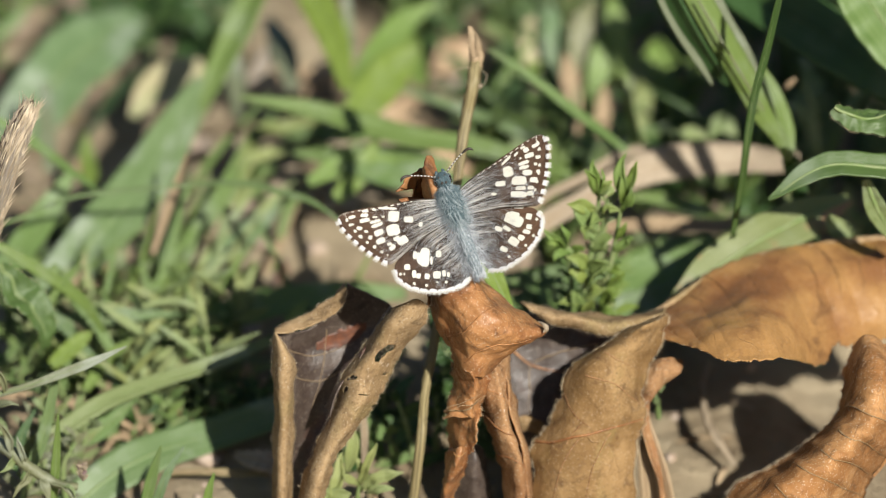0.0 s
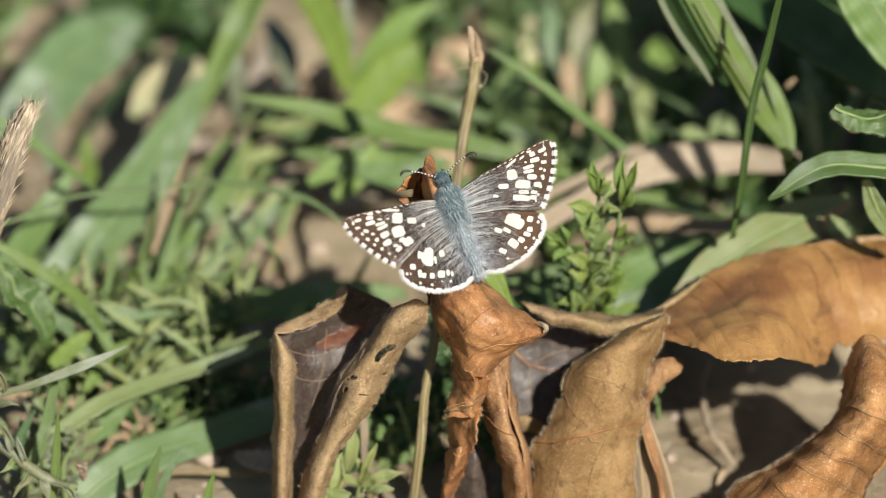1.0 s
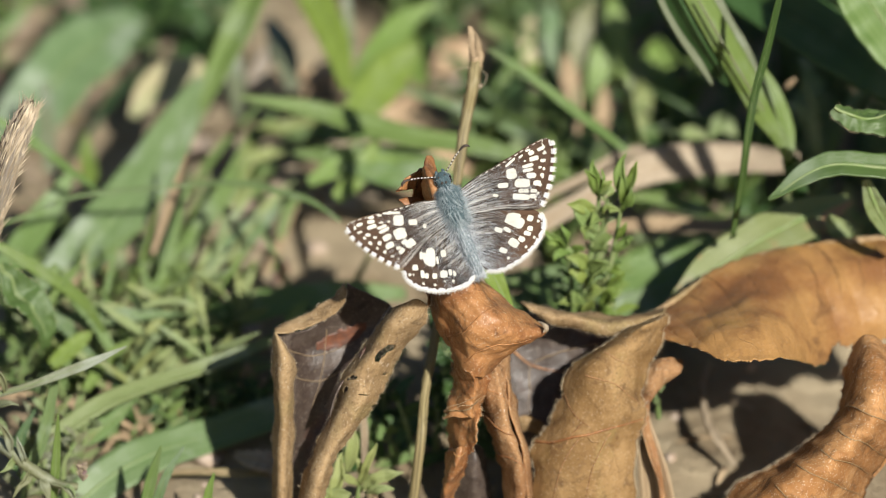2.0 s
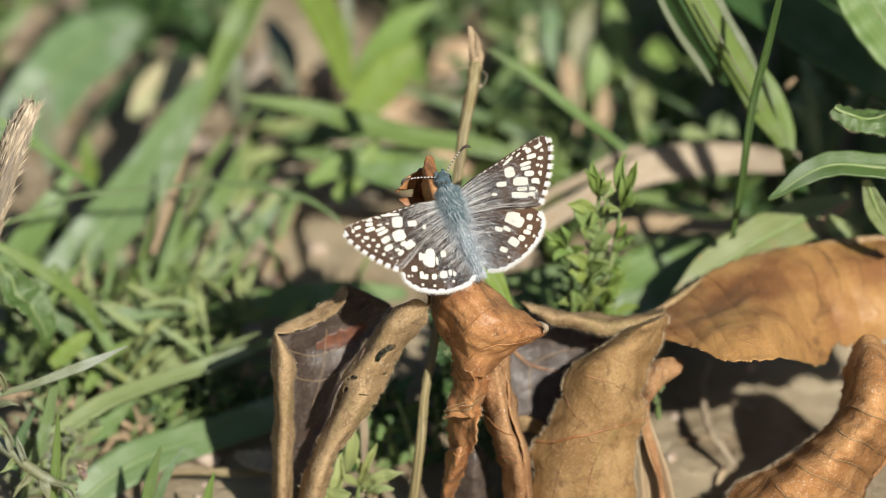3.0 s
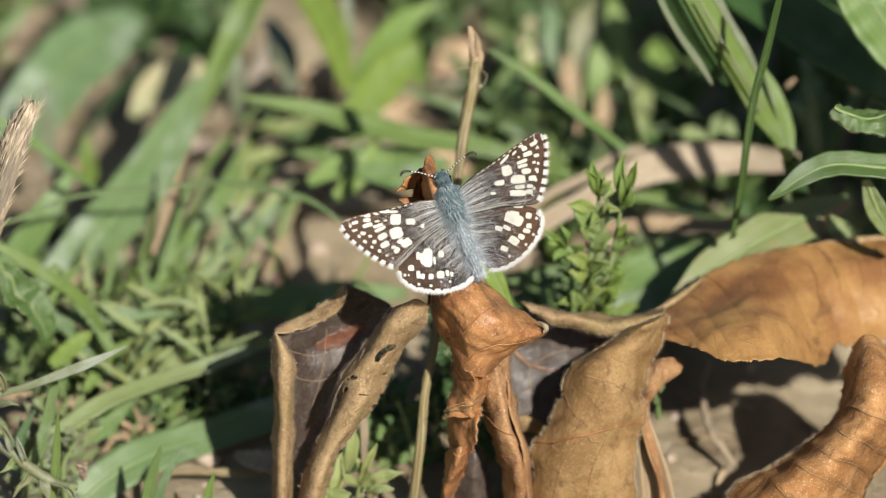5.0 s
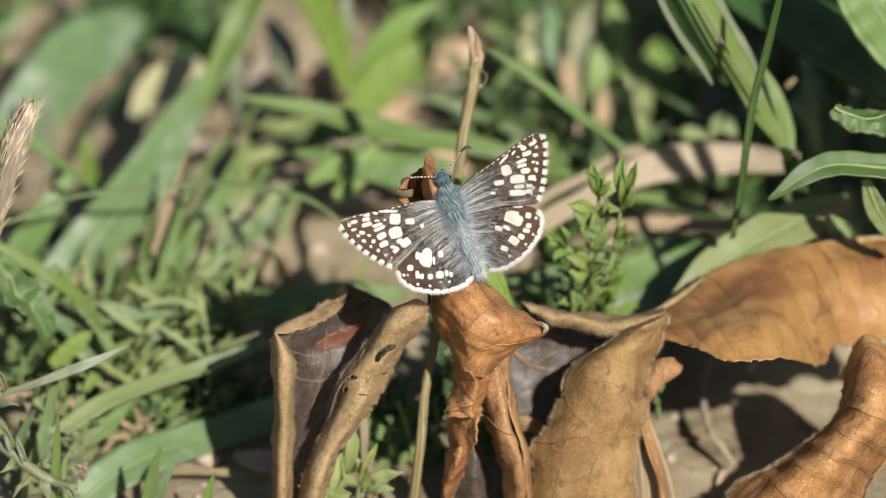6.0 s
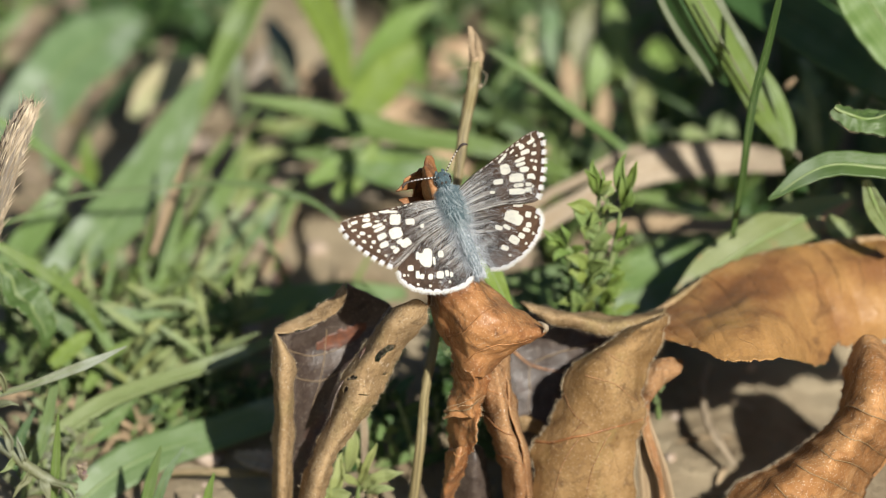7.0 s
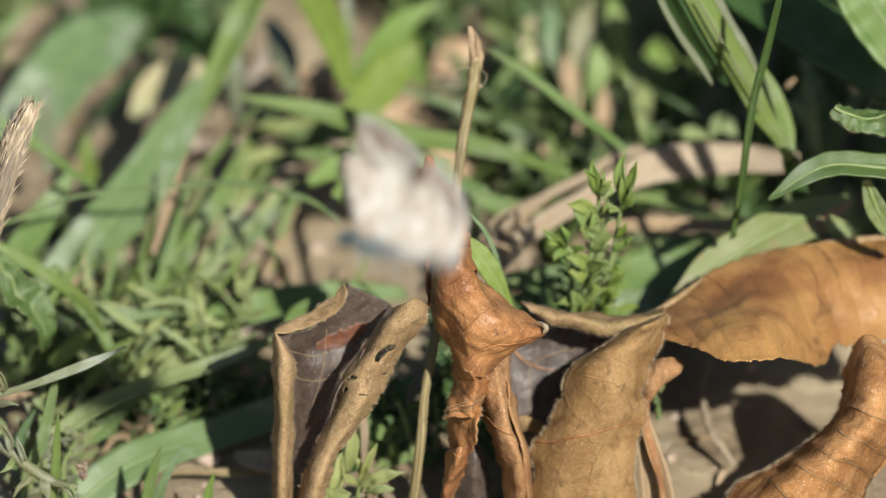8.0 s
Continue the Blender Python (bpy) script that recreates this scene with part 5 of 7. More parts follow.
grass([(-1.3, 110.0, 26.7), (-7.6, 104.0, 24.8), (-12.0, 96.0, 22.9), (-14.7, 88.0, 21.2)], [1.0, 4.2, 3.4, 1.6], M_LIME, "bright green broad grass blade in sun", seed=35)
grass([(-4.4, 100.0, 23.8), (-8.4, 94.0, 22.0), (-12.9, 86.0, 20.3), (-16.4, 78.0, 19.6)], [2.0, 6.4, 6.0, 3.0], M_LIME, "bright green broad leaf in the grass", seed=36)
grass([(-15.5, 106.0, 30.9), (-14.8, 100.0, 25.9), (-15.1, 90.0, 21.1)], [1.0, 1.8, 1.4], M_GREY, "pale grass stem", seed=37)
grass([(4.1, 66.0, 17.2), (8.5, 64.0, 15.3), (15.5, 62.0, 15.2)], [1.5, 3.0, 2.0], M_BLADE, "short green blade in the grass", seed=38)
grass([(-7.5, 80.0, 18.5), (4.1, 74.0, 19.2), (12.0, 70.0, 19.8), (19.0, 66.0, 19.6)], [1.0, 1.6, 1.6, 0.8], M_DEEP_SHADED, "narrow dark grass blade", seed=39)
grass([(3.3, 8.0, 42.0), (5.3, 7.0, 39.3), (7.4, 6.0, 36.0), (9.7, 5.0, 30.8)][::-1], [1.4, 2.9, 3.0, 0.3], M_LIME, "bright green blade behind the dead leaf", seed=40)
grass([(3.3, 12.0, 43.7), (6.5, 11.0, 39.7), (9.4, 10.0, 30.6)][::-1], [0.5, 0.7, 0.2], M_BLUE, "thin curved grass blade", seed=41)


# ---- grass shoot and broad leaves on the far right ----
def grass_shoot():
    t = thing("grass_shoot", (57.8, 44.0, -1.5), "thick light green grass shoot with folded blades", "grass shoot")
    part("sheath", ribbon([(52.7, 37.0, 37.7), (50.6, 36.0, 43.0), (48.2, 36.0, 46.9), (45.1, 36.0, 53.7), (41.5, 36.0, 60.4), (38.5, 37.0, 65.6), (36.4, 38.0, 68.9)], [1.4, 2.2, 3.2, 3.9, 4.0, 3.9, 3.8], (0.25, -0.85, 0.45), 40, 11, -0.45), M_BLADE, t)
    part("midrib", tube([(48.2, 34.2, 48.3), (44.5, 34.0, 55.0), (41.0, 34.0, 61.5), (38.1, 35.0, 66.7)], [0.16, 0.2, 0.2, 0.16], 24, 6), M_GREY, t, "pale midrib", 0, True)
    # this blade's shade and lit edge are painted in dark and pale green
    part("blade", ribbon([(42.8, 35.0, 52.1), (40.0, 35.5, 55.9), (37.1, 36.0, 60.2), (34.7, 37.0, 64.3), (32.8, 38.0, 68.0)], [0.6, 3.6, 5.2, 5.6, 5.4], (-0.75, -0.6, 0.2), 30, 9, 0.2), M_DEEP_SHADED, t, "blade with shade put into its dark green")
    part("blade_edge", ribbon([(40.5, 34.0, 52.7), (38.4, 34.2, 56.4), (35.6, 34.6, 60.6), (33.3, 35.4, 64.6), (31.5, 36.0, 68.5)], [0.4, 1.1, 1.0, 0.9, 0.8], (0.1, -0.9, 0.4), 24, 5, 0.2), M_GREY, t, "blade edge with light put into its pale colour")
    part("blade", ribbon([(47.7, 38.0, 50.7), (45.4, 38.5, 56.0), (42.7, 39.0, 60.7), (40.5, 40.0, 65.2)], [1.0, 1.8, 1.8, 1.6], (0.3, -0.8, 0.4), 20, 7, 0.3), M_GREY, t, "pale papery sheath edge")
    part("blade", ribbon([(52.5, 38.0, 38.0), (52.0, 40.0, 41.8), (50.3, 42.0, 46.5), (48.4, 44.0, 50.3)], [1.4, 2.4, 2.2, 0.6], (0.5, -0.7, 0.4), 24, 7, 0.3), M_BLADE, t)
    # deep green instead of the sheath's green paints the stem's shade
    part("stem", tube([(57.8, 44.0, -1.5), (56.6, 41.0, 16.4), (54.9, 39.0, 28.5), (52.5, 37.4, 37.9)], [1.4, 1.5, 1.5, 1.3], 24, 9, 2, 0.1), M_DEEP_SHADED, t, "stem with shade put into its dark green", 0, True)
    return t


grass_shoot()


def broad_leaf(name, points, widths, material, label, facing, fold=0.2, twist=0.0, seed=0, hairs=0, cols=15, crinkle=0.0):
    t = thing(name, points[0], label, "leaf")
    g = wobble(ribbon(points, widths, facing, 44, cols, fold, twist, 0.05, seed), 9, 0.7, seed)
    if crinkle:
        g = wobble(wobble(g, 3.0, crinkle, seed), 1.2, crinkle * 0.4, seed)
    part("blade", g, material, t)
    mid = g[:, cols // 2] + np.array((0, -0.12, 0.1))
    part("midrib", tube(mid[::4], [0.3, 0.3, 0.2, 0.1], 30, 6), material if material is M_DEEP_SHADED else M_STEM, t, "" if material is M_DEEP_SHADED else "pale midrib", 0, True)
    if hairs:
        fuzz_edge(g, t, hairs, seed, 0.35)
    return t


# the underside's shade is put into the deep green
broad_leaf("broad_leaf", [(40.6, 72.0, 52.9), (48.3, 66.0, 50.6), (56.8, 60.0, 48.5), (64.4, 54.0, 45.8), (73.7, 48.0, 41.2)], [4, 7.5, 9.0, 8.5, 5], M_DEEP_SHADED, "large leaf seen from below, shade in its dark green", (-0.2, -0.8, 0.5), 0.1, 0, 1)
broad_leaf("broad_leaf", [(60.0, 46.0, 67.6), (63.3, 42.0, 63.9), (67.5, 38.0, 59.4), (73.4, 34.0, 52.8)], [5, 9, 10, 6], M_BLADE, "large sunlit green leaf with a smooth edge", (0.2, -0.7, 0.7), 0.1, 0, 2)
broad_leaf("broad_leaf", [(75.0, 14.0, 46.6), (68.2, 14.0, 49.5), (59.8, 13.0, 50.9), (53.9, 12.0, 50.1), (47.7, 10.0, 46.6)], [3, 4.6, 4.8, 3.6, 0.5], M_MID, "green pointed leaf, gently curved", (0, -0.45, 0.9), 0.2, 0, 3)
broad_leaf("broad_leaf", [(61.4, 37.0, 31.6), (55.3, 33.0, 30.4), (46.6, 28.0, 28.3), (39.3, 24.0, 25.1), (33.3, 20.0, 21.6)], [2, 6.5, 7.4, 6.0, 1], M_BLOTCH, "pale green leaf with reddish blotches", (-0.1, -0.6, 0.8), 0.12, 0, 4)
broad_leaf("broad_leaf", [(62.5, 16.0, 46.7), (64.5, 16.0, 41.6), (68.8, 16.0, 34.9)], [1.4, 3.2, 1.5], M_HERB, "small green pointed leaf in sun", (-0.3, -0.8, 0.5), 0.2, 0, 5)
broad_leaf("broad_leaf", [(57.6, 12.0, 61.7), (61.1, 12.0, 59.8), (65.3, 12.0, 59.7), (71.0, 12.0, 62.1)], [1.6, 4.4, 5.6, 3.6], M_MID, "grey-green crinkled downy leaf", (0.1, -0.6, 0.8), -0.5, 40, 6, 300, 21, 0.9)
broad_leaf("broad_leaf", [(-72.2, 100.0, 3.7), (-67.0, 108.0, 6.5), (-61.8, 116.0, 10.0), (-55.7, 124.0, 11.9), (-49.9, 132.0, 12.6)], [4, 10.0, 11.5, 10, 3], M_BLUE, "large broad green leaf lying over soil", (0.15, -0.5, 0.85), 0.15, 0, 7)
# an added dark leaf, turned from the sun, stands for the broad leaf's shadow
broad_leaf("broad_leaf", [(-59.8, 98.0, 3.8), (-55.9, 104.0, 7.7), (-51.9, 110.0, 10.6), (-48.9, 116.0, 12.1)], [1.5, 6.5, 6, 2], M_DEEP_SHADED, "dark green leaf added for the shadow under the broad leaf", (-0.7, 0.1, 0.7), 0.1, 0, 13)
# deep green paints the shade on this far leaf
broad_leaf("broad_leaf", [(-56.0, 150.0, -1.1), (-46.5, 150.0, 2.1), (-38.0, 146.0, 1.1)], [4, 9, 4], M_DEEP_SHADED, "leaf behind, deep shade put into its dark green", (0.1, -0.5, 0.85), 0.15, 0, 8)
broad_leaf("pale_leaf", [(-49.9, 104.0, 8.4), (-46.7, 108.0, 10.4), (-43.1, 112.0, 11.5), (-39.2, 116.0, 12.3)], [1.6, 6.0, 7.0, 3.0], M_PALE, "pale yellow dead leaf on the soil", (0, -0.6, 0.8), 0.1, 0, 9)
broad_leaf("broad_leaf", [(-66.3, 18.0, 30.8), (-63.8, 17.0, 26.5), (-60.8, 16.0, 23.1), (-59.4, 16.0, 18.2)], [2, 5.0, 4.8, 1.5], M_MID, "grey-green crinkled leaf standing over soil", (0.2, -0.7, 0.7), 0.45, 20, 10, 200, 21, 0.8)
broad_leaf("broad_leaf", [(-59.1, 12.0, 3.2), (-53.2, 14.0, 3.5), (-45.6, 18.0, 8.1)], [1, 3.2, 1.0], M_BLADE, "small green leaf under the weathered blade", (0, -0.5, 0.85), 0.1, 0, 12)


broad_leaf("broad_leaf", [(36.3, 72.0, 21.9), (38.7, 73.0, 22.6), (41.2, 73.0, 21.8)], [0.6, 2.4, 0.5], M_HERB, "small pale green leaf behind the dead grass", (0.1, -0.7, 0.7), 0.15, 0, 21)
broad_leaf("broad_leaf", [(41.7, 74.0, 21.3), (43.5, 75.0, 23.1), (45.7, 74.0, 21.2)], [0.8, 3.4, 0.6], M_HERB, "small pale green leaf behind the dead grass", (-0.1, -0.7, 0.7), 0.15, 0, 22)
broad_leaf("broad_leaf", [(57.8, 30.0, 32.9), (59.2, 30.0, 30.7), (61.3, 29.0, 29.3)], [1.0, 3.2, 0.8], M_HERB, "small grey-green leaf behind the arched leaf", (0.1, -0.8, 0.6), 0.15, 0, 23)


def shade_weed():
    """An unseen leafy weed, added beside the view to shade the growth behind it."""
    z = ground_height(94, 2)
    t = thing("shade_weed", (94, 2, z), "unseen tall green weed with broad leaves, added for shade", "plant")
    part("stem", tube([(94, 2, z - 1), (95, 3, 60), (94, 4, 130)], [2.2, 1.8, 1.0], 30, 9, 3, 0.1), M_STEM, t, "", 0, True)
    rnd = random.Random(6)
    for i in range(30):
        k = 0.46 + 0.54 * i / 29
        p = np.array((95 - k, 3 + k, 125 * k))
        a = 1.55 + rnd.uniform(-0.45, 0.45)
        out = np.array((math.cos(a), math.sin(a), 0.25))
        l = rnd.uniform(34, 50)
        part("leaf", wobble(ribbon([p, p + out * l * 0.5 + (0, 0, 4), p + out * l + (0, 0, -1)], [2, 18, 16, 1], (0.1, -0.4, 0.9), 24, 9, 0.2), 9, 0.6, i), M_BLADE, t)
    return t


shade_weed()


# lit leaves far behind, each rising from the soil: tip, width, material
for i, (tip, low_x, w, m) in enumerate((
        ((14.3, 118.0, 19.3), 2, 5.0, M_PALE), ((17.2, 116.0, 22.4), 1, 3.4, M_BLUE), ((24.2, 112.0, 25.6), -4, 5.5, M_GREY), ((27.7, 108.0, 23.6), -6, 4.6, M_LIME), ((26.8, 108.0, 28.8), 4, 3.4, M_LIME),
        ((34.5, 112.0, 18.4), 1, 6.0, M_LIME), ((30.4, 104.0, 20.6), 2, 3.0, M_HERB), ((32.6, 100.0, 18.7), -2, 3.2, M_HERB), ((19.6, 104.0, 20.1), 3, 3.0, M_STRAW), ((25.8, 96.0, 18.8), -2, 2.6, M_STRAW), ((13.6, 92.0, 18.5), -3, 3.0, M_HERB))):
    x, y, z = tip
    foot = ground_height(x + low_x, y - 14)
    grass([(x + low_x, y - 14, foot - 0.5), (x + 0.8 * low_x, y - 10, 0.45 * z), (x + 0.3 * low_x, y - 4, 0.85 * z), (x, y, z)], [0.6, 0.8, w, 0.25 * w], m,
          "defocused pale leaf in the far growth" if m in (M_PALE, M_STRAW) else "defocused green leaf in the far growth", (0.1, -0.85, 0.5), 0.15, 0, 700 + i,
          "dry_grass" if m is M_STRAW else "wild_grass", "dry grass" if m is M_STRAW else "grass")
# brown dead leaf in the shade of the large one
dry_shade = ribbon([(53.2, 66.0, 45.2), (57.0, 62.0, 44.9), (62.1, 58.0, 43.1), (65.9, 56.0, 40.8)], [1.0, 4.5, 5.0, 2.0], (0.2, -0.8, 0.5), 24, 9, 0.2)
solo("dead_leaf", wobble(dry_shade, 6, 0.8, 3), M_RUST, "reddish-brown dead leaf in deep shade", "dead leaf")
solo("grass_seed", tube([(52.2, 56.0, 39.8), (52.8, 55.6, 40.8), (53.6, 55.4, 41.8), (54.2, 55.6, 42.4)], [0.05, 0.42, 0.38, 0.05], 14, 8, 4, 0.2), M_STRAW, "pale tan grass seed caught in the growth", "seed", closed=True, thick=0)


# ---- dead grass lying behind ----
def dry_blade(points, widths, material, label, facing=(0, -0.55, 0.83), seed=0, fold=0.25):
    g = wobble(ribbon(points, widths, facing, 50, 11, fold, 0, 0.12, seed), 10, 0.9, seed)
    t = thing("dry_grass", g[0].mean(axis=0), label, "dry grass", "dead grass")
    part("blade", g, material, t, thick=0.3)
    part("midrib", tube(g[::4, 5], [0.3, 0.25, 0.1], 30, 5), M_STRAW, t, "", 0, True)
    return t


dry_blade([(8.1, 41.0, 16.0), (12.7, 46.0, 19.7), (18.8, 53.0, 20.3), (25.9, 59.0, 21.4), (33.0, 63.0, 22.0), (40.1, 65.0, 22.4), (47.1, 65.0, 22.8), (54.9, 62.0, 23.7)], [1.6, 2.8, 3.2, 4.0, 4.7, 5.0, 4.6, 3.0], M_STRAWPALE, "broad tan dead grass blade bent over soil", (0, -0.8, 0.6), 51, 0.12)
dry_blade([(5.7, 42.0, 18.1), (10.1, 48.0, 20.7), (15.4, 54.0, 21.8), (22.4, 60.0, 22.8), (29.5, 65.0, 23.6), (36.6, 67.0, 23.9), (44.5, 67.0, 23.5)], [0.8, 1.3, 1.5, 1.6, 1.7, 1.6, 0.8], M_STRAWPALE, "tan dead grass blade bent beside another", seed=62)
dry_blade([(7.6, 44.0, 19.1), (12.7, 51.0, 19.9), (17.6, 57.0, 20.7), (22.9, 62.0, 21.7)], [0.6, 1.0, 1.1, 0.4], M_STRAW, "narrow split strip of dead grass", seed=63)
dry_blade([(6.0, 46.0, 18.7), (8.4, 50.0, 20.3), (12.8, 55.0, 20.4), (18.1, 60.0, 20.4)], [0.5, 0.6, 0.6, 0.3], M_STRAWPALE, "thin arched strand of dead grass", seed=52)
dry_blade([(23.2, 52.0, 17.7), (30.2, 52.0, 17.9), (38.0, 52.0, 18.1), (47.6, 52.0, 18.5)], [1.6, 2.4, 2.6, 2.0], M_STRAW, "tan dead grass blade lying level", seed=53)
dry_blade([(7.4, 42.0, 18.9), (12.7, 46.0, 19.5), (17.5, 52.0, 20.1)], [1.0, 1.8, 1.0], M_STRAW, "tan dead grass scrap behind", seed=54)
dry_blade([(-69.1, 24.0, 5.5), (-62.2, 24.0, 3.9), (-55.4, 24.0, 2.9)], [1.0, 2.0, 1.0], M_STRAW, "tan dead grass scrap on soil", seed=55)
dry_blade([(-23.6, 74.0, -1.7), (-28.2, 80.0, -1.0), (-32.6, 78.0, -0.9)], [1.0, 1.8, 1.0], M_STRAW, "tan dead grass scrap on soil", seed=56)
# two added dark scraps stand for the shade in a hollow of the soil
dry_blade([(-29.0, 84.0, -0.7), (-25.9, 80.0, -1.3), (-23.2, 78.0, -0.9), (-20.5, 80.0, 0.8)], [1.0, 3.4, 3.0, 0.8], M_DARK, "dark scrap added for the shade of a soil hollow", seed=64)
dry_blade([(-26.4, 72.0, 1.3), (-25.3, 70.0, 0.6), (-25.9, 66.0, 0.3), (-27.1, 64.0, 0.5)], [0.6, 2.2, 2.0, 0.6], M_DARK, "dark scrap added for the shade of a soil hollow", seed=65)
dry_blade([(41.6, 38.1, 2.0), (39.1, 26.4, 3.0), (40.0, 16.1, 3.0), (43.9, 8.3, 1.0)], [0.6, 0.8, 2.2, 0.6], M_STRAWPALE, "curled pale leaf scrap on soil", (0.7, -0.5, 0.5), 57, 0.6)
dry_blade([(-31.0, 9.9, 3.0), (-26.6, 6.4, 4.0), (-22.4, 5.1, 2.0)], [1.0, 3.8, 1.0], M_STRAWPALE, "crumbled pale leaf scrap", seed=58)
dry_blade([(-41.1, 7.0, 1.0), (-32.6, 6.4, 2.0), (-25.8, 7.0, 1.0)], [0.8, 1.4, 0.8], M_STALK, "brown dead stem on soil", seed=59)
dry_blade([(-51.5, 13.2, 1.0), (-48.7, 16.5, 2.0), (-44.6, 14.8, 1.0)], [0.5, 0.9, 0.4], M_STRAW, "tan dead grass scrap on soil", seed=60)
dry_blade([(-12.1, 4.0, 14.6), (-11.8, 3.0, 10.2), (-12.2, 3.0, 4.3)], [0.9, 1.1, 0.5], M_STRAWPALE, "thin pale dead grass blade", seed=61)


# ---- herbs with many small leaves ----
def small_leaf(root, way, length, width, lift, seed):
    """The surface of one small pointed leaf from root along way."""
    w = np.array(way, float)
    w /= np.linalg.norm(w)
    tip = np.array(root) + w * length
    mid = (np.array(root) + tip) / 2 + np.array((0, 0, lift))
    rnd = random.Random(seed)
    facing = (rnd.gauss(0, 0.35), -0.55 + rnd.gauss(0, 0.3), 0.8)
    return ribbon([root, mid, tip], [width * 0.35, width, width * 0.9, 0.05], facing, 9, 5, 0.3, rnd.uniform(-25, 25))


def herb(base, line, leaves, length, width, material, label, seed, radius=0.5, name="herb", crown=0.0):
    """A small herb: a stem with leaves all the way up."""
    t = thing(name, base, label, "plant", "small herbs")
    rnd = random.Random(seed)
    mid = spline(line, 40)
    part("stem", tube(line, [radius, radius * 0.8, radius * 0.5], 24, 7, seed, 0.15), M_STEM, t, "", 0, True)
    for i in range(leaves):
        k = (i + 0.6) / leaves
        p = mid[min(39, int(k * 39))]
        a = i * 2.4 + rnd.uniform(-0.4, 0.4)
        up = 0.35 + 0.6 * k + rnd.uniform(-0.2, 0.3) + crown * k
        way = (math.cos(a), math.sin(a) * 0.9, up)
        size = rnd.uniform(0.75, 1.2) * (1.0 - 0.25 * k)
        part("leaf", small_leaf(p, way, length * size, width * size, rnd.uniform(-0.3, 0.6), seed * 100 + i), material, t, thick=0.12)
    return t



def seedling(base, stem, pairs, material, label):
    """A seedling whose leaves each run from a root to a tip, with a width."""
    t = thing("seedling", base, label, "plant", "small herbs")
    part("stem", tube(stem, [0.5, 0.4, 0.25], 16, 7), M_STEM, t, "", 0, True)
    rnd = random.Random(len(pairs) + int(base[0]))
    for i, (a, b, w) in enumerate(pairs):
        a, b = np.array(a), np.array(b)
        w *= 1.05
        mid = (a + b) / 2 + (rnd.gauss(0, 0.4), rnd.gauss(-0.4, 0.3), rnd.uniform(0.2, 0.9))
        facing = (0.15 + rnd.gauss(0, 0.35), -0.8, 0.55 + rnd.gauss(0, 0.3))
        g = wobble(ribbon([a, mid, b], [w * 0.35, w, w * 0.85, 0.1], facing, 18, 7, rnd.uniform(0.3, 0.6), rnd.uniform(-50, 50)), 2.2, 0.45, i)
        part("leaf", g, material, t, thick=0.15)
    return t


# the sprig beside the perch: grey oval leaves below, fresh lime tips above
seedling((20.6, 18.0, 18.0), [(20.2, 18.0, 18.0), (21.2, 17.0, 26.5), (22.2, 16.0, 34.9), (23.0, 16.0, 40.7), (23.1, 15.0, 46.1)],
         [((22.6, 16.0, 36.8), (19.1, 15.0, 43.4), 2.0), ((22.8, 16.0, 41.5), (18.4, 14.0, 43.6), 1.9), ((23.0, 16.0, 41.5), (26.3, 14.0, 42.6), 1.5), ((22.4, 16.0, 36.4), (20.3, 13.0, 40.1), 2.2), ((22.2, 16.0, 35.2), (25.2, 14.0, 38.1), 2.2),
          ((21.6, 16.0, 31.9), (18.2, 14.0, 34.8), 2.0), ((21.8, 16.0, 31.0), (25.1, 13.0, 33.7), 2.4), ((21.3, 16.0, 29.2), (18.6, 15.0, 31.0), 2.2), ((21.3, 16.0, 28.4), (23.6, 13.0, 33.5), 2.2), ((20.8, 17.0, 25.7), (17.2, 15.0, 25.7), 2.0),
          ((20.8, 17.0, 25.5), (24.3, 14.0, 29.0), 2.2), ((20.5, 17.0, 22.9), (19.1, 14.0, 28.8), 2.6), ((20.5, 17.0, 21.9), (22.6, 14.0, 27.2), 2.2), ((20.4, 18.0, 20.0), (17.1, 16.0, 22.5), 2.0), ((22.9, 16.0, 39.9), (21.8, 12.0, 41.0), 1.5), ((23.1, 15.0, 45.1), (25.4, 14.0, 47.6), 1.4), ((23.1, 15.0, 45.5), (24.8, 13.0, 45.7), 1.3)],
         M_SPRIG, "upright grey-green herb with small crinkled oval leaves")
seedling((23.3, 20.0, 17.8), [(23.0, 20.0, 17.8), (24.5, 18.0, 27.8), (25.8, 17.0, 36.2), (26.7, 16.0, 43.6)],
         [((26.7, 16.0, 43.0), (26.9, 16.0, 51.1), 1.7), ((26.7, 16.0, 42.0), (28.9, 15.0, 50.3), 1.6), ((26.4, 16.0, 41.3), (28.1, 14.0, 46.6), 1.3), ((26.5, 16.0, 42.6), (26.1, 15.0, 48.0), 1.2), ((25.5, 17.0, 34.3), (27.9, 15.0, 37.0), 1.2), ((25.5, 17.0, 35.3), (27.2, 15.0, 39.7), 1.4), ((24.9, 18.0, 30.2), (27.0, 16.0, 30.2), 1.3),
          ((24.4, 18.0, 26.9), (27.2, 16.0, 31.0), 1.6), ((23.9, 18.0, 23.9), (26.5, 16.0, 28.2), 2.0), ((23.8, 18.0, 23.1), (25.6, 16.0, 23.1), 1.8)],
         M_LIME, "slim lime-green shoot with a pointed leafy tip")
seedling((23.0, 15.0, 44.6), [(23.1, 15.0, 44.6), (22.8, 15.0, 46.1), (22.4, 15.0, 47.0)],
         [((22.8, 15.0, 45.1), (22.1, 15.0, 50.7), 1.6), ((22.8, 15.0, 44.6), (21.1, 14.0, 49.5), 1.3), ((23.0, 15.0, 44.6), (23.4, 14.0, 49.5), 1.3)], M_LIME, "lime-green pointed leaf bud on a herb")
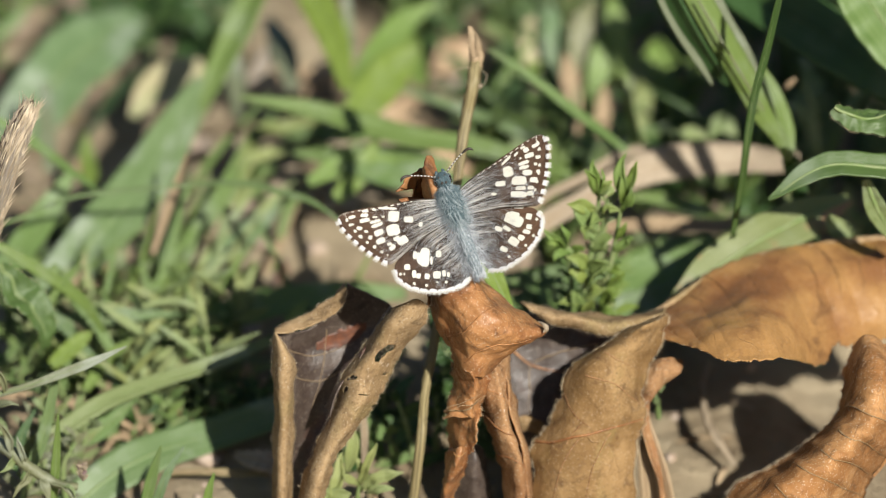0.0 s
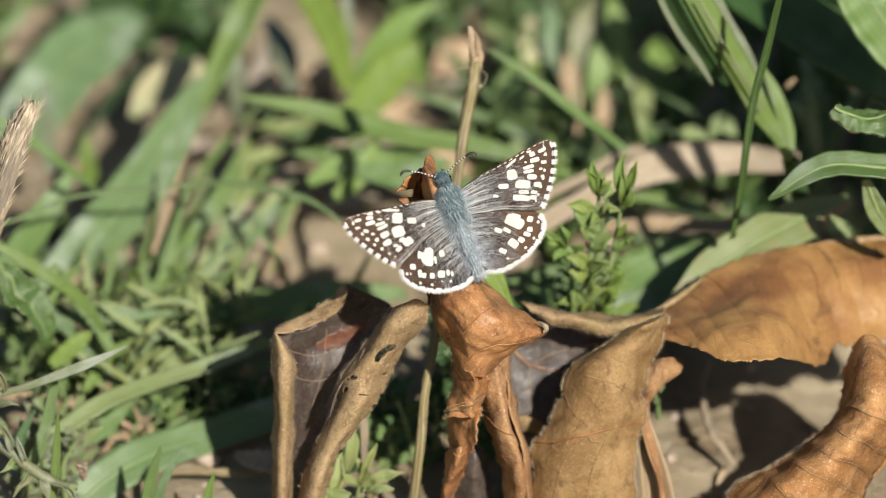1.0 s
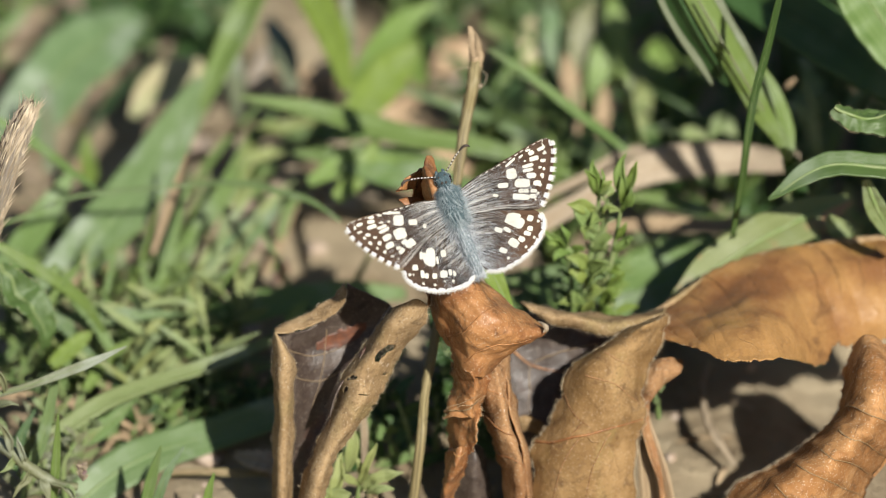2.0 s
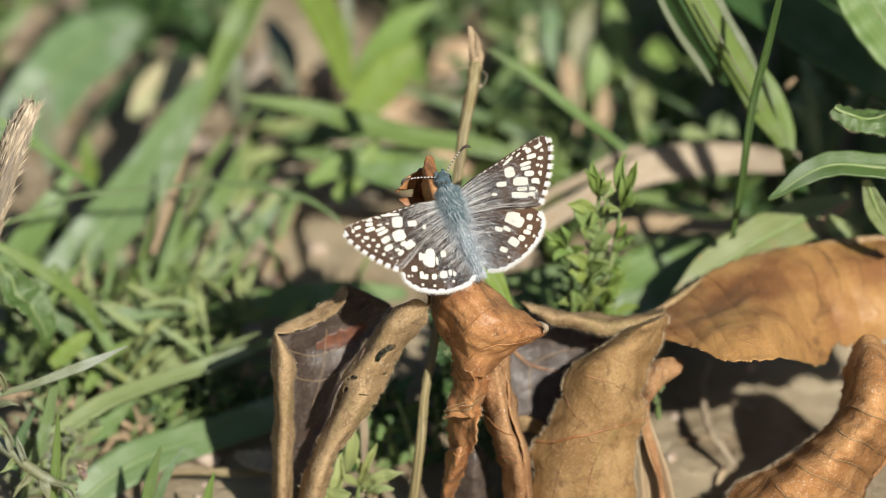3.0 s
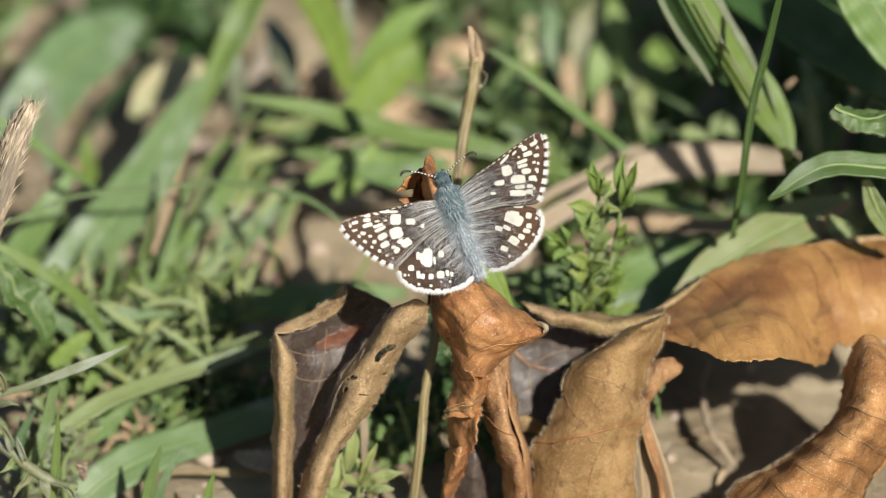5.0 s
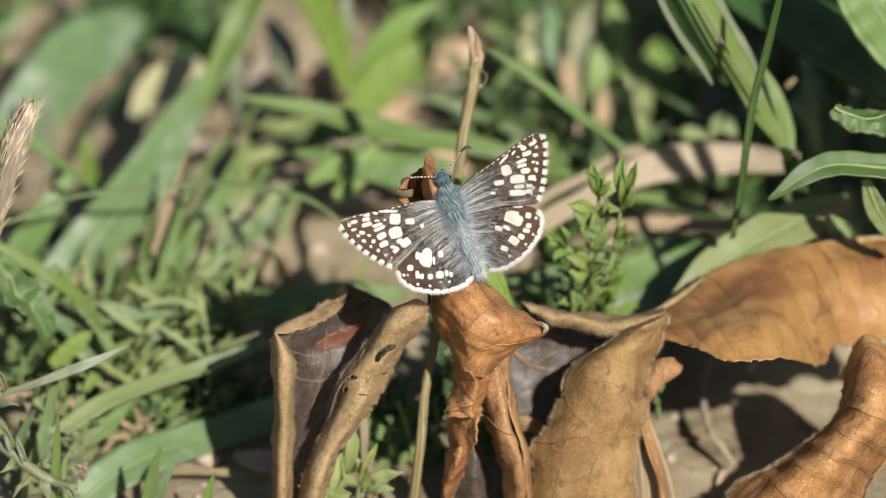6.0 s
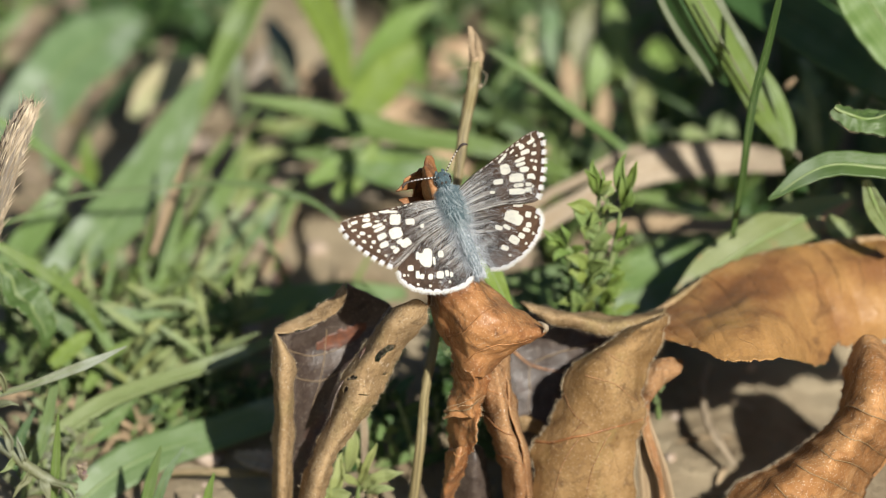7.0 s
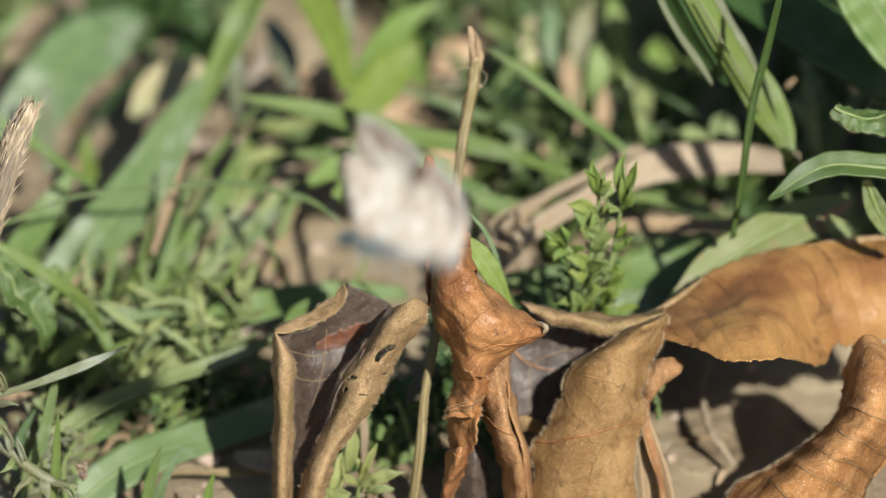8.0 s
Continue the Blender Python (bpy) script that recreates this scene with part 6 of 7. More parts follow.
seedling((21.3, 17.0, 31.4), [(21.6, 17.0, 31.4), (19.2, 16.0, 34.3), (17.3, 16.0, 35.8)],
         [((18.2, 16.0, 34.9), (14.8, 15.0, 38.5), 1.2), ((17.9, 16.0, 35.2), (15.3, 14.0, 37.0), 1.4), ((18.4, 16.0, 34.7), (17.6, 15.0, 39.7), 1.3), ((19.2, 16.0, 34.1), (16.5, 14.0, 33.9), 1.2), ((19.4, 16.0, 34.3), (21.2, 14.0, 36.0), 1.3)], M_LIME, "lime-green leafy side shoot")
seedling((-12.8, -4.0, 1.2), [(-12.8, -4.0, 1.2), (-12.7, -4.5, 4.0), (-12.4, -5.0, 6.8)],
         [((-14.3, -4.0, 7.8), (-13.2, -3.0, 16.2), 1.6), ((-12.6, -5.0, 6.1), (-9.9, -6.0, 14.2), 1.2), ((-12.1, -5.0, 5.9), (-5.7, -7.0, 10.1), 1.9), ((-12.6, -5.0, 6.5), (-14.9, -7.0, 9.3), 1.1), ((-12.1, -5.0, 7.3), (-13.6, -4.0, 11.0), 0.9), ((-11.8, -5.0, 5.1), (-7.0, -8.0, 7.5), 1.3)],
         M_PALEGREEN, "small pale green seedling with oval leaves, at the stalk's foot")
seedling((-16.7, -6.0, -0.0), [(-16.7, -6.0, -0.0), (-16.9, -6.5, 2.7), (-16.9, -7.0, 4.5)],
         [((-16.7, -7.0, 5.1), (-20.0, -9.0, 7.6), 2.4), ((-16.8, -7.0, 4.9), (-13.6, -8.0, 6.9), 2.6), ((-16.8, -7.0, 4.9), (-14.9, -4.0, 11.6), 1.7)],
         M_PALEGREEN, "pale green seedling with narrow leaves, beside the dead leaf")
herb((22.8, 20.0, 20.8), [(22.8, 20.0, 20.8), (22.5, 19.0, 27.3), (23.5, 18.0, 35.7), (24.4, 17.0, 43.0)], 18, 4.2, 1.3, M_PALEGREEN, "upright green herb crowded with small leaves", 77, 0.4)
herb((25.7, 22.0, 19.6), [(25.7, 22.0, 19.6), (25.0, 21.0, 26.1), (25.9, 20.0, 32.6)], 14, 3.6, 1.2, M_LIME, "small lime-green herb beside a taller one", 78, 0.35)
herb((18.4, 24.0, 18.4), [(18.4, 24.0, 18.4), (19.2, 23.0, 23.9), (18.7, 22.0, 29.4)], 14, 3.8, 1.2, M_BLADE, "small dark green herb under a taller one", 79, 0.35)
# low herbs added to darken the gap between blades; deep green paints its shade
low = random.Random(91)
for i in range(44):
    x, y = low.uniform(-50, -22), low.uniform(17, 34)
    z = ground_height(x, y)
    h = low.uniform(2, 6)
    herb((x, y, z), [(x, y, z - 0.5), (x + low.gauss(0, 2), y, z + h * 0.6), (x + low.gauss(0, 3), y + 1, z + h)], low.randrange(6, 10), low.uniform(3, 5.5), low.uniform(0.9, 1.6),
         low.choice((M_DEEP_SHADED, M_BLADE, M_HERB, M_STRAW)), "low herb under the grass blades, some dark to paint shade", 1200 + i, 0.4)
# growth behind the dead leaves, mostly deep green to paint the shade there
shade = random.Random(77)
for i in range(34):
    x, y = shade.uniform(-24, 26), shade.uniform(10, 40)
    z = ground_height(x, y)
    h = shade.uniform(5, 16)
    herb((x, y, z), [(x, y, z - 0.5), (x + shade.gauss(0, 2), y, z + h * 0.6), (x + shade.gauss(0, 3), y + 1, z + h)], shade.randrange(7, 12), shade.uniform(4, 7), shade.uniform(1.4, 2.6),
         shade.choice((M_DEEP_SHADED, M_DEEP_SHADED, M_BLADE)), "leafy herb, shade of dead leaves put into its green", 800 + i, 0.5)

# pale narrow-leaved herbs in the sun between the blades
curl = random.Random(57)
for i in range(24):
    x, y = curl.uniform(-62, -30), curl.uniform(25, 42)
    z = ground_height(x, y)
    h = curl.uniform(7, 17)
    herb((x, y, z), [(x, y, z - 0.5), (x + curl.gauss(0, 3), y, z + h * 0.6), (x + curl.gauss(0, 4), y + 1, z + h)], curl.randrange(5, 9), curl.uniform(8, 13), curl.uniform(1.1, 1.9),
         curl.choice((M_HERB, M_PALEGREEN, M_SPRIG, M_BLADE, M_PALEGREEN)), "pale green herb with long narrow leaves, on soil", 1500 + i, 0.4)

rng = random.Random(12)
BARE = ((-38, 103, 18, 19), (-24, 70, 16, 15), (-51, 76, 9, 10), (-52, 106, 15, 17), (-12, 76, 10, 11), (-17, 100, 14, 18), (-29, 44, 9, 11), (-30, 124, 16, 16), (-24, 142, 15, 14), (-6, 124, 9, 10))


def open_soil(x, y, h):
    """Whether a plant of height h would stand on or before one of the bare patches of soil."""
    return any(((x - a) / c) ** 2 + ((y + k * h - b) / d) ** 2 < 1 for a, b, c, d in BARE for k in (0, 0.8, 1.5))


# mats of low herbs: spot on the soil, height, material
for i in range(46):
    x, y = rng.uniform(-64, -16), rng.uniform(30, 70)
    if x > -34 and y < 36:
        continue
    z = ground_height(x, y)
    h = rng.uniform(3, 9)
    if open_soil(x, y, h):
        continue
    lean = (rng.gauss(0, 4), rng.gauss(0, 3))
    herb((x, y, z), [(x, y, z - 0.5), (x + lean[0] * 0.4, y + lean[1] * 0.4, z + h * 0.6), (x + lean[0], y + lean[1], z + h)], rng.randrange(8, 15), rng.uniform(3.0, 5.5), rng.uniform(0.8, 1.5),
         rng.choice((M_HERB, M_BLUE, M_HERB, M_BLADE, M_GREY)), "low grey-green herb with narrow leaves, on soil", 100 + i, 0.35)
# near corner: weathered, dusty sprigs
for i in range(12):
    x, y = rng.uniform(-66, -54), rng.uniform(-6, 16)
    z = ground_height(x, y)
    h = rng.uniform(5, 14)
    herb((x, y, z), [(x, y, z - 0.5), (x + rng.gauss(0, 2), y, z + h * 0.6), (x + rng.gauss(1, 3), y + 1, z + h)], rng.randrange(8, 13), rng.uniform(3.5, 5.5), rng.uniform(1.0, 1.6),
         rng.choice((M_HERB, M_GREY)), "dusty grey-green herb with narrow leaves", 200 + i, 0.5)
more = random.Random(41)
for i in range(24):
    x, y = more.uniform(-64, -14), more.uniform(34, 78)
    z = ground_height(x, y)
    h = more.uniform(4, 10)
    if open_soil(x, y, h):
        continue
    herb((x, y, z), [(x, y, z - 0.5), (x + more.gauss(0, 2), y, z + h * 0.6), (x + more.gauss(0, 4), y + 1, z + h)], more.randrange(8, 13), more.uniform(4.0, 6.5), more.uniform(1.0, 1.8),
         more.choice((M_HERB, M_HERB, M_BLADE, M_LIME)), "low sunlit green herb with narrow leaves, on soil", 1000 + i, 0.4)
for i in range(22):
    x, y = more.uniform(-30, 6), more.uniform(78, 112)
    z = ground_height(x, y)
    h = more.uniform(8, 18)
    if open_soil(x, y, h):
        continue
    herb((x, y, z), [(x, y, z - 0.5), (x + more.gauss(0, 3), y, z + h * 0.6), (x + more.gauss(0, 4), y + 1, z + h)], more.randrange(8, 12), more.uniform(6, 10), more.uniform(2.0, 3.4),
         more.choice((M_LIME, M_HERB, M_PALEGREEN)), "sunlit light green herb behind the butterfly", 1100 + i, 0.5)


# straight slanting blades rising out of the low herbs
for i in range(26):
    x, y = more.uniform(-60, -16), more.uniform(36, 86)
    z = ground_height(x, y)
    lean, l = more.choice((1, 1, 1, -0.7)) * more.uniform(0.25, 0.8), more.uniform(16, 32)
    if open_soil(x, y, 0):
        continue
    grass([(x, y, z - 0.5), (x + lean * l * 0.45, y + l * 0.15, z + l * 0.45), (x + lean * l * 0.9, y + l * 0.3, z + l * 0.8)], [more.uniform(0.8, 1.3), more.uniform(0.9, 1.6), 0.15],
          more.choice((M_BLADE, M_BLUE, M_BLADE, M_HERB)), "straight narrow green grass blade rising from herbs", seed=200 + i)


seedling((32.5, 8.0, 10.2), [(32.3, 8.0, 10.2), (32.1, 7.0, 13.2), (32.2, 6.0, 14.8)], [((31.7, 6.0, 14.1), (33.0, 5.0, 17.5), 1.7), ((32.1, 6.0, 13.7), (31.5, 6.0, 16.3), 1.0)], M_HERB, "tiny pale green seedling by the curled leaf")


def dusty_stem():
    """A pale thick old stem with a withered flower head, in the near corner."""
    t = thing("withered_plant", (-68.3, -2.0, 12.3), "pale dusty creeping stem with a withered purple bud", "plant")
    line = [(-68.1, -4.0, 14.5), (-64.6, -8.0, 14.8), (-61.2, -10.0, 12.7), (-57.1, -11.0, 10.4), (-53.9, -11.0, 9.8)]
    part("stem", tube(line, [1.1, 1.0, 0.9, 0.7, 0.5], 40, 10, 4, 0.25), M_GREY, t, "", 0, True)
    rnd = random.Random(31)
    for i in range(14):
        p = np.array((-53.2, -11.0, 12.1)) + (0, 0, -1.2 + 0.16 * i)
        a = i * 2.4
        tip = p + (math.cos(a) * 0.9, math.sin(a) * 0.5 - 0.2, 1.1)
        part("bract", ribbon([p, (p + tip) / 2 + (0, 0, 0.2), tip], [0.3, 0.6, 0.05], (0, -1, 0.3), 7, 3, 0.3), rnd.choice((M_STRAWPALE, M_BUD, M_BUD)), t, thick=0.1)
    for i, (a, b, w) in enumerate((((-63.7, -9.0, 14.6), (-65.7, -9.0, 20.5), 2.0), ((-62.0, -10.0, 13.1), (-62.7, -10.0, 18.0), 1.6), ((-60.4, -10.0, 12.1), (-63.7, -13.0, 9.3), 2.2), ((-58.2, -11.0, 11.0), (-52.8, -14.0, 7.4), 2.0),
                                   ((-62.9, -9.0, 13.5), (-65.6, -12.0, 12.6), 2.2), ((-56.7, -11.0, 10.4), (-54.3, -13.0, 9.3), 1.4), ((-59.6, -10.0, 11.3), (-58.3, -14.0, 7.4), 2.4), ((-64.5, -6.0, 22.6), (-65.8, -6.0, 28.4), 1.6), ((-66.2, -6.0, 20.6), (-62.4, -8.0, 22.2), 1.4))):
        a, b = np.array(a), np.array(b)
        part("leaf", wobble(ribbon([a, (a + b) / 2 + (0.3, -0.4, 0.7), b], [w * 0.3, w * 0.62, w * 0.45, 0.1], (0.1, -0.8, 0.6), 18, 7, 0.7, 70), 2.5, 0.5, i), rnd.choice((M_GREY, M_HERB)), t, thick=0.2)
    return t


dusty_stem()
# behind the butterfly: taller, brighter herbs
for i in range(70):
    x, y = rng.uniform(-12, 76), rng.uniform(84, 190)
    z = ground_height(x, y)
    h = rng.uniform(8, 22)
    if open_soil(x, y, h):
        continue
    herb((x, y, z), [(x, y, z - 0.5), (x + rng.gauss(0, 3), y, z + h * 0.6), (x + rng.gauss(0, 5), y + rng.gauss(0, 3), z + h)], rng.randrange(8, 14), rng.uniform(5, 10), rng.uniform(1.6, 3.4),
         rng.choice((M_LIME, M_BLADE, M_HERB, M_BLADE, M_BLUE, M_DEEP_SHADED)), "leafy green herb in the grass behind", 300 + i, 0.5)
# far right: darker growth, its shade partly put into the colour
for i in range(26):
    x, y = rng.uniform(26, 78), rng.uniform(52, 110)
    z = ground_height(x, y)
    h = rng.uniform(4, 12)
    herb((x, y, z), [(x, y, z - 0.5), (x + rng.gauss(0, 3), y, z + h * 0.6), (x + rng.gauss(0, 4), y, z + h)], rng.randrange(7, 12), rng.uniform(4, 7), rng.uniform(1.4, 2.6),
         rng.choice((M_DEEP_SHADED, M_BLADE, M_DEEP_SHADED, M_HERB)), "leafy herb, often dark green to paint shade", 400 + i, 0.5)


# ---- tufts of fine grass ----
def tuft(x, y, blades, height, width, material, label, seed):
    z = ground_height(x, y)
    t = thing("grass_tuft", (x, y, z), label, "grass", "grass tufts")
    rnd = random.Random(seed)
    for i in range(blades):
        a = rnd.uniform(0, 6.28)
        h = height * rnd.uniform(0.6, 1.15)
        spread = h * rnd.uniform(0.15, 0.9)
        p = np.array((x + rnd.gauss(0, 1), y + rnd.gauss(0, 1), z - 0.5))
        mid = p + (math.cos(a) * spread * 0.35, math.sin(a) * spread * 0.35, h * 0.65)
        tip = p + (math.cos(a) * spread, math.sin(a) * spread, h * rnd.uniform(0.7, 1.05))
        w = width * rnd.uniform(0.7, 1.2)
        part("blade", ribbon([p, mid, tip], [w * 0.8, w, 0.7 * w, 0.05], (math.cos(a) * -0.4, -0.6, 0.7), 12, 5, 0.35), material, t, thick=0.12)
    return t


for i in range(34):
    x, y = rng.uniform(-66, -12), rng.uniform(34, 110)
    h = rng.uniform(8, 18)
    if open_soil(x, y, 0.5 * h):
        continue
    tuft(x, y, rng.randrange(5, 9), h, rng.uniform(0.7, 1.5), rng.choice((M_BLADE, M_BLUE, M_BLADE, M_LIME, M_STRAW)), "tuft of narrow green grass on soil", 500 + i)
for i in range(40):
    x, y = rng.uniform(-20, 80), rng.uniform(60, 185)
    if open_soil(x, y, 8):
        continue
    tuft(x, y, rng.randrange(5, 9), rng.uniform(12, 30), rng.uniform(1.0, 2.2), rng.choice((M_BLADE, M_BLUE, M_DEEP_SHADED, M_BLADE)), "tuft of green grass behind the leaves", 600 + i)


glade = random.Random(5)
for i in range(14):
    x, y = glade.uniform(-76, -36), glade.uniform(128, 172)
    z = ground_height(x, y)
    h = glade.uniform(6, 14)
    herb((x, y, z), [(x, y, z - 0.5), (x + glade.gauss(0, 3), y, z + h * 0.6), (x + glade.gauss(0, 5), y + 1, z + h)], glade.randrange(7, 11), glade.uniform(7, 12), glade.uniform(2.6, 4.4),
         glade.choice((M_DEEP_SHADED, M_DEEP_SHADED, M_BLADE)), "leafy dark green herb behind the broad leaf", 1400 + i, 0.5)
for i in range(20):
    x, y = glade.uniform(-28, 4), glade.uniform(110, 178)
    z = ground_height(x, y)
    h = glade.uniform(8, 20)
    if open_soil(x, y, 0.4 * h):
        continue
    herb((x, y, z), [(x, y, z - 0.5), (x + glade.gauss(0, 3), y, z + h * 0.6), (x + glade.gauss(0, 5), y + 1, z + h)], glade.randrange(7, 11), glade.uniform(7, 12), glade.uniform(2.4, 4.2),
         glade.choice((M_LIME, M_PALEGREEN, M_BLADE, M_HERB)), "leafy bright green herb in the grass behind", 900 + i, 0.5)


# ---- clods, pebbles and scraps on the soil ----
def pebble(x, y, r, seed, material, label, name="pebble"):
    rnd = random.Random(seed)
    bm = bmesh.new()
    bmesh.ops.create_icosphere(bm, subdivisions=2, radius=r * 0.001)
    sx, sy, sz = rnd.uniform(0.8, 1.3), rnd.uniform(0.8, 1.2), rnd.uniform(0.45, 0.8)
    for v in bm.verts:
        k = 1 + 0.28 * noise.noise(v.co * (900 / r) + Vector((seed, 0, 0)))
        v.co = Vector((v.co.x * sx * k, v.co.y * sy * k, v.co.z * sz * k))
    me = bpy.data.meshes.new(name)
    bm.to_mesh(me)
    bm.free()
    me.materials.append(material)
    ob = new(name, me)
    ob.location = (x * 0.001, y * 0.001, (ground_height(x, y) + r * sz * 0.55) * 0.001)
    ob.rotation_euler = (0, 0, rnd.uniform(0, 6))
    return tagged(ob, label, "clod", "clods on the soil")


for i in range(150):
    x, y = rng.uniform(-72, 70), rng.uniform(-4, 180)
    pebble(x, y, rng.choice((0.5, 0.7, 0.9) if x > 15 and y < 70 else (0.5, 0.7, 0.9, 1.2, 1.8, 2.6)) * rng.uniform(0.8, 1.3), i, M_PEBBLE, "rounded clod of dry earth", "earth_clod")
for i in range(26):
    x, y = rng.uniform(-84, -40), rng.uniform(125, 185)
    pebble(x, y, rng.uniform(2.0, 4.5), 300 + i, M_CLOD, "large brown clod of loose earth", "earth_clod")
for i in range(70):
    x, y = rng.uniform(-66, 60), rng.uniform(2, 120)
    z = ground_height(x, y) + 0.4
    a, l = rng.uniform(0, 6.28), rng.uniform(3, 9)
    g = ribbon([(x, y, z), (x + math.cos(a) * l * 0.5, y + math.sin(a) * l * 0.5, z + rng.uniform(0, 1.5)), (x + math.cos(a) * l, y + math.sin(a) * l, z)],
               [0.3, rng.uniform(0.5, 1.8), 0.3], (0, -0.3, 0.9), 10, 5, rng.uniform(-0.4, 0.4))
    solo("leaf_scrap", g, rng.choice((M_SCRAP, M_STRAW, M_STRAWPALE, M_STALK)), "small dry leaf scrap on soil", "leaf litter", "litter on the soil")


# broad dead leaves lying in the far growth
litter = random.Random(23)
for i in range(26):
    x, y = litter.uniform(-34, 26), litter.uniform(84, 152)
    z = ground_height(x, y) + litter.uniform(0.5, 5)
    a, l, w = litter.uniform(-0.9, 0.9), litter.uniform(9, 17), litter.uniform(3.5, 7)
    end = (x + math.cos(a) * l, y + math.sin(a) * l, z + litter.uniform(-0.5, 3))
    g = wobble(ribbon([(x, y, z), ((x + end[0]) / 2, (y + end[1]) / 2, z + litter.uniform(1, 3)), end], [0.5, w, 0.9 * w, 0.5], (0.2, -0.6, 0.75), 18, 9, litter.uniform(-0.3, 0.3)), 5, 0.8, i)
    solo("dead_leaf", g, litter.choice((M_SCRAP, M_STRAWPALE, M_SCRAP)), "pale brown dead leaf lying in the far grass", "dead leaf", "dead leaves in the far grass")


# ---- the butterfly ----
def wing_material():
    k = Nodes("wing_scales")
    a = k.node("ShaderNodeAttribute", attribute_name="pattern")
    s = k.node("ShaderNodeSeparateColor")
    k.put(s.inputs[0], a.outputs["Color"])
    white, hair, fringe = s.outputs[0], s.outputs[1], s.outputs[2]
    grain = k.noise(5200, 3.0, 0.6)
    big = k.noise(420, 4.0, 0.6)
    streak = k.noise(1.0, 4.0, 0.7, k.stretched(30, 2.2))
    u, v = k.uv()
    ribs = k.ramp(k.math("ABSOLUTE", k.math("SUBTRACT", k.math("FRACT", k.math("MULTIPLY", u, 8.0)), 0.5)), 0.0, 0.1, 1.0, 0.0)
    dark = k.mix(k.ramp(k.math("ADD", k.math("MULTIPLY", big, 0.6), k.math("MULTIPLY", grain, 0.4)), 0.40, 0.62), (0.010, 0.008, 0.007), (0.066, 0.042, 0.030))
    dark = k.mix(k.math("MULTIPLY", a.outputs["Alpha"], 0.6), dark, (0.098, 0.056, 0.034))
    dark = k.mix(k.math("MULTIPLY", ribs, 0.6), dark, (0.012, 0.009, 0.008))
    c = k.mix(k.ramp(streak, 0.50, 0.75, 0.0, 0.3), dark, (0.16, 0.12, 0.10))
    down = k.mix(k.ramp(streak, 0.43, 0.60), (0.028, 0.021, 0.016), (0.76, 0.74, 0.69))
    c = k.mix(k.math("MULTIPLY", hair, k.ramp(big, 0.36, 0.60, 0.55, 1.0)), c, down)
    edge = k.math("ADD", white, k.math("MULTIPLY", k.math("SUBTRACT", grain, 0.5), 0.9))
    c = k.mix(k.ramp(edge, 0.36, 0.62), c, (0.60, 0.585, 0.515))
    c = k.mix(k.ramp(fringe, 0.35, 0.65), c, (0.55, 0.55, 0.56))
    n = k.bump(streak, 0.0001, 0.7)
    return k.done(c, 0.7, k.bump(grain, 0.00006, 0.8, n), 0.12, (0.10, c))


M_WING = wing_material()


def underside_material():
    k = Nodes("wing_underside")
    s = k.node("ShaderNodeSeparateColor")
    k.put(s.inputs[0], k.node("ShaderNodeAttribute", attribute_name="pattern").outputs["Color"])
    patch = k.noise(430, 2.0, 0.5)
    grain = k.noise(4200, 3.0, 0.6)
    c = k.mix(k.ramp(patch, 0.45, 0.56), (0.74, 0.73, 0.70), (0.50, 0.43, 0.35))
    c = k.mix(k.ramp(patch, 0.60, 0.68, 0.0, 0.6), c, (0.24, 0.19, 0.16))
    c = k.mix(k.math("MAXIMUM", s.outputs[0], s.outputs[2]), c, (0.80, 0.79, 0.76))
    c = k.mix(k.ramp(grain, 0.45, 0.7, 0.0, 0.15), c, (0.36, 0.34, 0.33))
    return k.done(c, 0.7, k.bump(grain, 0.00006, 0.6), 0.12, (0.10, c))


M_UNDER = underside_material()
M_BODY = plain("butterfly_body", (0.045, 0.075, 0.088), (0.10, 0.150, 0.170), 2500, 0.7, 0.0002, 0.15)
M_BODYPALE = plain("butterfly_abdomen", (0.13, 0.165, 0.185), (0.24, 0.275, 0.29), 2500, 0.7, 0.0002, 0.15)
M_HAIR = plain("butterfly_hair", (0.10, 0.150, 0.168), (0.42, 0.475, 0.49), 900, 0.6, 0.0, 0.2)
M_HAIRPALE = plain("butterfly_pale_hair", (0.52, 0.55, 0.58), (0.22, 0.24, 0.26), 900, 0.6, 0.0, 0.2)
M_EYE = plain("butterfly_eye", (0.012, 0.010, 0.010), (0.02, 0.016, 0.014), 500, 0.15, 0.0, 0.6)
M_ANTENNA = plain("antenna_dark", (0.03, 0.022, 0.018), (0.05, 0.035, 0.025), 900, 0.5)
M_BAND = plain("antenna_band", (0.56, 0.55, 0.51), (0.62, 0.61, 0.57), 900, 0.5)

# Wing outlines and spots, in mm: x out from the body's middle line, y towards the head.
FORE_FRONT = [(1.2, 1.6), (4.0, 2.65), (7.0, 3.3), (9.6, 3.85), (12.0, 4.4), (14.3, 4.75), (15.4, 4.6), (15.8, 4.0)]
FORE_BACK = [(1.2, -2.0), (3.4, -2.4), (6.5, -3.0), (9.2, -4.0), (11.2, -4.6), (12.1, -4.0), (13.1, -2.7), (14.3, -0.8), (15.3, 1.4), (15.8, 3.0), (15.8, 4.0)]
HIND_FRONT = [(0.9, -1.0), (4.0, -1.6), (8.0, -3.2), (10.3, -4.6), (11.0, -5.5)]
HIND_BACK = [(0.9, -8.9), (1.4, -10.5), (2.4, -11.0), (3.6, -11.2), (5.3, -11.0), (7.3, -10.4), (9.2, -9.3), (10.5, -8.0), (11.1, -6.7), (11.0, -5.5)]
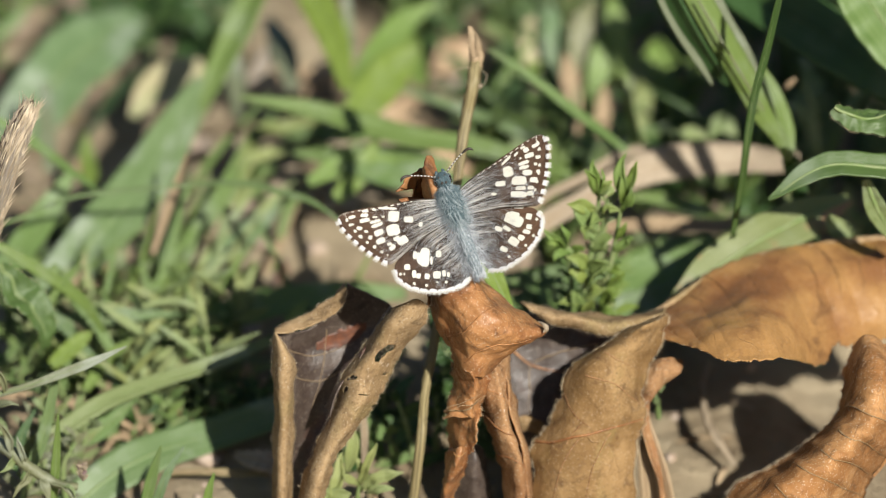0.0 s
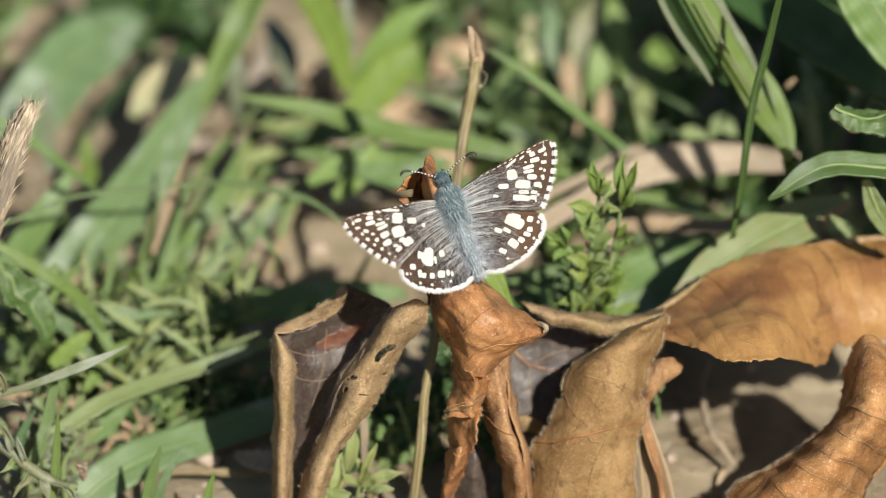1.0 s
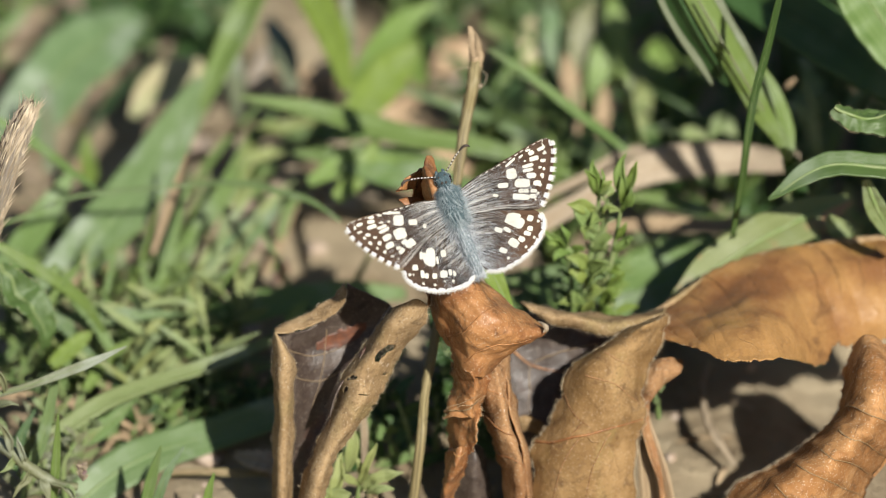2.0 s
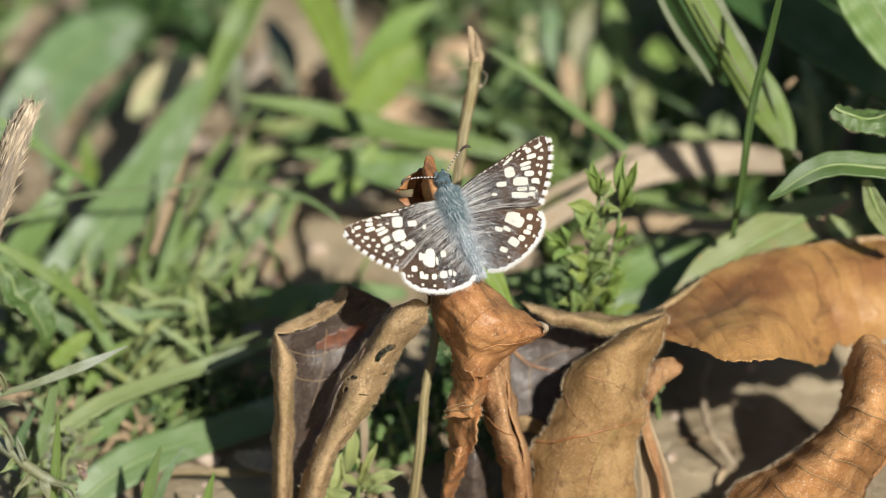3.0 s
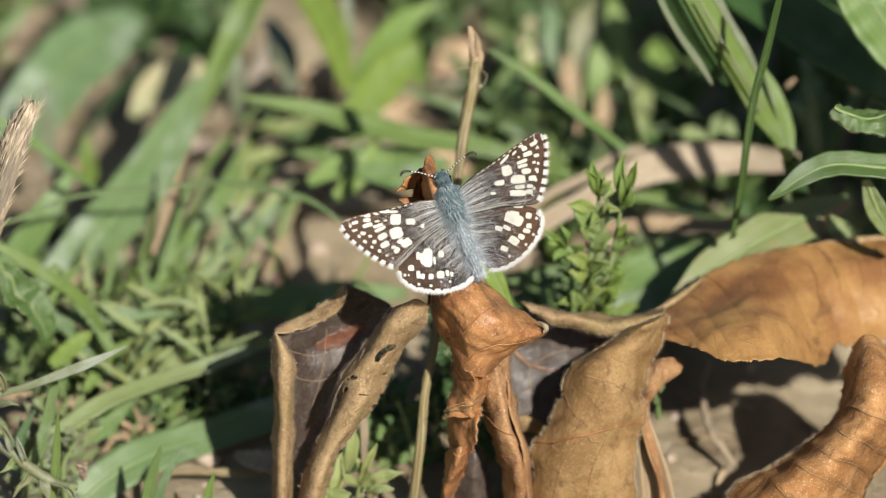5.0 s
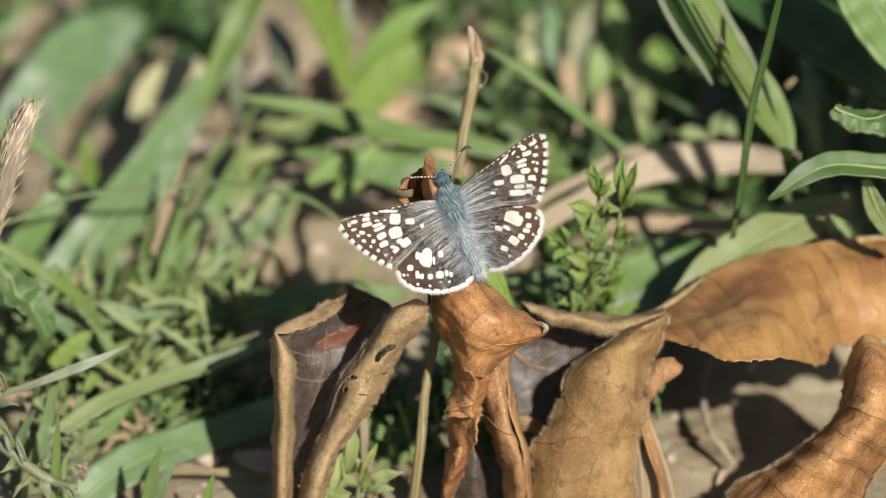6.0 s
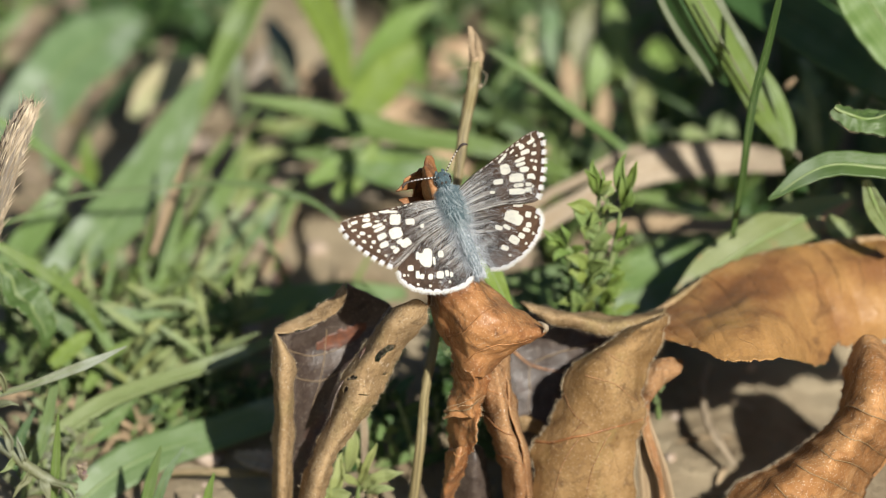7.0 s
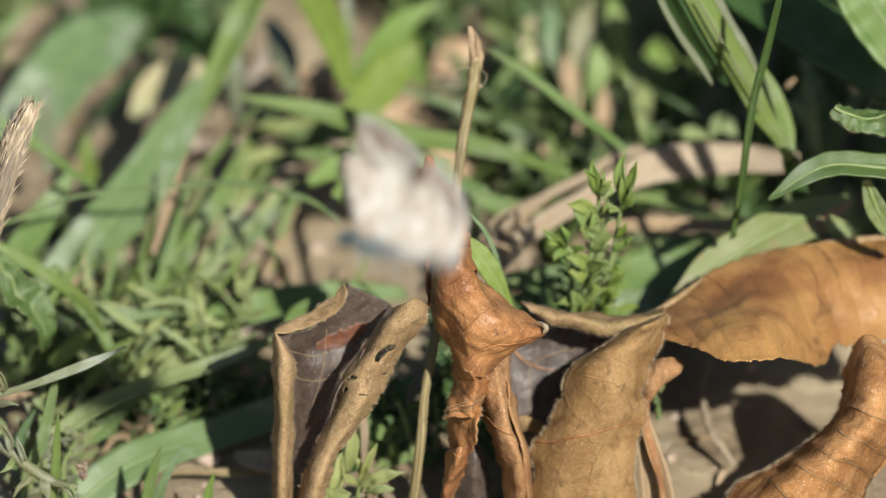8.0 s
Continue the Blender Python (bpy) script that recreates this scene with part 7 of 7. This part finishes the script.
# spots of the two forewings and the two hindwings: middle, half length, half width, slant
FORE_SPOTS = {-1: [(8.3, 1.7, 0.76, 0.73, 26), (6.5, 0.5, 0.61, 0.43, 21), (5.2, -0.8, 0.26, 0.31, 26), (9.1, -0.1, 0.87, 0.77, 9), (8.4, -2.0, 0.75, 0.55, -9), (9.1, -1.4, 0.44, 0.27, -2), (10.1, -2.4, 0.47, 0.31, -21), (10.3, -1.8, 0.32, 0.21, 11), (11.3, -0.9, 0.61, 0.38, 2), (11.1, 0.3, 0.65, 0.41, 0), (10.9, 1.4, 0.8, 0.24, 1), (11.0, 2.0, 0.72, 0.21, 6), (12.3, 2.7, 0.67, 0.27, 9), (12.1, 3.4, 0.5, 0.24, 19), (11.8, 3.9, 0.43, 0.17, 24), (10.5, 3.6, 0.29, 0.14, 27), (8.7, 3.1, 1.21, 0.17, 24), (10.8, 2.6, 0.33, 0.12, 18), (9.7, 2.2, 0.21, 0.14, 17)],
              1: [(9.2, 1.5, 0.66, 0.72, -9), (7.6, 0.3, 0.68, 0.34, -17), (6.2, -0.7, 0.34, 0.2, -24), (10.2, -0.3, 1.0, 0.58, -21), (10.0, -1.4, 0.67, 0.27, -20), (9.4, -2.1, 1.14, 0.41, -24), (11.3, -1.9, 0.43, 0.24, -24), (11.0, -2.6, 0.45, 0.31, -24), (11.7, 0.3, 0.62, 0.37, -21), (12.1, -1.0, 0.5, 0.37, -24), (11.5, 1.2, 0.68, 0.24, -10), (11.7, 1.8, 0.74, 0.24, -4), (12.8, 2.5, 0.63, 0.31, -5), (12.7, 3.4, 0.38, 0.31, 8), (12.4, 3.9, 0.33, 0.15, 0), (14.1, 3.5, 0.48, 0.24, 8), (9.6, 3.1, 0.86, 0.17, 24), (11.2, 3.4, 0.36, 0.14, 24), (11.5, 2.6, 0.15, 0.12, -12)]}
FORE_DOTS = {-1: [(13.4, 1.9, 0.37, 0.24, 27), (12.7, 1.1, 0.26, 0.17, 27), (12.5, 0.1, 0.26, 0.24, 27), (13.7, 0.8, 0.23, 0.17, 14), (13.8, 3.8, 0.44, 0.21, 11), (14.2, 2.8, 0.32, 0.14, 11), (12.3, -1.3, 0.21, 0.1, 13)], 1: [(13.8, 1.8, 0.27, 0.24, -24), (14.4, 2.7, 0.25, 0.14, -17), (13.2, 1.0, 0.22, 0.17, -11), (13.1, -0.1, 0.25, 0.2, -17)]}
HIND_SPOTS = {-1: [(6.3, -5.4, 1.3, 0.66, -64), (7.1, -5.2, 0.81, 0.35, -83), (7.5, -4.6, 0.52, 0.24, -64), (4.3, -5.7, 0.47, 0.39, -68), (5.6, -6.2, 0.55, 0.17, -68), (9.1, -5.8, 0.4, 0.41, -65), (8.6, -7.1, 0.52, 0.28, -74), (8.1, -7.6, 0.35, 0.28, -59), (7.0, -8.1, 0.38, 0.35, -67), (5.6, -8.4, 0.52, 0.52, -68), (4.6, -8.6, 0.43, 0.25, -69), (4.1, -9.0, 0.35, 0.21, -73), (9.9, -6.6, 0.1, 0.14, 24), (6.0, -9.4, 0.1, 0.14, -64)],
              1: [(7.4, -5.2, 1.3, 0.78, -47), (7.8, -4.5, 0.66, 0.3, -36), (8.7, -3.8, 0.67, 0.2, -24), (9.5, -5.6, 0.39, 0.41, -31), (9.0, -7.0, 0.37, 0.34, -29), (8.4, -7.5, 0.49, 0.3, -38), (7.4, -8.0, 0.44, 0.37, -51), (6.2, -8.1, 0.7, 0.54, -61), (4.5, -8.6, 0.54, 0.34, -42), (4.9, -5.6, 0.54, 0.31, -42), (6.0, -6.0, 0.57, 0.27, -50)]}
HIND_DOTS = [(9.1, -8.4, 0.18, 0.18, 22), (7.6, -9.3, 0.18, 0.18, 22), (4.8, -9.9, 0.18, 0.18, 22), (10.4, -6.4, 0.18, 0.18, 22)]


def wing(name, front, back, spots, side, parent, root, hind, label):
    """One wing, flat in its own space with its root at the hinge; side is 1 or -1."""
    rows, cols = 190, 130
    a, b = spline(front, rows), spline(back, rows)
    v = np.linspace(0, 1, cols)[None, :, None]
    g = a[:, None] * (1 - v) + b[:, None] * v
    x, y = g[..., 0], g[..., 1]
    rim = spline(back[1:] if hind else back[4:], 160)
    rim_way = np.concatenate([[0], np.cumsum(np.linalg.norm(np.diff(rim, axis=0), axis=1))])
    dist = np.linalg.norm(g.reshape(-1, 1, 2) - rim[None], axis=2)
    nearest = dist.argmin(axis=1)
    gap, run = dist.min(axis=1).reshape(x.shape), rim_way[nearest].reshape(x.shape)
    white = np.zeros(x.shape)
    jig = np.array([[noise.noise(Vector((p[0] * 2.6, p[1] * 2.6, 2.0 * side + 5))) for p in row] for row in g])
    for cx, cy, ra, rb, deg in spots:
        ca, sa = math.cos(radians(deg)), math.sin(radians(deg))
        dx, dy = x - cx, y - cy
        q = (np.abs((dx * ca + dy * sa) / ra) ** 4 + np.abs((dy * ca - dx * sa) / rb) ** 4) ** 0.7
        white = np.maximum(white, np.clip(1.62 - q + 0.3 * jig, 0, 1))
    beat = 1.28
    phase = (run / beat) % 1
    if hind:
        fringe = np.clip((0.40 - gap + 0.2 * jig) / 0.12, 0, 1) * np.where((phase < 0.2) & (gap > 0.15), 0.2, 1.0)
    else:
        fringe = np.clip((0.45 - gap) / 0.1, 0, 1) * np.where(phase < 0.42, 0.0, 1.0)
        dots = np.clip(1.3 - ((gap - 1.25) / 0.22) ** 2 - ((phase - 0.68) / 0.24) ** 2, 0, 1)
        white = np.maximum(white, dots * 0.8)
        streak = np.clip(1 - np.abs(v[..., 0] - 0.03) / 0.02, 0, 1) * ((x * 1.1) % 1 > 0.42)
        white = np.maximum(white, streak * (x > 5) * 0.8)
    reach = (5.2 if side > 0 else 6.2) if hind else 7.6
    far = np.hypot(x, y + (4.5 if hind else 0.0)) if hind else np.hypot(x, y)
    hair = 0.86 * np.clip((reach - far) / 4.6, 0, 1)
    if not hind:
        # pale scales along the inner edge
        hair = np.maximum(hair, 0.8 * np.clip((v[..., 0] - 0.86) / 0.08, 0, 1) * np.clip((12 - x) / 2, 0, 1))
    hair = hair * (1 - 0.8 * white)
    lift = 0.25 * np.sin(np.clip(v[..., 0], 0, 1) * math.pi * 5) * np.clip(x / 8, 0, 1) * 0.35 - 0.004 * x ** 2 - (0.25 if hind else 0)
    span = 0.9 + (x - 0.9) * 1.055
    pts = np.stack([span * side, y, lift], 2) - np.array((0.9 * side, 0, 0))
    ob = new(name, grid_mesh(name, pts if side > 0 else pts[:, ::-1], 0.06, under=True))
    warm = np.clip((far - 4.5) / 4, 0, 1) * 1.6 if hind and side > 0 else np.clip((far - 6.5) / 6, 0, 1)
    colors = np.stack([white, hair, fringe, warm], 2)
    colors = (colors if side > 0 else colors[:, ::-1]).reshape(-1, 4)
    layer = ob.data.color_attributes.new("pattern", "FLOAT_COLOR", "POINT")
    layer.data.foreach_set("color", np.concatenate([colors, colors]).ravel())
    ob.data.materials.append(M_WING)
    ob.data.materials.append(M_UNDER)
    ob.parent = parent
    ob.location = Vector(root) * 0.001
    ORIGIN[ob] = np.zeros(3)
    tagged(ob, label)
    # long soft hairs over the root of the wing, and the hairs of the fringe
    rnd = random.Random(side + (5 if hind else 9))
    roots, ways, lens = [], [], []
    for _ in range(1100):
        i, j = int(rows * 0.48 * rnd.random() ** 1.5), rnd.randrange(6, cols - 6)
        p = pts[i, j]
        out = np.array((side * 1.0, (-0.9 if hind else -0.15) + rnd.gauss(0, 0.25), 0.12 + rnd.random() * 0.2))
        roots.append(p + (0, 0, 0.03)), ways.append(out), lens.append(rnd.uniform(0.7, 1.8))
    spikes("wing_hair", roots, ways, lens, 0.011, M_HAIRPALE, ob, "soft pale blue-grey hair")
    roots, ways, lens = [], [], []
    for i in range(0, 160):
        if not hind and (rim_way[i] / beat) % 1 < 0.42:
            continue
        for _ in range(4):
            t = rim[min(i + 1, 159)] - rim[max(i - 1, 0)]
            out = np.array((t[1], -t[0]))
            out = out / np.linalg.norm(out)
            out = out if np.dot(out, rim[i] - np.array((5, -3 if hind else 0))) > 0 else -out
            roots.append(np.array(((rim[i][0] - 0.9) * 1.055 * side + rnd.gauss(0, 0.05), rim[i][1] + rnd.gauss(0, 0.05), -0.004 * rim[i][0] ** 2 - (0.25 if hind else 0))))
            ways.append((out[0] * side + rnd.gauss(0, 0.2), out[1] + rnd.gauss(0, 0.2), rnd.gauss(0, 0.15)))
            lens.append(rnd.uniform(0.3, 0.6))
    spikes("fringe", roots, ways, lens, 0.035, M_BAND, ob, "white hair fringe")
    return ob


def build_butterfly():
    fly = thing("butterfly", (0, 0, 0), "checkered white and brown skipper butterfly with blue-grey furry body", "butterfly")
    thorax = tube([(0, -2.8, 0.2), (0, -1.6, 0.5), (0.05, 0.2, 0.8), (0.15, 2.0, 0.7), (0.2, 3.2, 0.4)], [0.9, 1.35, 1.55, 1.35, 0.85], 30, 18, 1, 0.12)
    part("thorax", thorax, M_BODY, fly, "blue-grey furry thorax", 0, True)
    abdomen = tube([(0, -1.8, 0.3), (-0.05, -4.5, 0.3), (-0.1, -7.5, 0.1), (-0.1, -10.2, -0.3), (-0.1, -11.0, -0.4)], [1.05, 1.1, 1.05, 0.75, 0.15], 40, 16, 2, 0.08)
    part("abdomen", abdomen, M_BODYPALE, fly, "pale blue-grey abdomen", 0, True)
    head = tube([(0.18, 2.7, 0.3), (0.2, 3.4, 0.45), (0.22, 4.2, 0.4), (0.24, 4.9, 0.2), (0.25, 5.2, 0.1)], [0.7, 1.0, 1.08, 0.75, 0.2], 20, 16, 3, 0.1)
    head_ob = part("head", head, M_BODY, fly, "blue-grey furry head", 0, True)
    for s in (1, -1):
        part("eye", tube([(s * 0.55 + 0.2, 3.9, 0.2), (s * 0.95 + 0.2, 4.0, 0.2), (s * 1.25 + 0.2, 4.05, 0.2), (s * 1.35 + 0.2, 4.05, 0.2)], [0.6, 0.78, 0.5, 0.05], 12, 12), M_EYE, head_ob, "glossy black eye", 0, True)
        part("palp", tube([(s * 0.45 + 0.2, 4.7, -0.1), (s * 0.5 + 0.2, 5.3, 0.0), (s * 0.5 + 0.2, 5.6, 0.1)], [0.32, 0.28, 0.08], 10, 8), M_BODY, head_ob, "pale palp", 0, True)
    part("collar", tube([(0.17, 2.5, 0.42), (0.18, 2.68, 0.44), (0.18, 2.86, 0.44)], [0.95, 1.1, 0.95], 8, 16), M_ANTENNA, fly, "dark collar line", 0, True)
    rnd = random.Random(3)
    for grid, name, number, mat, long in ((thorax, "fur", 2600, M_HAIR, 1.5), (head, "fur", 450, M_HAIR, 0.45), (abdomen, "fur", 1600, M_HAIRPALE, 1.0)):
        n = normals(grid)
        roots, ways, lens = [], [], []
        for _ in range(number):
            i, j = rnd.randrange(2, grid.shape[0] - 2), rnd.randrange(grid.shape[1])
            c = grid[i].mean(axis=0)
            out = grid[i, j] - c
            out = out / max(np.linalg.norm(out), 1e-6)
            roots.append(grid[i, j]), lens.append(long * rnd.uniform(0.5, 1.2))
            ways.append(out * 0.55 + np.array((rnd.gauss(0, 0.25) + out[0] * 0.4, -0.9 + rnd.gauss(0, 0.25), rnd.gauss(0, 0.2))) * (0.2 if grid is head else 1))
        spikes(name, roots, ways, lens, 0.03, mat, fly, "fine blue-grey fur")
    # long pale hairs that lie over the roots of the wings
    roots, ways, lens = [], [], []
    for _ in range(900):
        s = rnd.choice((1, -1))
        y = rnd.uniform(-9.5, 1.6)
        roots.append((s * rnd.uniform(0.5, 1.1), y, 0.95 - 0.5 * (y < -4)))
        ways.append((s * rnd.uniform(0.5, 1.2), -0.8 + rnd.gauss(0, 0.3), 0.12 + rnd.gauss(0, 0.12) + 0.22 * (y > -4)))
        lens.append(rnd.uniform(1.4, 3.4))
    spikes("long_hair", roots, ways, lens, 0.016, M_HAIRPALE, fly, "long pale grey hair over the wing roots")
    for x, y, z in ((-0.25, 4.5, 1.22), (0.6, 4.5, 1.22), (-0.1, 3.6, 1.5), (0.5, 3.5, 1.5)):
        part("head_mark", tube([(x - 0.12, y - 0.2, z - 0.08), (x, y, z), (x + 0.1, y + 0.2, z - 0.12)], [0.05, 0.2, 0.05], 7, 7), M_ANTENNA, head_ob, "dark mark", 0, True)
    antennae = []
    for s in (1, -1):
        ant = new("antenna")
        ant.parent = fly
        ant.empty_display_size = 0.001
        ORIGIN[ant] = np.zeros(3)
        ant.location = (s * 0.0006 + 0.0002, 0.0047, 0.0005)
        antennae.append(ant)
        line = spline([(0, 0, 0), (s * 0.05, 1.4, 0.25), (s * 0.12, 2.9, 0.4), (s * 0.3, 4.2, 0.45)], 18)
        for i in range(17):
            if i % 2 == 0:
                part("band", tube([line[i], line[i + 1]], [0.12, 0.12], 3, 6), M_ANTENNA, ant, "dark antenna ring", 0, True)
            else:
                part("band", tube([line[i], line[i + 1]], [0.095, 0.095], 3, 6), M_BAND, ant, "white antenna ring", 0, True)
        part("club", tube([line[-2], (s * 0.45, 4.8, 0.45), (s * 0.85, 5.25, 0.4), (s * 1.35, 5.3, 0.3)], [0.12, 0.2, 0.22, 0.06], 14, 8), M_ANTENNA, ant, "dark hooked club", 0, True)
    for s in (1, -1):
        for k, (y, reach) in enumerate(((1.6, 2.6), (-0.4, 3.0), (-2.4, 3.4))):
            part("leg", tube([(s * 1.0, y, -0.6), (s * reach * 0.8, y + 0.4 - 0.7 * k, -1.2), (s * reach * 0.75, y - 0.9 - 0.9 * k, -2.6), (s * reach * 0.9, y - 1.6 - 1.6 * k, -3.4)], [0.22, 0.18, 0.13, 0.07], 16, 6), M_BODYPALE, fly, "thin pale leg", 0, True)
    made = {}
    for s, tag in ((1, "r"), (-1, "l")):
        made["h" + tag] = wing("hindwing", HIND_FRONT, HIND_BACK, HIND_SPOTS[s] + HIND_DOTS, s, fly, (0.9 * s, 0, 0.3), True, "checkered hindwing with white fringe")
        made["f" + tag] = wing("forewing", FORE_FRONT, FORE_BACK, FORE_SPOTS[s] + FORE_DOTS[s], s, fly, (0.9 * s, 0, 0.6), False, "checkered forewing with spotted edge")
    return fly, made, antennae


butterfly, wings, feelers = build_butterfly()


# ---- what moves ----
def stance(x, y, z, turn, pitch, lean=0.0):
    """The butterfly's pose: place in mm, its head's turn, the tilt of its back and its lean to one side."""
    return Matrix.Translation(Vector((x, y, z)) * 0.001) @ pose(0, 0, 0, pitch) @ pose(0, 0, 0, 0, lean, turn)


def motions():
    rest = stance(*(1.3, -10.0, 56.9), 22, 58, 0)
    lift = stance(*(2.0, -12.0, 62.5), 38, 50, 0)
    above = stance(*(-16.3, -16.0, 91.6), 74, 10, 60)
    swung = stance(*(-5.1, -22.0, 79.9), 128, -20, 4)
    turned = stance(*(5.4, -26.0, 73.4), 180, -58, 0)
    back = stance(*(-1.1, -52.0, 82.2), 128, -10, 0)
    low = stance(*(-8.9, -85.0, 93.5), 80, 26, 20)
    walk(butterfly, [(0, rest), (7.6, rest), (7.7, lift), (7.8, above), (7.85, swung), (7.9, turned), (7.95, back), (8.0, low)])
    # seconds, then for the left and the right wings: degrees raised above flat, degrees swept back
    beats = [(0, 18.6, 0, 18.6, 0), (0.6, 18.6, 0, 18.6, 0), (0.85, 25, 2.5, 8, 2.2), (1.0, 28.6, 3.9, 3, 3.5), (1.5, 31.6, 6, 3, 3.5), (1.7, 31, 6.4, 4, 3.2), (2.8, 26.5, 8, 13, 1.2),
             (3.0, 25.9, 8, 14.3, 0.9), (3.5, 25.2, 6.6, 18, -0.5), (4.0, 24.6, 5.4, 19, -1.2), (4.5, 24, 4.8, 19.5, -1.3), (6.0, 21.8, 3.5, 21.5, -1.7), (6.5, 21.8, 3.7, 22, -2.4),
             (7.0, 21.8, 4, 22.5, -3.1), (7.3, 21.3, 3, 20, -1.8), (7.5, 21, 2.7, 19, -1), (7.6, 21, 3, 20, -1), (7.7, 40, 0, 58, 0), (7.8, 14, 22, -10, 20), (7.9, 62, 0, 60, 0), (8.0, 86, 0, 68, 0)]
    walk(wings["fl"], [(t, pose(-0.0009, 0, 0.0006, 0, a, b)) for t, a, b, c, e in beats])
    walk(wings["hl"], [(t, pose(-0.0009, 0, 0.0003, 0, a, 0.6 * b)) for t, a, b, c, e in beats])
    walk(wings["fr"], [(t, pose(0.0009, 0, 0.0006, 0, -c, -e)) for t, a, b, c, e in beats])
    walk(wings["hr"], [(t, pose(0.0009, 0, 0.0003, 0, -c, -0.6 * e)) for t, a, b, c, e in beats])
    swing = [(0, 0), (0.5, 3), (0.8, 8), (1.0, 10), (1.5, -8), (2.8, -8), (3.0, -6), (3.5, 0), (4.0, 6), (4.5, 10), (5.8, 2), (6.0, -4), (6.5, -10), (7.0, -12), (7.3, 4), (7.5, 8), (7.6, -4), (8.0, -4)]
    for s, ob in zip((1, -1), feelers):
        base = -58 if s > 0 else 62
        walk(ob, [(t, pose(s * 0.0006 + 0.0002, 0.0047, 0.0005, 12, 0, base - a)) for t, a in swing])


motions()
